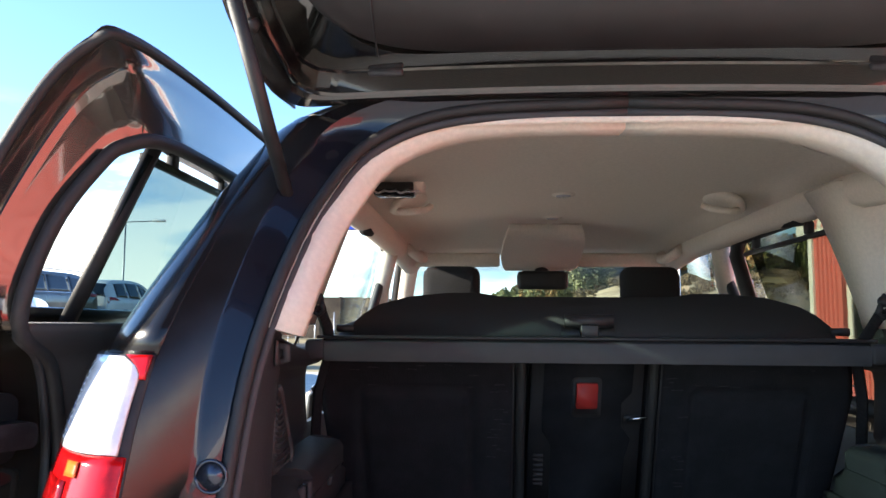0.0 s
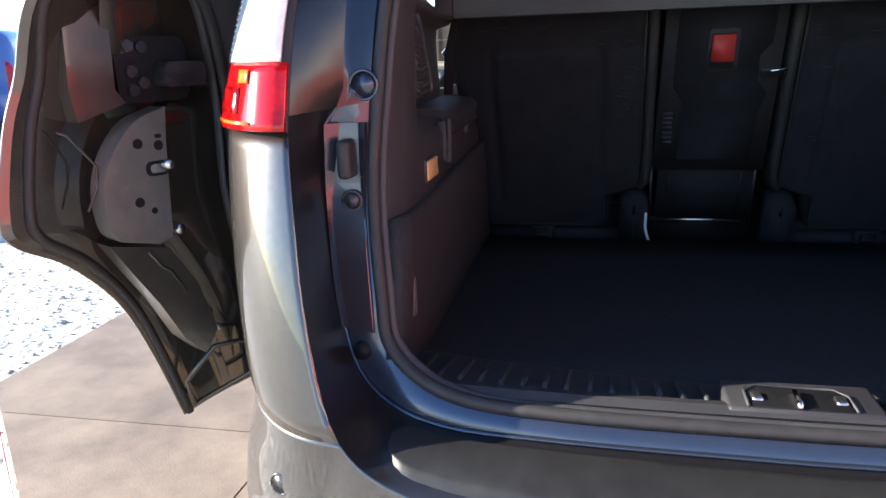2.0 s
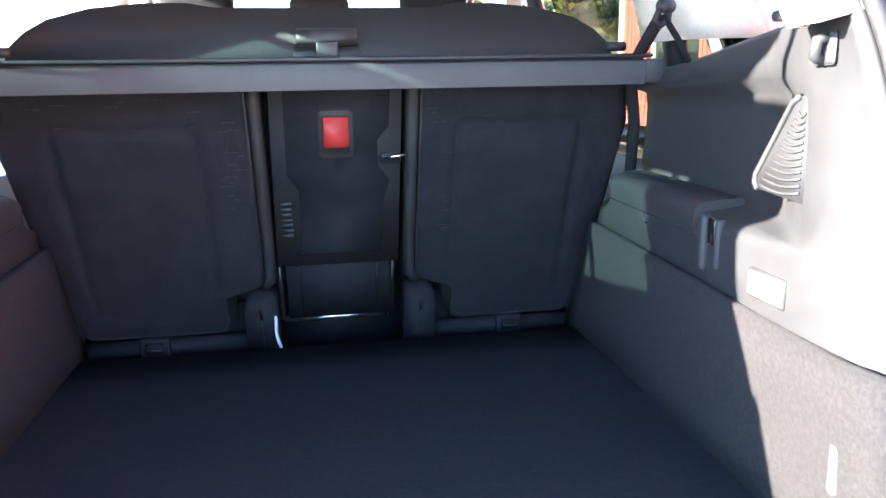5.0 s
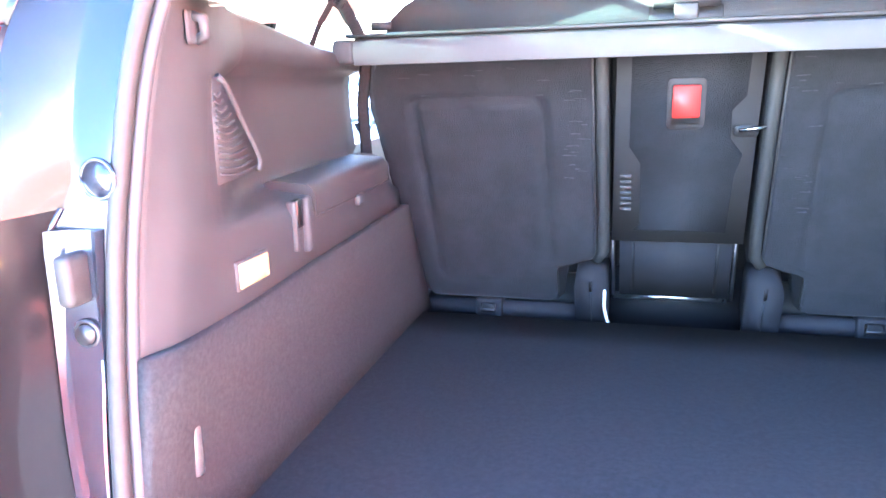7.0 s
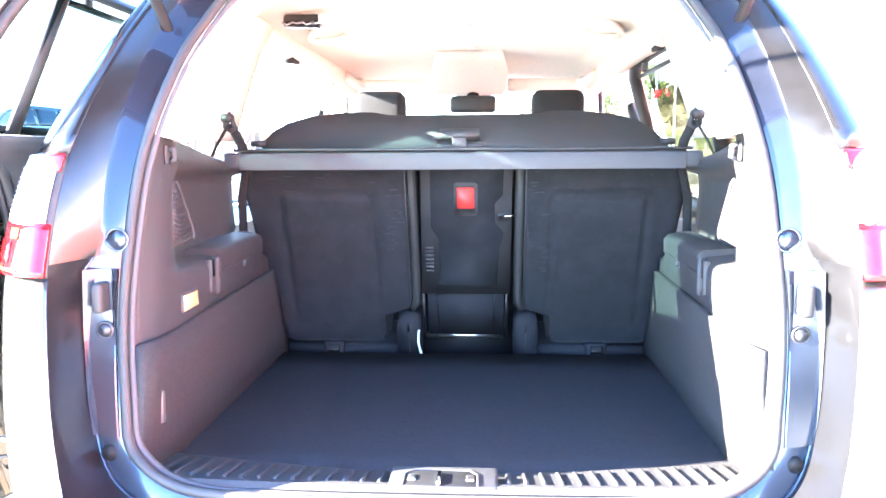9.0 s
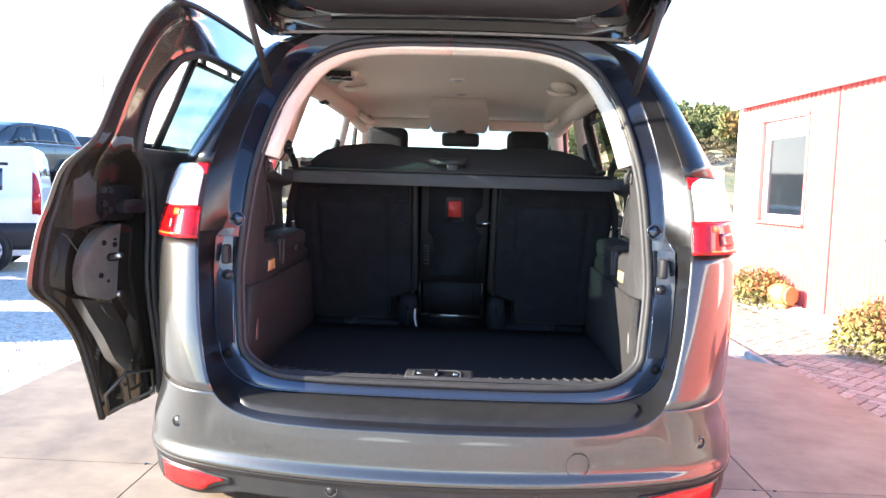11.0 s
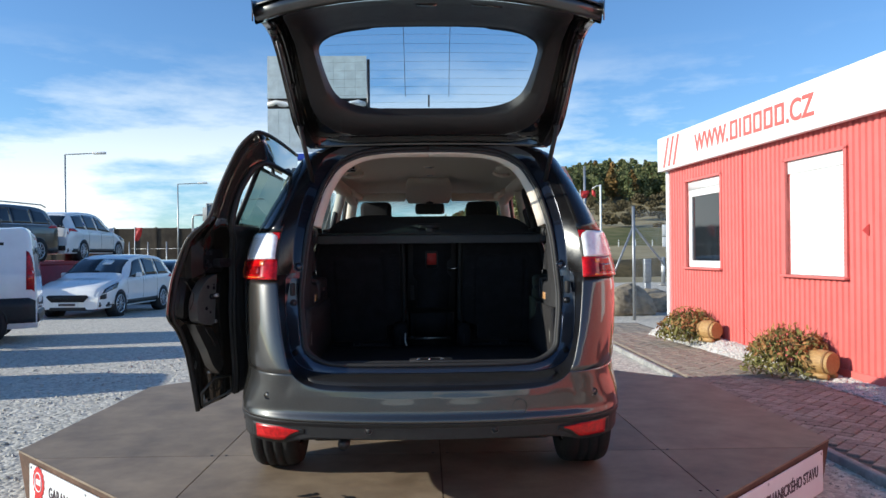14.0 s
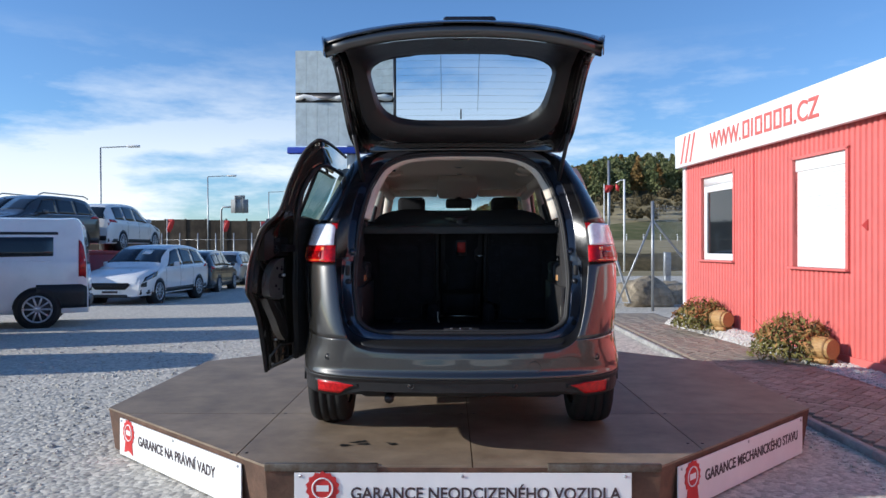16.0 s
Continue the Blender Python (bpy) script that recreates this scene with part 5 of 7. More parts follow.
        if s > 0:
            bd = part("blind_rail", rod((0.655, 1.2, 1.495), (0.66, 1.85, 1.495), 0.008, n=8), M_BLACK, car, "black sun blind rail")
            for y in (1.3, 1.7):
                part("blind_hook", boxed(0.64, 0.66, y, y + 0.03, 1.50, 1.535, 0.004), M_BLACK, bd)
            part("front_door_glass", thicken(loft([[Vector((0.875 - 0.32 * (z - 1.02), y + (1.56 - z) * 0.9 * (y > 2.4), z)) for z in (1.02, 1.2, 1.4, 1.56)] for y in (2.05, 2.4, 2.75)]), 0.004), M_GLASS, car)
            part("rear_window_frame", tube([(0.79, 1.10, 1.03), (0.74, 1.08, 1.25), (0.69, 1.09, 1.46), (0.665, 1.13, 1.54), (0.655, 1.25, 1.562), (0.645, 1.85, 1.552), (0.66, 1.94, 1.50), (0.72, 1.96, 1.3), (0.79, 1.97, 1.03), (0.79, 1.10, 1.03)], 0.026, 8), M_BLACK, car)
        seat = part("front_seat", f(loft([[Vector((0.36 + w * math.cos(a), y + 0.06 * math.sin(a), z)) for a in [2 * math.pi * k / 16 for k in range(16)]] for y, z, w in ((2.35, .55, .24), (2.2, .8, .25), (2.08, 1.1, .23), (2.02, 1.26, .18))], closed=True, cap=True)), M_FABRIC, car, "black fabric front seat")
        part("headrest", f(boxed(0.255, 0.465, 1.93, 2.03, 1.28, 1.46, 0.035, 3)), M_FABRIC, seat, "black padded headrest")
        # front belt and wheels
        part("seat_belt", f(tube([(0.603, 0.86, 1.285), (0.590, 0.90, 1.235), (0.60, 0.985, 1.19), (0.642, 1.05, 1.08), (0.655, 1.09, 0.98), (0.662, 1.13, 0.86)], 0.0125, 6, flat=0.12)), M_FABRIC, car, "black seat belt webbing")
        part("seat_belt", f(tube([(0.606, 0.86, 1.285), (0.635, 0.84, 1.23), (0.655, 0.83, 1.18)], 0.016, 6, flat=0.12)), M_FABRIC, car)
        guide = part("belt_guide", f(tube([(0.597, 0.855, 1.296), (0.590, 0.86, 1.276), (0.603, 0.865, 1.266), (0.618, 0.865, 1.276), (0.617, 0.86, 1.30), (0.604, 0.858, 1.312), (0.597, 0.855, 1.296)], 0.0065, 8)), M_BLACK, car, "black belt guide loop")
        part("guide_bolt", f(rod((0.596, 0.852, 1.300), (0.622, 0.862, 1.300), 0.012, n=12)), M_BLACK, guide)
        for y in (0.86, 3.64):
            w = part("wheel", f(rod((0.70, y, 0.315), (0.895, y, 0.315), 0.205, n=28)), M_RIM, car, "alloy wheel")
            bm = bmesh.new()
            prof = [(0.685, 0.21), (0.672, 0.26), (0.678, 0.30), (0.70, 0.314), (0.735, 0.318), (0.738, 0.311), (0.746, 0.311), (0.749, 0.318), (0.782, 0.319), (0.785, 0.311), (0.793, 0.311), (0.796, 0.319), (0.83, 0.318), (0.833, 0.311), (0.841, 0.311), (0.844, 0.318), (0.87, 0.314), (0.895, 0.30), (0.902, 0.26), (0.89, 0.21)]
            rings = [[Vector((x, y + r * math.cos(a), 0.319 + r * math.sin(a))) for x, r in prof] for a in [2 * math.pi * k / 48 for k in range(49)]]
            part("tyre", f(loft(rings, bm=bm)), M_TYRE, w, "black road tyre")
    # front: dash, windscreen, bonnet
    part("dashboard", thicken(loft([[Vector((x, y, z)) for x in (-0.72, -0.4, 0, 0.4, 0.72)] for y, z in ((2.95, .7), (2.95, .95), (3.05, 1.03), (3.5, 1.03))]), 0.02), M_BLACK, car)
    part("windscreen", thicken(loft([[Vector((x * w, y, z)) for x in (-1, -0.5, 0, 0.5, 1)] for y, z, w in ((2.74, 1.585, .58), (3.2, 1.32, .68), (3.62, 1.03, .76))]), 0.005), M_GLASS, car, "clear windscreen")
    part("bonnet", thicken(loft([[Vector((x * w, y - 0.06 * abs(x), z - 0.03 * x * x)) for x in (-1, -0.6, 0, 0.6, 1)] for y, z, w in ((3.6, 1.03, .80), (4.0, .96, .80), (4.35, .80, .76), (4.47, .62, .72), (4.49, .3, .7))]), 0.01), M_PAINT, car, "grey bonnet and nose")
    for s in (1, -1):
        f = (lambda b: b) if s > 0 else flip
        part("front_wing", f(thicken(loft([[Vector((x, y, z)) for x, z in ((.86, .45 if 3.3 < y < 4.0 else .28), (.905, .66), (.90, .85), (.80, zt))] for y, zt in ((3.58, 1.03), (3.8, 1.0), (4.0, .95), (4.3, .80), (4.45, .66))]), 0.01)), M_PAINT, car)
    part("mirror", boxed(-0.10, 0.12, 2.45, 2.49, 1.40, 1.48, 0.02, 3), M_BLACK, car, "interior rear-view mirror")
    part("mirror_stem", rod((0.01, 2.49, 1.46), (0.01, 2.62, 1.54), 0.03, n=10), M_BLACK, car)
    part("sensor_housing", boxed(-0.07, 0.09, 2.56, 2.66, 1.485, 1.535, 0.012), M_BLACK, car, "black sensor housing behind the mirror")
    part("underbody", boxed(-0.55, 0.55, 0.25, 4.2, 0.26, 0.36, 0.03), M_BLACK, car)
    part("silencer", rod((-0.5, 0.42, 0.31), (-0.1, 0.42, 0.31), 0.07, n=16), M_DARKMETAL, car, "dark exhaust silencer")
    part("tail_pipe", tube([(-0.38, 0.45, 0.30), (-0.39, 0.3, 0.30), (-0.38, 0.10, 0.285)], 0.026, 10), M_DARKMETAL, car)


build_cabin_inside()


# ---- raised tailgate ----
GATE = [(.46, 1.615, .56), (.37, 1.632, .585), (.26, 1.70, .61), (.12, 1.845, .625), (-.02, 1.985, .64), (-.12, 2.035, .645), (-.30, 2.045, .645), (-.48, 2.01, .625), (-.57, 1.975, .60)]


def build_tailgate():
    pts = spline([(y, z, w) for y, z, w in GATE], 4)
    n = len(pts)


    w = lambda k: pts[k].z
    droop = lambda x, f: 0.075 * abs(x / 0.62) ** 2.4 * max(0.0, f - 0.45) / 0.55
    glass_a, glass_b = 9, 17

    def sheet(k0, k1, lo, hi, depth, bow=0.05):
        rings = []
        for k in range(k0, k1 + 1):
            p = pts[k]
            d = pts[min(k + 1, n - 1)] - pts[max(k - 1, 0)]
            a = Vector((0, d.x, d.y)).normalized()
            up = Vector((0, a.z, -a.y))
            up = -up if up.z < 0 else up
            lo_k, hi_k = (lo(k), hi(k)) if callable(lo) else (lo, hi)
            ring = []
            for j in range(13):
                x = lo_k + (hi_k - lo_k) * j / 12
                e = -bow * abs(x / 0.62) ** 2.2 * max(0, k / n - 0.3)
                ring.append(Vector((x, p.x - e * 0.9, p.y - droop(x, k / n))) + up * (depth + 0.018 * (1 - (x / 0.65) ** 2)))
            rings.append(ring)
        return loft(rings)

    gw = lambda k: 0.43 + 0.06 * (k - glass_a) / (glass_b - glass_a)
    outer = part("tailgate", thicken(sheet(0, glass_a - 1, lambda k: -w(k), w, 0.055), 0.004), M_PAINT, car, "raised grey tailgate")
    part("outer_panel", thicken(sheet(glass_b, n - 1, lambda k: -w(k), w, 0.055), 0.004), M_PAINT, outer)
    for s in (1, -1):
        part("side_frame_outer", thicken(sheet(glass_a - 1, glass_b + 1, (lambda k: gw(k)) if s > 0 else (lambda k: -w(k)), (lambda k: w(k)) if s > 0 else (lambda k: -gw(k)), 0.052), 0.004), M_PAINT, outer)
        part("edge_return", thicken(loft([[Vector((s * (w(k) + 0.004), pts[k].x, pts[k].y + d - droop(w(k), k / n))) for d in (-0.004, 0.03, 0.06)] for k in range(n)]), 0.004), M_PAINT_IN, outer)
    part("rear_window", sheet(glass_a - 1, glass_b + 1, lambda k: -gw(k) - 0.02, lambda k: gw(k) + 0.02, 0.04), M_GLASS, outer, "clear heated rear window")

    # arc length along the gate from its hinge
    arc = [0.0]
    for k in range(1, n):
        arc.append(arc[-1] + math.hypot(pts[k].x - pts[k - 1].x, pts[k].y - pts[k - 1].y))
    total = arc[-1]

    def width(a):
        k = max(i for i in range(n - 1) if arc[i] <= max(0.0, a) or i == 0)
        f = (a - arc[k]) / (arc[k + 1] - arc[k])
        return pts[k].z + (pts[k + 1].z - pts[k].z) * f

    def inner(x, a, h):
        """x across, a metres from the hinge, h height above the inner face."""
        k = max(i for i in range(n - 1) if arc[i] <= max(0.0, a) or i == 0)
        f = (a - arc[k]) / (arc[k + 1] - arc[k])
        y, z = pts[k].x + (pts[k + 1].x - pts[k].x) * f, pts[k].y + (pts[k + 1].y - pts[k].y) * f
        d = pts[min(n - 1, k + 2)] - pts[max(0, k - 1)]
        up = Vector((0, d.y, -d.x)).normalized()
        up = -up if up.z < 0 else up
        e = 0.05 * abs(x / 0.62) ** 2.2 * max(0.0, a / total - 0.3)
        return Vector((x, y + e * 0.9, z - droop(x, a / total))) + up * (h + 0.018 * (1 - (x / 0.65) ** 2))

    def rim(d, h, side_end):
        r = 0.03 + 0.85 * d
        a0 = d + r
        half = [(width(side_end + (a0 - side_end) * i / 16) - d, side_end + (a0 - side_end) * i / 16) for i in range(17)]
        cx = width(a0) - d - r
        half += [(cx + r * math.cos(t), a0 - r * math.sin(t)) for t in [math.pi / 2 * i / 10 for i in range(1, 11)]]
        half += [(cx * (1 - i / 6), d) for i in range(1, 7)]
        return [inner(-x, a, h) for x, a in half] + [inner(x, a, h) for x, a in half[-2::-1]]

    end = total - 0.02
    part("gate_rim", loft([rim(d, h, end) for d, h in ((0, 0.03), (0, -0.004), (0.006, -0.010), (0.03, -0.010), (0.036, 0.0), (0.042, 0.008))]), M_PAINT_IN, outer, "dark painted gate edge", angle=30)
    part("gate_facet", loft([rim(d, h, end) for d, h in ((0.040, 0.006), (0.043, -0.010), (0.047, -0.012), (0.050, -0.008), (0.054, 0.026), (0.058, 0.029), (0.132, -0.002), (0.140, 0.012))]), M_FACET, outer, "glossy faceted painted inner frame", angle=8)
    # one moulded trim round the window
    ac, ha = (arc[glass_a] + arc[glass_b]) / 2 + 0.005, (arc[glass_b] - arc[glass_a]) / 2 + 0.012
    t0, t1 = 0.136, total - 0.045
    rings = []
    for f, h in ((-0.03, 0.036), (0.0, 0.030), (0.05, 0.004), (0.14, -0.010), (0.55, -0.014), (0.9, -0.016), (0.97, -0.012), (1.0, 0.014)):
        ring = []
        for k in range(112):
            t = 2 * math.pi * k / 112
            c, q = math.cos(t), math.sin(t)
            sc, sq = math.copysign(abs(c) ** 0.5, c), math.copysign(abs(q) ** 0.5, q)
            wx, wa = (0.455 + 0.045 * sq) * sc, ac + ha * sq
            ta = (t0 + t1) / 2 + (t1 - t0) / 2 * math.copysign(abs(q) ** 0.36, q)
            tx = (width(min(t1, max(0.2, ta))) - 0.085) * math.copysign(abs(c) ** 0.36, c)
            ring.append(inner(wx + (tx - wx) * f, wa + (ta - wa) * f, h))
        rings.append(ring)
    part("inner_trim", loft(rings, closed=True), M_GATETRIM, outer, "dark moulded plastic inner trim round the window", angle=50)
    for s in (1, -1):
        part("trim_seam", tube([inner(s * 0.40, t0 + 0.006 + 0.1 * k / 5, -0.0165) for k in range(6)], 0.0015, 5), M_BLACK, outer)
        for a in (0.2, 0.42, 0.75):
            part("rubber_stop", rod(inner(s * (width(a) - 0.028), a, -0.02), inner(s * (width(a) - 0.028), a, 0.0), 0.010, n=12), M_RUBBER, outer)
        part("hinge", boxed(s * 0.40 - 0.04, s * 0.40 + 0.04, 0.43, 0.50, 1.655, 1.685, 0.008), M_PAINT_IN, car, "painted tailgate hinge")
        part("hinge_leaf", boxed(s * 0.40 - 0.03, s * 0.40 + 0.03, 0.41, 0.44, 1.65, 1.67, 0.005), M_DARKMETAL, car)
    for x in (-0.06, 0.045):
        part("cable_loop", tube([(x - 0.035, 0.45, 1.650), (x - 0.03, 0.448, 1.638), (x + 0.03, 0.448, 1.638), (x + 0.035, 0.45, 1.650)], 0.006, 8), M_RUBBER, car)
    for x in (-0.105, 0.09):
        part("aerial_wire", tube([inner(x, a, 0.036) for a in [arc[glass_a] + 0.06 + (arc[glass_b] - arc[glass_a] - 0.05) * k / 8 for k in range(9)]], 0.0012, 4), M_BLACK, outer)
    for k in range(9):
        a = arc[glass_a] + 0.03 + (arc[glass_b] - arc[glass_a] - 0.06) * k / 8
        part("heater_wire", tube([inner(-0.44 + 0.11 * j, a, 0.038) for j in range(9)], 0.0004, 4), M_BLACK, outer)
    part("wiper_blade", tube([inner(0.0, arc[glass_a] - 0.005, 0.05), inner(0.0, arc[glass_a] + 0.06, 0.05)], 0.004, 6), M_BLACK, outer, "black wiper pivot")
    part("end_edge", tube([Vector((x, pts[-1].x + 0.06 * abs(x / 0.62) ** 2.2 * 0.7, pts[-1].y + 0.035 - droop(x, 1.0))) for x in [-0.6 + 0.1 * k for k in range(13)]], 0.028, 8), M_PAINT, outer)
    lat = total - 0.26
    part("latch_hole", loft([[inner(x, a, h) for x, a in rounded(-0.05, 0.03, lat - 0.035, lat + 0.035, 0.012)] for h in (-0.006, -0.018)], closed=True, cap=True), M_GLOSSBLACK, outer, "black latch opening")
    part("grab_recess", loft([[inner(x, a, h) for x, a in rounded(0.16, 0.28, lat - 0.02, lat + 0.025, 0.018)] for h in (-0.006, -0.0175)], closed=True, cap=True), M_GLOSSBLACK, outer, "black grab recess")
    part("plate_lamp_bar", boxed(-0.09, 0.15, -0.44, -0.34, 2.075, 2.118, 0.015, 3), M_GLOSSBLACK, outer, "black plate lamp bar")
    part("high_spoiler", boxed(-0.14, 0.14, 0.36, 0.44, 1.72, 1.76, 0.015), M_PAINT, outer)
    for s in (1, -1):
        st = part("gas_strut", rod((s * 0.540, 0.355, 1.434), (s * 0.571, 0.17, 1.675), 0.0105, n=12), M_BLACK, car, "black gas strut")
        part("strut_rod", rod((s * 0.571, 0.17, 1.675), (s * 0.615, -0.09, 1.975), 0.006, n=10), M_DARKMETAL, st)
        part("ball_joint", rod((s * 0.528, 0.362, 1.434), (s * 0.556, 0.35, 1.434), 0.014, n=10), M_BLACK, st)


build_tailgate()


# ---- sliding door, slid back along the left side ----
D_OUT = [(-1.125, .465, .36), (-1.13, .40, .52), (-1.13, .32, .66), (-1.13, .21, .765), (-1.13, .10, .83), (-1.13, .085, .88), (-1.12, .11, 1.0), (-1.10, .13, 1.08), (-1.05, .12, 1.185), (-.965, .13, 1.27), (-.918, .182, 1.43), (-.855, .21, 1.58), (-.80, .225, 1.648), (-.76, .25, 1.668), (-.745, .55, 1.676), (-.742, 1.1, 1.674)]
D_IN = [(-.96, .60, .43), (-.95, .56, .55), (-.945, .52, .66), (-.94, .48, .765), (-.935, .46, .83), (-.935, .455, .88), (-.93, .45, 1.0), (-.93, .44, 1.08), (-.91, .37, 1.185), (-.889, .258, 1.245), (-.862, .28, 1.383), (-.815, .32, 1.487), (-.79, .345, 1.518), (-.758, .40, 1.535), (-.738, .60, 1.532), (-.738, 1.1, 1.532)]


def build_sliding_door():
    N = 6
    K = [k / N for k in range(15 * N + 1)]
    front = lambda p: Vector((p.x + 0.0, 1.10, p.z))
    d = part("sliding_door", thicken(loft([[at(D_OUT, u), at(D_OUT, u) * 0.5 + front(at(D_OUT, u)) * 0.5, front(at(D_OUT, u))] for u in K if u <= 9]), 0.004), M_PAINT, car, "dark grey sliding side door, slid back")
    def mid(u, t, dx, dy):
        a, b = at(D_OUT, u), at(D_IN, u)
        return Vector((a.x + (b.x - a.x) * t + dx, a.y + (b.y - a.y) * t ** 0.62 + dy, a.z + (b.z - a.z) * t))
    def ring(u):
        z = at(D_OUT, u).z
        lo = 1 - 0.88 * smooth(1.2, 1.3, z)
        up = smooth(0.99, 1.06, z) * (1 - smooth(1.2, 1.28, z))
        side = 1 - smooth(1.18, 1.26, z)
        hi = (0.032 - 0.048 * smooth(0.97, 1.03, z)) * lo
        prof = ((0.045, -0.012 * lo), (0.075, -0.014 * lo), (0.17, -0.006 * lo), (0.20, 0.034 * lo), (0.27, 0.038 * lo), (0.305, hi), (0.35, hi - 0.004 * lo), (0.42, hi), (0.46, 0.10 * up), (0.70, 0.10 * up + 0.002), (0.735, 0.085 * side + 0.004), (0.89, 0.085 * side + 0.004), (0.93, 0.0), (1.0, 0.0))
        return [at(D_OUT, u)] + [mid(u, t, 0.0, dy) for t, dy in prof]
    part("shut_face", loft([ring(u) for u in K]), M_DOOREDGE, d, "glossy dark painted door edge", angle=50)
    part("edge_seal", tube([mid(u, 0.06, 0.0, -0.014) for u in K], 0.009, 8), M_RUBBER, d, "black rubber door edge seal")
    part("inner_seal", tube([at(D_IN, u) + Vector((0.0, -0.01, 0)) for u in K], 0.012, 8), M_RUBBER, d)
    fr = lambda u: Vector((at(D_IN, u).x, 1.10, max(at(D_IN, u).z, 0.36)))
    part("inner_panel", thicken(loft([[at(D_IN, u), at(D_IN, u) * 0.5 + fr(u) * 0.5 + Vector((0.02, 0, 0)), fr(u)] for u in K if u <= 9]), 0.01), M_TRIM, d, "dark inner door trim")
    part("top_outer", thicken(loft([[Vector((-0.748, y, 1.67)), Vector((-0.80, y, 1.62)), Vector((-0.835, y, 1.56))] for y in (0.32, 0.5, 0.8, 1.1)]), 0.004), M_PAINT, d)
    part("door_glass", loft([[Vector((-0.925 + 0.42 * (z - 1.25), y, z)) for z in (1.215, 1.4, 1.53)] for y in (0.44, 0.8, 1.1)]), M_DOORGLASS, d, "green tinted privacy glass")
    part("glass_divider", tube([(-0.93, 0.42, 1.22), (-0.805, 0.47, 1.555)], 0.014, 6, flat=0.5), M_BLACK, d)
    bl = part("blind_rail", boxed(-0.838, -0.822, 0.47, 1.1, 1.525, 1.540, 0.004), M_BLACK, d, "black sun blind rail")
    for y in (0.58, 0.85):
        part("blind_hook", boxed(-0.838, -0.822, y, y + 0.03, 1.535, 1.565, 0.004), M_BLACK, bl)
    # pressings and latch plate lie on the flat of the shut face
    lay = Matrix(((0.471, 0.882, 0, -1.13), (0.882, -0.471, 0, 0.09), (0, 0, 1, 0), (0, 0, 0, 1)))

    def plate(outline, o0, o1, name, mm, parent, label="", bevel=0.0):
        bm = prism(outline, o0, o1, "y", bevel)
        bmesh.ops.transform(bm, matrix=lay, verts=bm.verts[:])
        return part(name, bm, mm, parent, label, angle=30)

    def disc(x, z, r, o0, o1, name, mm, parent, label=""):
        return plate([(x + r * math.cos(a), z + r * math.sin(a)) for a in [2 * math.pi * k / 16 for k in range(16)]], o0, o1, name, mm, parent, label)

    curve = [(q.x, q.y) for q in spline([(.268, 1.02, 0), (.214, 1.002, 0), (.176, .965, 0), (.153, .921, 0), (.144, .875, 0), (.149, .826, 0), (.162, .808, 0)], 4)]
    lp = plate(curve + [(.228, .791), (.252, .80), (.262, .966)], -0.02, 0.032, "latch_plate", M_WHITEMETAL, d, "bare grey latch plate", 0.004)
    for x, z, r in ((.211, .964, .0085), (.247, .958, .0085), (.201, .868, .0085), (.225, .85, .0055)):
        disc(x, z, r, 0.030, 0.0326, "screw_hole", M_DEEPBLACK, lp)
    plate(rounded(.242, .254, .970, .977, .002), 0.030, 0.0326, "small_slot", M_DEEPBLACK, lp)
    claw = plate(rounded(.219, .262, .908, .933, .011), 0.030, 0.033, "latch_slot", M_DEEPBLACK, lp, "dark latch claw slot")
    plate(rounded(.226, .255, .913, .928, .006), 0.0325, 0.036, "latch_claw", M_CHROME, claw, "bright latch claw")
    part("latch_pin", rod(lay @ Vector((.258, 0.02, .925)), lay @ Vector((.258, 0.045, .925)), 0.008, n=10), M_METAL, claw)
    # raised panel over the roller arm, dark well and arm
    plate([(.205, 1.235), (.255, 1.238), (.228, 1.191), (.196, 1.164), (.192, 1.053), (.206, 1.030), (.127, 1.006), (.119, 1.054), (.124, 1.146), (.149, 1.192)], -0.03, 0.022, "raised_pressing", M_PRESS, d, "glossy raised door pressing", 0.008)
    well = plate(rounded(.206, .335, 1.028, 1.135, .02), -0.06, 0.004, "roller_well", M_DEEPBLACK, d, "dark roller arm well", 0.004)
    for x, z in ((.228, 1.12), (.251, 1.118), (.23, 1.079), (.248, 1.06), (.229, 1.049)):
        disc(x, z, 0.0095, 0.0, 0.013, "roller_nut", M_DARKMETAL, well)
    plate(rounded(.270, .345, 1.052, 1.092, .012), 0.0, 0.045, "roller_arm", M_DARKMETAL, well, "dark steel roller arm", 0.005)
    part("pressed_line", tube([lay @ Vector((x, 0.004, z)) for x, z in ((.098, .993), (.112, .987), (.151, .934), (.148, .901), (.127, .863))], 0.0022, 6), M_PRESS, d)
    low = plate([(.150, .800), (.255, .775), (.300, .700), (.330, .600), (.300, .560), (.262, .60), (.222, .68), (.185, .74)], -0.04, 0.010, "lower_pressing", M_PRESS, d, "glossy lower door pressing", 0.010)
    part("pressing_crease", tube([lay @ Vector((x, 0.011, z)) for x, z in ((.215, .775), (.235, .745), (.250, .735), (.275, .69))], 0.003, 6), M_PRESS, low)
    # gusset at the foot
    p0, e1, e2 = Vector(D_OUT[0]), Vector(D_IN[0]) - Vector(D_OUT[0]), Vector(D_OUT[1]) - Vector(D_OUT[0])
    nn = Vector((0.62, -0.77, 0.1)).normalized()
    foot = part("foot_gusset", tube([p0 + e1 * a + e2 * b + nn * 0.02 for a, b in ((.14, .12), (.16, .50), (.50, .78), (.86, .62), (.82, .14), (.14, .12))], 0.006, 8), M_PRESS, d, "pressed gusset at the door's foot")
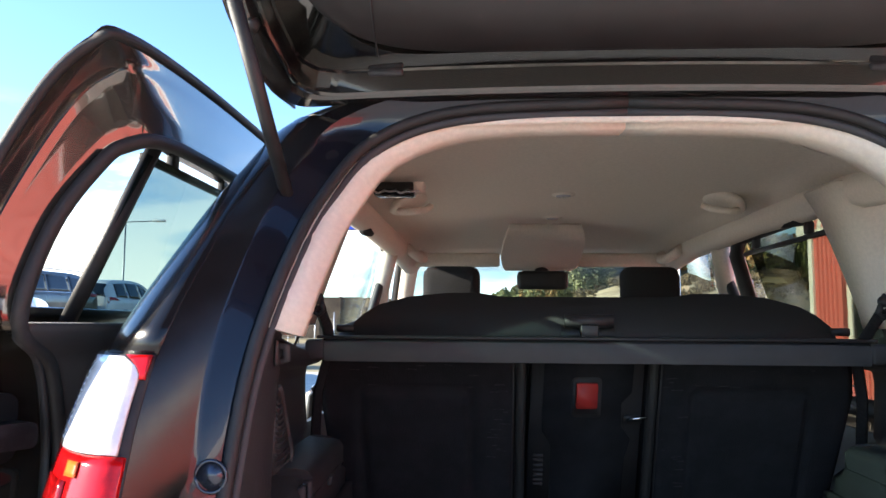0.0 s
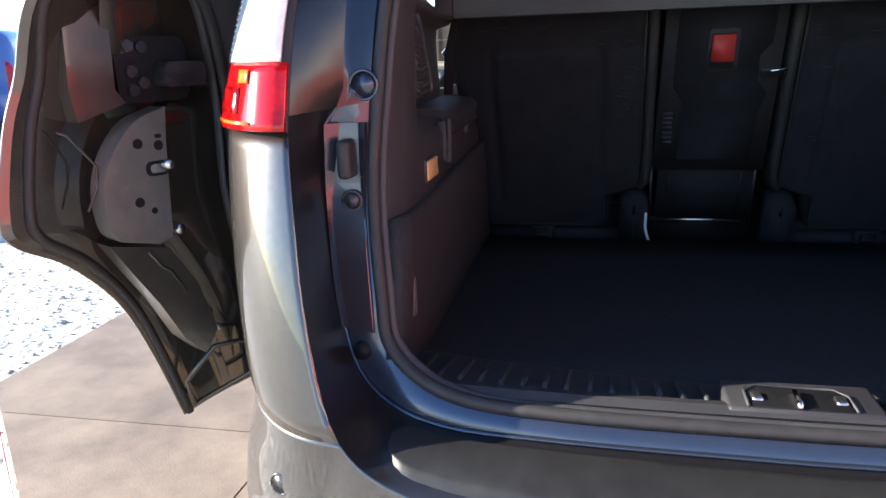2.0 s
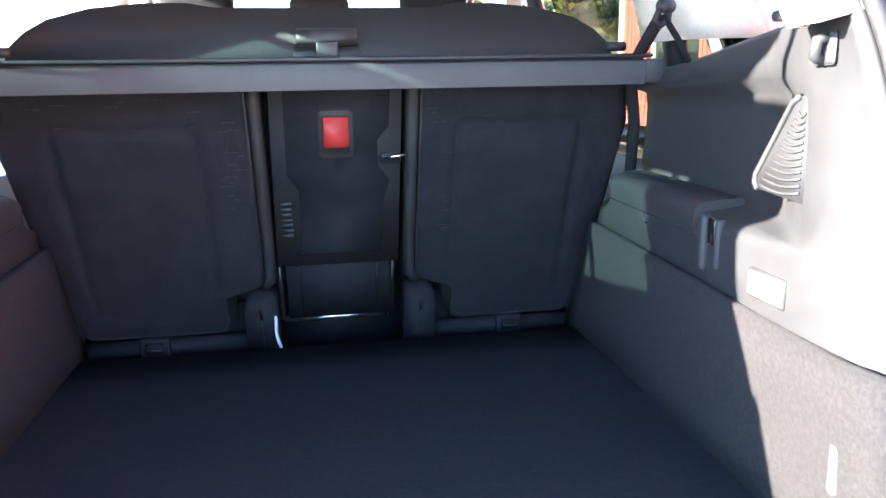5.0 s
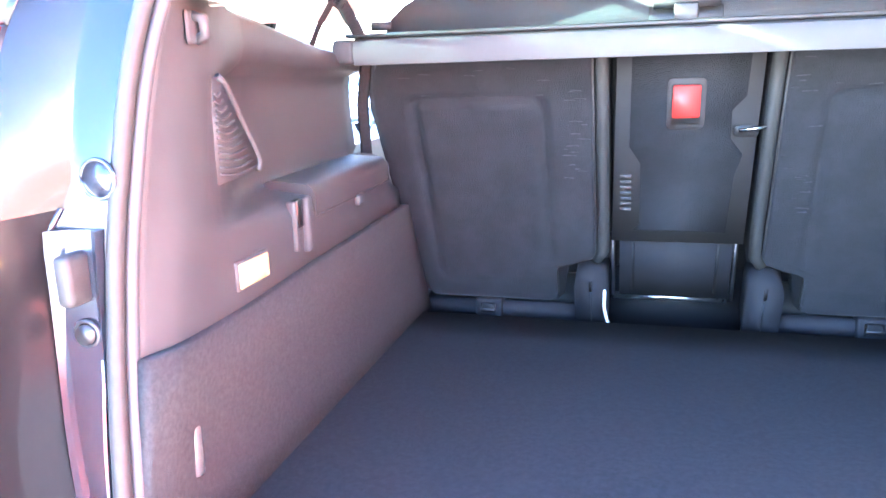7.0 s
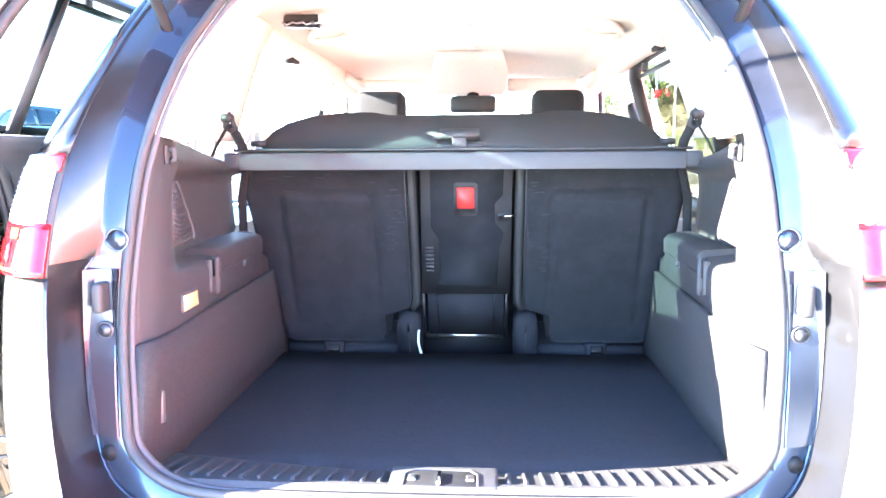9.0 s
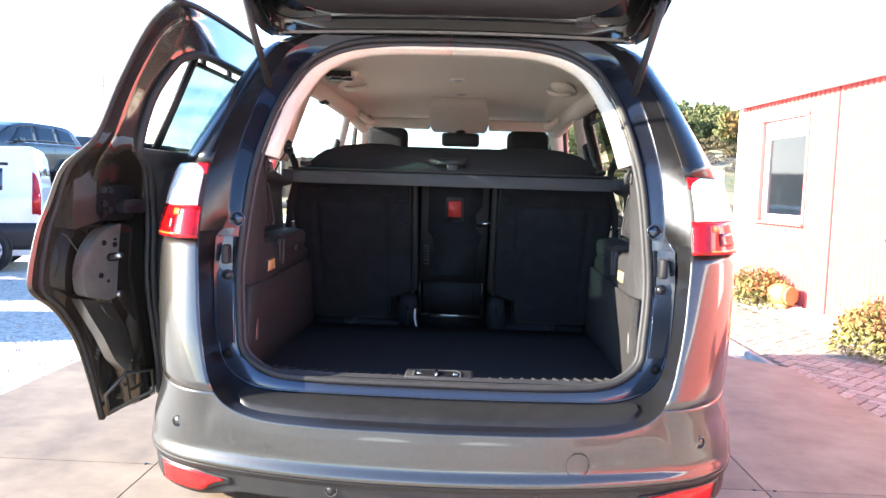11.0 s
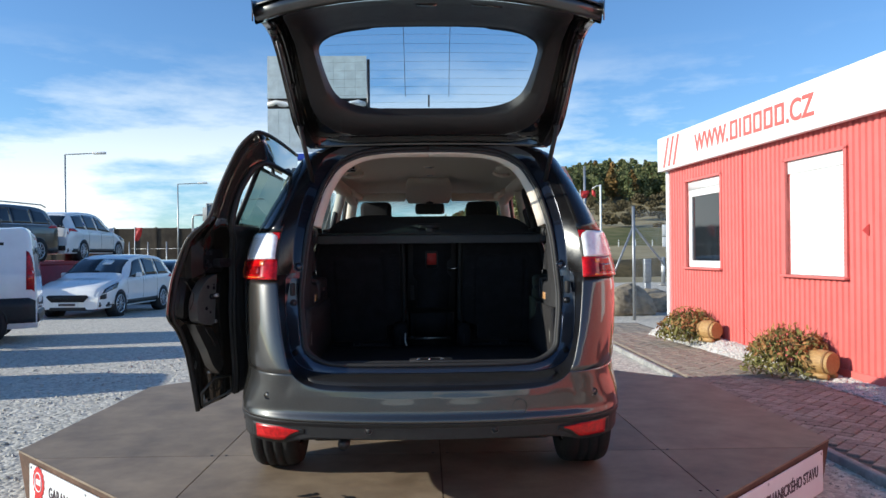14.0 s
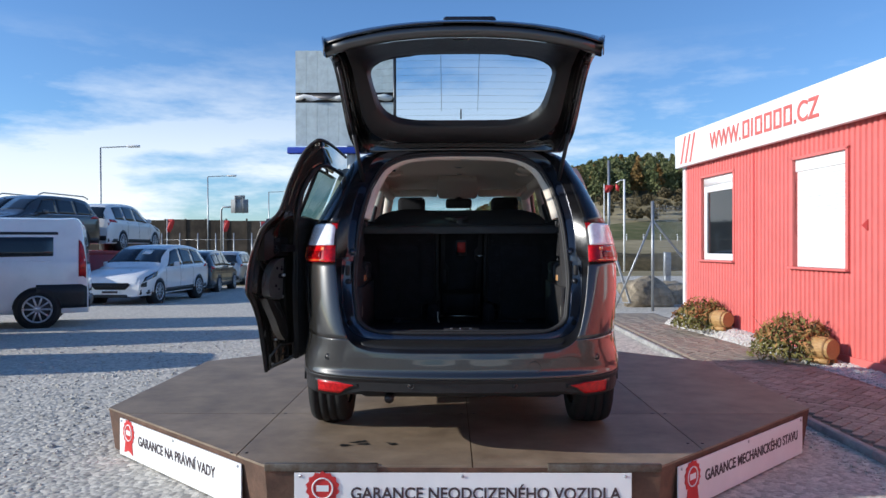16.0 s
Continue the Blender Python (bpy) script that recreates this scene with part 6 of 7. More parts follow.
    for a in (0.40, 0.50, 0.60):
        q = p0 + e1 * a + e2 * 1.02 + nn * 0.02
        part("gusset_screw", rod(q - nn * 0.01, q + nn * 0.006, 0.007, n=10), M_METAL, foot)
    part("inner_flange", tube([mid(u, 0.93, 0.0, -0.012) for u in K if u <= 8.8], 0.010, 8, flat=0.6), M_TRIM, d)
    part("lower_screw", rod(lay @ Vector((.28, -0.01, .804)), lay @ Vector((.28, 0.012, .804)), 0.009, n=10), M_METAL, d)


build_sliding_door()


# ---- yard: paving, kerb, planting ----
M_PEBBLE = mat("white_pebbles", (0.45, 0.43, 0.40), rough=0.9, color2=(0.72, 0.70, 0.66), vary=0.2, scale=60, bump=0.8, bscale=60, spec=0.2)
M_BUSHG = mat("shrub_green", (0.12, 0.12, 0.04), rough=0.8, color2=(0.29, 0.25, 0.09), vary=0.3, scale=30, spec=0.2)
M_BUSHO = mat("shrub_orange", (0.30, 0.13, 0.05), rough=0.8, color2=(0.42, 0.25, 0.10), vary=0.3, scale=30, spec=0.2)
M_WORNSTEEL = mat("worn_steel", (0.16, 0.145, 0.125), rough=0.5, metal=0.6, color2=(0.09, 0.06, 0.04), vary=0.4, scale=18, mix=(0.35, 0.7))
M_LOG = mat("varnished_barrel_wood", (0.36, 0.20, 0.075), rough=0.55, color2=(0.50, 0.31, 0.12), vary=0.3, scale=12, bump=0.3, bscale=60, stretch=(6, 1, 6))
M_HOOP = mat("barrel_hoop", (0.30, 0.17, 0.07), rough=0.5, vary=0.2)


def build_paving():
    pv = thing("paved_path", pose(3.4, 3.0, G), "reddish grey herringbone block paving in the cabin's shade", "paving", kind="structure")
    part("paving_bed", boxed(-0.70, 0.62, -9.0, 8.2, -0.02, 0.012), M_SAND, pv, smooth=False)
    w, l, gap = 0.098, 0.198, 0.004
    protos = {}
    for turn in (0, 1):
        bm = boxed(-l / 2 + gap, l / 2 - gap, -w / 2 + gap, w / 2 - gap, 0, 0.036, 0.005, 1, Matrix.Rotation(math.pi / 4 + turn * math.pi / 2, 4, "Z"))
        me = bpy.data.meshes.new("paver")
        bmesh.ops.recalc_face_normals(bm, faces=bm.faces)
        bm.to_mesh(me)
        bm.free()
        me.materials.append(M_PAVER)
        protos[turn] = me
    near, rest = 0, bmesh.new()
    c, s = math.cos(math.pi / 4), math.sin(math.pi / 4)
    spots = []
    for i in range(-110, 111):
        for j in range(-110, 111):
            k = (i - j) % 4
            if k == 0:
                a, b, turn = (i + 1) * 0.1, (j + 0.5) * 0.1, 0
            elif k == 2:
                continue
            elif k == 3:
                a, b, turn = (i + 0.5) * 0.1, (j + 1) * 0.1, 1
            else:
                continue
            x, y = a * c - b * s, a * s + b * c
            if -0.66 < x < 0.58 and -8.6 < y < 7.9:
                spots.append((x, y, turn))
    for x, y, turn in spots:
        dz = rng.uniform(-0.003, 0.003)
        if -2.4 < y < 1.6 and near < 300:
            near += 1
            ob = new("paver", protos[turn])
            ob.parent = pv
            ob.location = (x, y, dz - 0.004)
        else:
            vs = box(rest, -l / 2 + gap, l / 2 - gap, -w / 2 + gap, w / 2 - gap, 0.0, 0.032 + dz)
            bmesh.ops.transform(rest, matrix=Matrix.Translation((x, y, 0)) @ Matrix.Rotation(math.pi / 4 + turn * math.pi / 2, 4, "Z"), verts=vs)
    ob = part("paver_field", rest, M_PAVER, pv, smooth=False)
    ob["kind"] = "stuff"
    kb = thing("kerb", pose(2.66, 3.0, G), "low grey concrete kerb edging", "kerb", kind="structure")
    for k in range(17):
        part("kerb_stone", boxed(-0.03, 0.03, -9.0 + k, -8.008 + k, -0.05, 0.055, 0.006, 1), M_CONCRETE, kb)
    bed = [[Vector((BC.x + (9.05 - y) * 0.0826 + dx, y, G + bed_height(y) * t)) for dx, t in ((0.02, 1.0), (-0.12, 1.0), (-0.26, 0.85), (-0.36, 0.4), (-0.42, 0.0))] for y in [-6 + 0.5 * k for k in range(31)]]
    tagged(part("planting_bed", loft(bed), M_PEBBLE, None), "raised pebble bed along the cabin wall", "bed", kind="structure")
    base = bmesh.new()
    bmesh.ops.create_icosphere(base, subdivisions=1, radius=1)
    ball, tri = [v.co.copy() for v in base.verts], [[v.index for v in f.verts] for f in base.faces]
    base.free()
    verts, faces = [], []
    for k in range(3000):
        y = rng.uniform(0, 9)
        dx = rng.uniform(0.02, 0.38)
        x = BC.x + (9.05 - y) * 0.0826 - dx
        r, n = rng.uniform(0.010, 0.026), len(verts)
        z = G + bed_height(y) * max(0.1, 1 - (dx / 0.42) ** 3) + r * 0.25
        verts += [(x + v.x * r * 1.3, y + v.y * r, z + v.z * r * 0.7) for v in ball]
        faces += [[i + n for i in f] for f in tri]
    me = bpy.data.meshes.new("pebble_strip")
    me.from_pydata(verts, [], faces)
    me.materials.append(M_PEBBLE)
    tagged(new("pebble_strip", me), "white pebbles along the cabin wall", "pebbles", kind="stuff")


def bed_height(y):
    return 0.05 + 0.11 * ease((y - 4.0) / 4.0)


def stones(name, n, area, r0, r1, m, seed, label):
    """Loose stones of the yard, one object."""
    r = random.Random(seed)
    base = bmesh.new()
    bmesh.ops.create_icosphere(base, subdivisions=1, radius=1)
    vs0 = [v.co.copy() for v in base.verts]
    fs0 = [[v.index for v in f.verts] for f in base.faces]
    base.free()
    verts, faces = [], []
    for _ in range(n):
        x, y = area(r)
        s = r.uniform(r0, r1) * (1.8 if r.random() < 0.06 else 1)
        a = r.uniform(0, 6.28)
        k = len(verts)
        sx, sy, sz = s * r.uniform(0.8, 1.4), s * r.uniform(0.7, 1.1), s * r.uniform(0.5, 0.8)
        z = relief(x, y) + sz * 0.25
        for v in vs0:
            j = 1 + r.uniform(-0.18, 0.18)
            verts.append((x + (v.x * sx * math.cos(a) - v.y * sy * math.sin(a)) * j, y + (v.x * sx * math.sin(a) + v.y * sy * math.cos(a)) * j, z + v.z * sz * j))
        faces += [[i + k for i in f] for f in fs0]
    me = bpy.data.meshes.new(name)
    me.from_pydata(verts, [], faces)
    me.materials.append(m)
    return tagged(new(name, me), label, "gravel", kind="stuff")


def shrub(m, r, h, seed, label):
    t = thing("shrub", m, label, "shrub", "shrubs by the cabin")
    rr = random.Random(seed)
    for kind, mm, n in (("foliage", M_BUSHG, 1700), ("autumn_foliage", M_BUSHO, 520)):
        verts, faces = [], []
        for _ in range(n):
            a, q = rr.uniform(0, 6.28), rr.random() ** 0.5
            lift = rr.random()
            top = kind == "autumn_foliage"
            z = h * (0.55 + 0.5 * lift if top else 0.06 + 0.85 * lift) * (1 - 0.45 * q * q)
            x, y = r * q * math.cos(a) * (1.15 - 0.3 * lift), r * q * math.sin(a) * (1.15 - 0.3 * lift)
            s = rr.uniform(0.012, 0.03)
            d = Vector((rr.gauss(0, 1), rr.gauss(0, 1), rr.gauss(0.4, 1))).normalized()
            e = d.cross(Vector((rr.gauss(0, 1), rr.gauss(0, 1), rr.gauss(0, 1)))).normalized()
            c, k = Vector((x, y, z)), len(verts)
            verts += [c - d * s * 1.6, c + e * s * 0.6, c + d * s * 1.6, c - e * s * 0.6]
            faces.append((k, k + 1, k + 2, k + 3))
        me = bpy.data.meshes.new(kind)
        me.from_pydata([tuple(v) for v in verts], [], faces)
        me.materials.append(mm)
        ob = new(kind, me)
        ob.parent = t
    bm = bmesh.new()
    for k in range(26):
        a, q = rr.uniform(0, 6.28), rr.random()
        cyl(bm, (0.06 * math.cos(a), 0.06 * math.sin(a), 0), (r * q * math.cos(a), r * q * math.sin(a), h * rr.uniform(0.6, 1.05)), 0.005, 0.002, 5)
    part("twigs", bm, M_BARK, t)
    return t


def barrel(m, group="wooden barrels"):
    t = thing("barrel_planter", m, "varnished wooden half-barrel lying on its side", "barrel", group)
    prof = [(-0.19, 0.0), (-0.19, 0.145), (-0.10, 0.17), (0, 0.178), (0.10, 0.17), (0.19, 0.145), (0.19, 0.12), (0.16, 0.12), (0.16, 0.0)]
    rings = [[Vector((r * math.cos(a), y, 0.215 + r * math.sin(a))) for y, r in prof] for a in [2 * math.pi * k / 28 for k in range(29)]]
    t.scale = (0.74, 0.74, 0.74)
    part("barrel_body", loft(rings), M_LOG, t, angle=35)
    for y in (-0.13, 0.12):
        part("hoop", loft([[Vector((r * math.cos(a), y + d, 0.215 + r * math.sin(a))) for d, r in ((-0.014, 0.158), (-0.014, 0.170), (0.014, 0.172), (0.014, 0.158))] for a in [2 * math.pi * k / 28 for k in range(29)]]), M_HOOP, t)
    for x in (-0.085, 0.085):
        part("cradle_log", rod((x, -0.17, 0.035), (x, 0.15, 0.035), 0.042, n=14), M_LOG, t, "short round log under the barrel")
    return t


build_paving()
stones("yard_stones", 4200, lambda r: (-2.4 - abs(r.gauss(0, 2.6)), r.uniform(-1.5, 9.0)), 0.005, 0.016, M_GRAVEL, 3, "loose crushed stones on the yard")
stones("edge_stones", 1200, lambda r: (r.uniform(2.36, 2.64), r.uniform(-1.5, 5.0)), 0.005, 0.014, M_GRAVEL, 4, "loose crushed stones beside the platform")
stones("front_stones", 1600, lambda r: (r.uniform(-2.6, 2.6), r.uniform(-1.9, -0.3)), 0.005, 0.016, M_GRAVEL, 5, "loose crushed stones before the platform")
shrub(pose(3.80, 7.62, G + 0.10), 0.46, 0.48, 11, "low green and orange shrub beside a barrel")
shrub(pose(3.94, 4.96, G + 0.05), 0.45, 0.54, 12, "green shrub with orange tips by the cabin wall")
barrel(pose(3.90, 7.16, G + 0.13, 0, 0, 25))
barrel(pose(4.08, 4.56, G + 0.06, 0, 0, 25))


# ---- banners on the platform ----
def banner(i, text, width, label, share):
    a, b = Vector((*PLAT[i], 0)), Vector((*PLAT[(i + 1) % 8], 0))
    u = (b - a).normalized()
    n = Vector((u.y, -u.x, 0))
    mid = (a + b) / 2
    L = (b - a).length
    up = Vector((0, 0, 1))
    M = Matrix(((u.x, -n.x, 0, mid.x + n.x * 0.008), (u.y, -n.y, 0, mid.y + n.y * 0.008), (0, 0, 1, 0), (0, 0, 0, 1)))
    t = thing("banner", M, label, "banner", "banners on the platform")
    h = 0.235
    part("sheet", boxed(-width / 2, width / 2, -0.004, 0.004, -0.035 - h, -0.035, 0.001, 1), M_WHITE, t, smooth=False)
    x0 = -width / 2 + 0.14
    part("seal_mark", prism([(x0 + (0.085 if k % 2 else 0.075) * math.cos(2 * math.pi * k / 28), -0.11 + (0.085 if k % 2 else 0.075) * math.sin(2 * math.pi * k / 28)) for k in range(28)], -0.008, -0.005), M_SIGNRED, t, "red round seal mark", smooth=False)
    part("seal_ribbon", prism([(x0 - 0.05, -0.17), (x0 + 0.05, -0.17), (x0 + 0.065, -0.245), (x0, -0.225), (x0 - 0.065, -0.245)], -0.0075, -0.005), M_SIGNRED, t, smooth=False)
    part("seal_ring", tube([(x0 + 0.05 * math.cos(a), -0.0085, -0.11 + 0.05 * math.sin(a)) for a in [2 * math.pi * k / 24 for k in range(25)]], 0.004, 5), M_WHITE, t)
    part("seal_bar", boxed(x0 - 0.03, x0 + 0.03, -0.0095, -0.008, -0.125, -0.095), M_WHITE, t, smooth=False)
    rot = Matrix(((1, 0, 0, 0), (0, 0, -1, 0), (0, 1, 0, 0), (0, 0, 0, 1)))
    letters(text, 0.082, 0.001, Matrix.Translation((x0 + 0.14, -0.0055, -0.163)) @ rot, M_SIGNDARK, t, width=width * share, label="dark printed words")
    for x in (-width / 2 + 0.03, 0, width / 2 - 0.03):
        part("screw", rod((x, -0.008, -0.05), (x, -0.003, -0.05), 0.008, n=8), M_METAL, t)


banner(7, "GARANCE NA PRÁVNÍ VADY", 1.50, "white printed banner about legal defects, red seal", 0.64)
banner(0, "GARANCE NEODCIZENÉHO VOZIDLA", 1.66, "white printed banner about stolen vehicles, red seal", 0.80)
banner(1, "GARANCE MECHANICKÉHO STAVU", 1.60, "white printed banner about mechanical condition, red seal", 0.77)
for x0, x1 in ((-0.98, -0.42), (0.42, 0.98)):
    part("edge_bracket", boxed(x0, x1, -0.125, -0.098, -0.03, 0.009, 0.004), M_WORNSTEEL, platform, "worn metal edge bracket").location = (0, -2.2, -G)
for x, y in ((-1.17, 1.02), (1.28, 1.02), (0.05, 1.02), (-1.17, 0.1), (1.28, 0.3), (-1.17, 2.4)):
    for dx in (-0.04, 0.04):
        part("board_screw", rod((x + dx, y - 2.2, -G), (x + dx, y - 2.2, -G + 0.003), 0.008, n=8), M_DARKMETAL, platform)
oil = thing("oil_stain", pose(-0.55, 0.28, 0.0), "dark oily stain on the platform boards", "stain")
rr = random.Random(5)
for k in range(9):
    bm = bmesh.new()
    cx, cy, r = rr.gauss(0, 0.07), rr.gauss(0, 0.03), rr.uniform(0.01, 0.035)
    bm.faces.new([bm.verts.new((cx + r * rr.uniform(0.7, 1.5) * math.cos(a), cy + r * rr.uniform(0.4, 0.9) * math.sin(a), 0.0015 + 0.0002 * k)) for a in [2 * math.pi * j / 12 for j in range(12)]])
    part("spot", bm, M_BLACK, oil, smooth=False)


# ---- parked vehicles ----
def paint(name, c, metal=0.0, rough=0.3):
    return mat(name, c, rough=rough, metal=metal, vary=0.03, scale=3, coat=1.0)


P_WHITE, P_BLUE, P_DARK = paint("white_car_paint", (0.78, 0.78, 0.77)), paint("blue_van_paint", (0.03, 0.075, 0.24)), paint("anthracite_paint", (0.05, 0.052, 0.056), 0.5)
P_SILVER, P_NAVY = paint("silver_paint", (0.42, 0.43, 0.44), 0.6), paint("dark_blue_paint", (0.035, 0.05, 0.085), 0.4)
M_HEADLAMP = mat("headlamp_glass", (0.14, 0.16, 0.19), rough=0.08, metal=0.5, vary=0.2, scale=10, coat=1)


def vehicle(name, m, label, category, body, prof, width, belt, wheelbase, van=False, group="parked cars", rails=False, sheet=False):
    """prof: (y, top z, half-width factor at the top) from nose (y=0) to tail; belt: window-line height."""
    t = thing(name, m, label, category, group)
    H = width / 2
    L = prof[-1][0]
    sm = spline([(y, z, w) for y, z, w in prof], 6)
    zmax = max(z for _, z, _ in prof)

    def top(y):
        for a, b in zip(sm, sm[1:]):
            if y <= b.x + 1e-6:
                f = max(0.0, min(1.0, (y - a.x) / max(1e-6, b.x - a.x)))
                return a.y + (b.y - a.y) * f, a.z + (b.z - a.z) * f
        return sm[-1].y, sm[-1].z

    def section(y):
        zt, w = top(y)
        zb = min(belt + 0.07 * (y / L), zt - 0.09)
        end = 1 - 0.16 * max(0, 1 - y / 0.55) ** 2 - 0.10 * max(0, 1 - (L - y) / 0.45) ** 2
        h = ease((zt - belt - 0.05) / 0.3)
        wt = 0.90 * (1 - h) + w * h
        zs = 0.66 if zb > 0.80 else 0.66 - (0.80 - zb) * 0.5
        pts = [(0.0, 0.26), (0.80, 0.23), (0.945, 0.28), (0.985, 0.45), (1.0, zs), (0.99, max(zs + 0.01, zb - 0.10)), (0.955, zb)]
        pts += [(0.955 + (wt - 0.955) * f + 0.012 * math.sin(math.pi * f), zb + (zt - 0.075 - zb) * f) for f in (0.33, 0.66, 1.0)]
        pts += [(wt * 0.94, zt - 0.028), (wt * 0.62, zt - 0.004), (0.0, zt)]
        return [Vector((H * end * x, y, z)) for x, z in pts]

    def at_shell(y, v, out=0.0):
        p = at(section(y), v)
        c = Vector((0, y, p.z - 0.25 if v < 9 else belt - 0.4))
        d = p - c
        return p + d.normalized() * out

    def pane(pname, y0, y1, v0, v1, mm, lab="", ny=8, nv=5, out=0.006, s=1, skew0=0.0, skew1=0.0, host=None):
        rings = []
        for i in range(ny + 1):
            ring = []
            for k in range(nv + 1):
                f = k / nv
                y = (y0 + skew0 * f) + ((y1 + skew1 * f) - (y0 + skew0 * f)) * i / ny
                p = at_shell(y, v0 + (v1 - v0) * f, out)
                ring.append(Vector((s * p.x, p.y, p.z)))
            rings.append(ring)
        return part(pname, thicken(loft(rings), 0.004), mm, host or t, lab)

    ys = [L * (0.5 - 0.5 * math.cos(math.pi * k / 56)) for k in range(57)]
    rings = []
    for y in ys:
        sec = section(y)
        half = [at(sec, k / 2) for k in range(2 * len(sec) - 1)]
        rings.append(half + [Vector((-p.x, p.y, p.z)) for p in half[-2:0:-1]])
    part("body", loft(rings, closed=True, cap=True), body, t, angle=42)
    # where the bonnet ends and where the roof begins and ends
    fine = [L * k / 200 for k in range(201)]
    y_scr = next(y for y in fine if top(y)[0] > belt + 0.14)
    y_roof = next(y for y in fine if top(y)[0] > zmax - 0.13)
    y_back = max(y for y in fine if top(y)[0] > zmax - 0.16)
    y_tail = max(y for y in fine if top(y)[0] > belt + 0.10)
    for s in (1, -1):
        pane("windscreen", y_scr + 0.03, y_roof, 9.75, 12.0, M_GLASSDARK, "dark windscreen", 8, 4, s=s)
        pane("rear_window", y_back + 0.03, y_tail, 9.75, 12.0, M_GLASSDARK, "", 6, 4, s=s)
        span = y_back - y_scr
        if van:
            pane("front_side_window", y_scr + 0.25, L * 0.385, 6.2, 8.3, M_GLASSDARK, "", 6, 4, s=s, skew0=0.35)
            for a, b in ((0.43, 0.645), (0.65, 0.885)):
                pane("side_window", L * a, L * b, 6.25, 7.75, M_GLASSDARK, "dark side window", 6, 4, s=s)
            pane("gutter_line", L * 0.40, L - 0.5, 7.95, 8.15, M_BLACK, "", 10, 1, s=s)
            pane("lower_cladding", L - 0.85, L - 0.02, 2.4, 4.25, M_BLACK, "black lower rear cladding", 8, 4, 0.012, s=s)
            pane("side_moulding", 1.35, L - 1.6, 3.9, 4.25, M_BLACK, "", 8, 2, 0.014, s=s)
            pane("tail_lamp", L - 0.16, L - 0.035, 4.5, 7.6, M_LAMPRED, "tall red tail lamp", 3, 8, 0.010, s=s)
        else:
            cuts = (0.02, 0.42, 0.70, 0.97)
            for k in range(3):
                a, b = y_scr + span * cuts[k] + (0.16 if k == 0 else 0.03), y_scr + span * cuts[k + 1] - 0.03
                pane("side_window", a, b, 6.18, 8.72, M_GLASSDARK, "", 7, 5, s=s, skew0=(0.55 if k == 0 else 0.03), skew1=(-0.10 if k == 2 else 0.03))
            pane("window_line", y_scr + 0.1, y_back + 0.05, 6.04, 6.14, M_CHROME, "", 14, 1, s=s)
            pane("tail_lamp", L - 0.62, L - 0.05, 5.05, 6.05, M_LAMPRED, "red tail lamp", 6, 4, 0.008, s=s, skew0=0.2)
            pane("lower_skirt", 0.05, L - 0.05, 2.0, 2.75, M_BLACK, "", 16, 2, 0.006, s=s)
            pane("fog_lamp", 0.05, 0.24, 3.2, 3.9, M_BLACK, "", 4, 3, 0.008, s=s)
        housing = pane("headlamp", 0.07, 0.74, 4.75, 5.95, M_GLOSSBLACK, "dark swept-back headlamp", 8, 4, 0.007, s=s, skew0=0.16, skew1=0.20)
        pane("lamp_lens", 0.13, 0.52, 5.0, 5.65, M_HEADLAMP, "clear inner lens", 6, 3, 0.011, s=s, skew0=0.14, skew1=0.12, host=housing)
        if rails:
            part("roof_rail", tube([(s * H * 0.7, y_roof + 0.1, zmax - 0.03), (s * H * 0.72, y_roof + 0.3, zmax + 0.045), (s * H * 0.72, y_back - 0.3, zmax + 0.045), (s * H * 0.7, y_back - 0.05, zmax - 0.02)], 0.02, 6), M_GALV, t)
        mir = part("wing_mirror", boxed(*sorted((s * (H + 0.03), s * (H + 0.2))), y_scr + 0.47, y_scr + 0.57, belt + 0.02, belt + 0.17, 0.045, 3), body, t)
        part("mirror_arm", boxed(*sorted((s * (H * 0.93), s * (H + 0.06))), y_scr + 0.49, y_scr + 0.55, belt + 0.03, belt + 0.07, 0.01), M_BLACK, mir)
        for k in (0.45, 0.64):
            p = at_shell(L * k, 5.3, 0.012)
            part("door_handle", boxed(*sorted((s * (p.x - 0.01), s * (p.x + 0.016))), L * k, L * k + 0.17, p.z - 0.015, p.z + 0.015, 0.008), body, t)
        for k in (0.29, 0.50, 0.70):
            part("door_seam", tube([Vector((s * p.x, p.y, p.z)) for p in [at_shell(L * k, v, 0.001) for v in (2.2, 3, 4, 5, 5.8)]], 0.005, 4), M_BLACK, t)
        part("crease", tube([Vector((s * p.x, p.y, p.z)) for p in [at_shell(0.9 + (L - 1.5) * k / 8, 5.45, -0.002) for k in range(9)]], 0.009, 6), body, t)
        r = 0.33
        for y in (0.92, 0.92 + wheelbase):
            part("wheel_well", rod((s * (H - 0.25), y, r), (s * (H + 0.004), y, r), r + 0.055, n=28), M_BLACK, t)
            part("arch_lip", tube([(s * (H + 0.002), y + (r + 0.06) * math.cos(a), r + (r + 0.06) * math.sin(a)) for a in [math.pi * (k / 18) for k in range(19)]], 0.014, 6), M_BLACK if van else body, t)
            wh = part("wheel", loft([[Vector((s * x, y + q * math.cos(a), r + q * math.sin(a))) for x, q in ((H - 0.2, r * 0.7), (H - 0.2, r), (H - 0.01, r), (H + 0.012, r * 0.93), (H + 0.008, r * 0.72), (H - 0.03, r * 0.69), (H - 0.03, 0.0))] for a in [2 * math.pi * k / 28 for k in range(29)]]), M_TYRE, t, "black tyre")
            bm = bmesh.new()
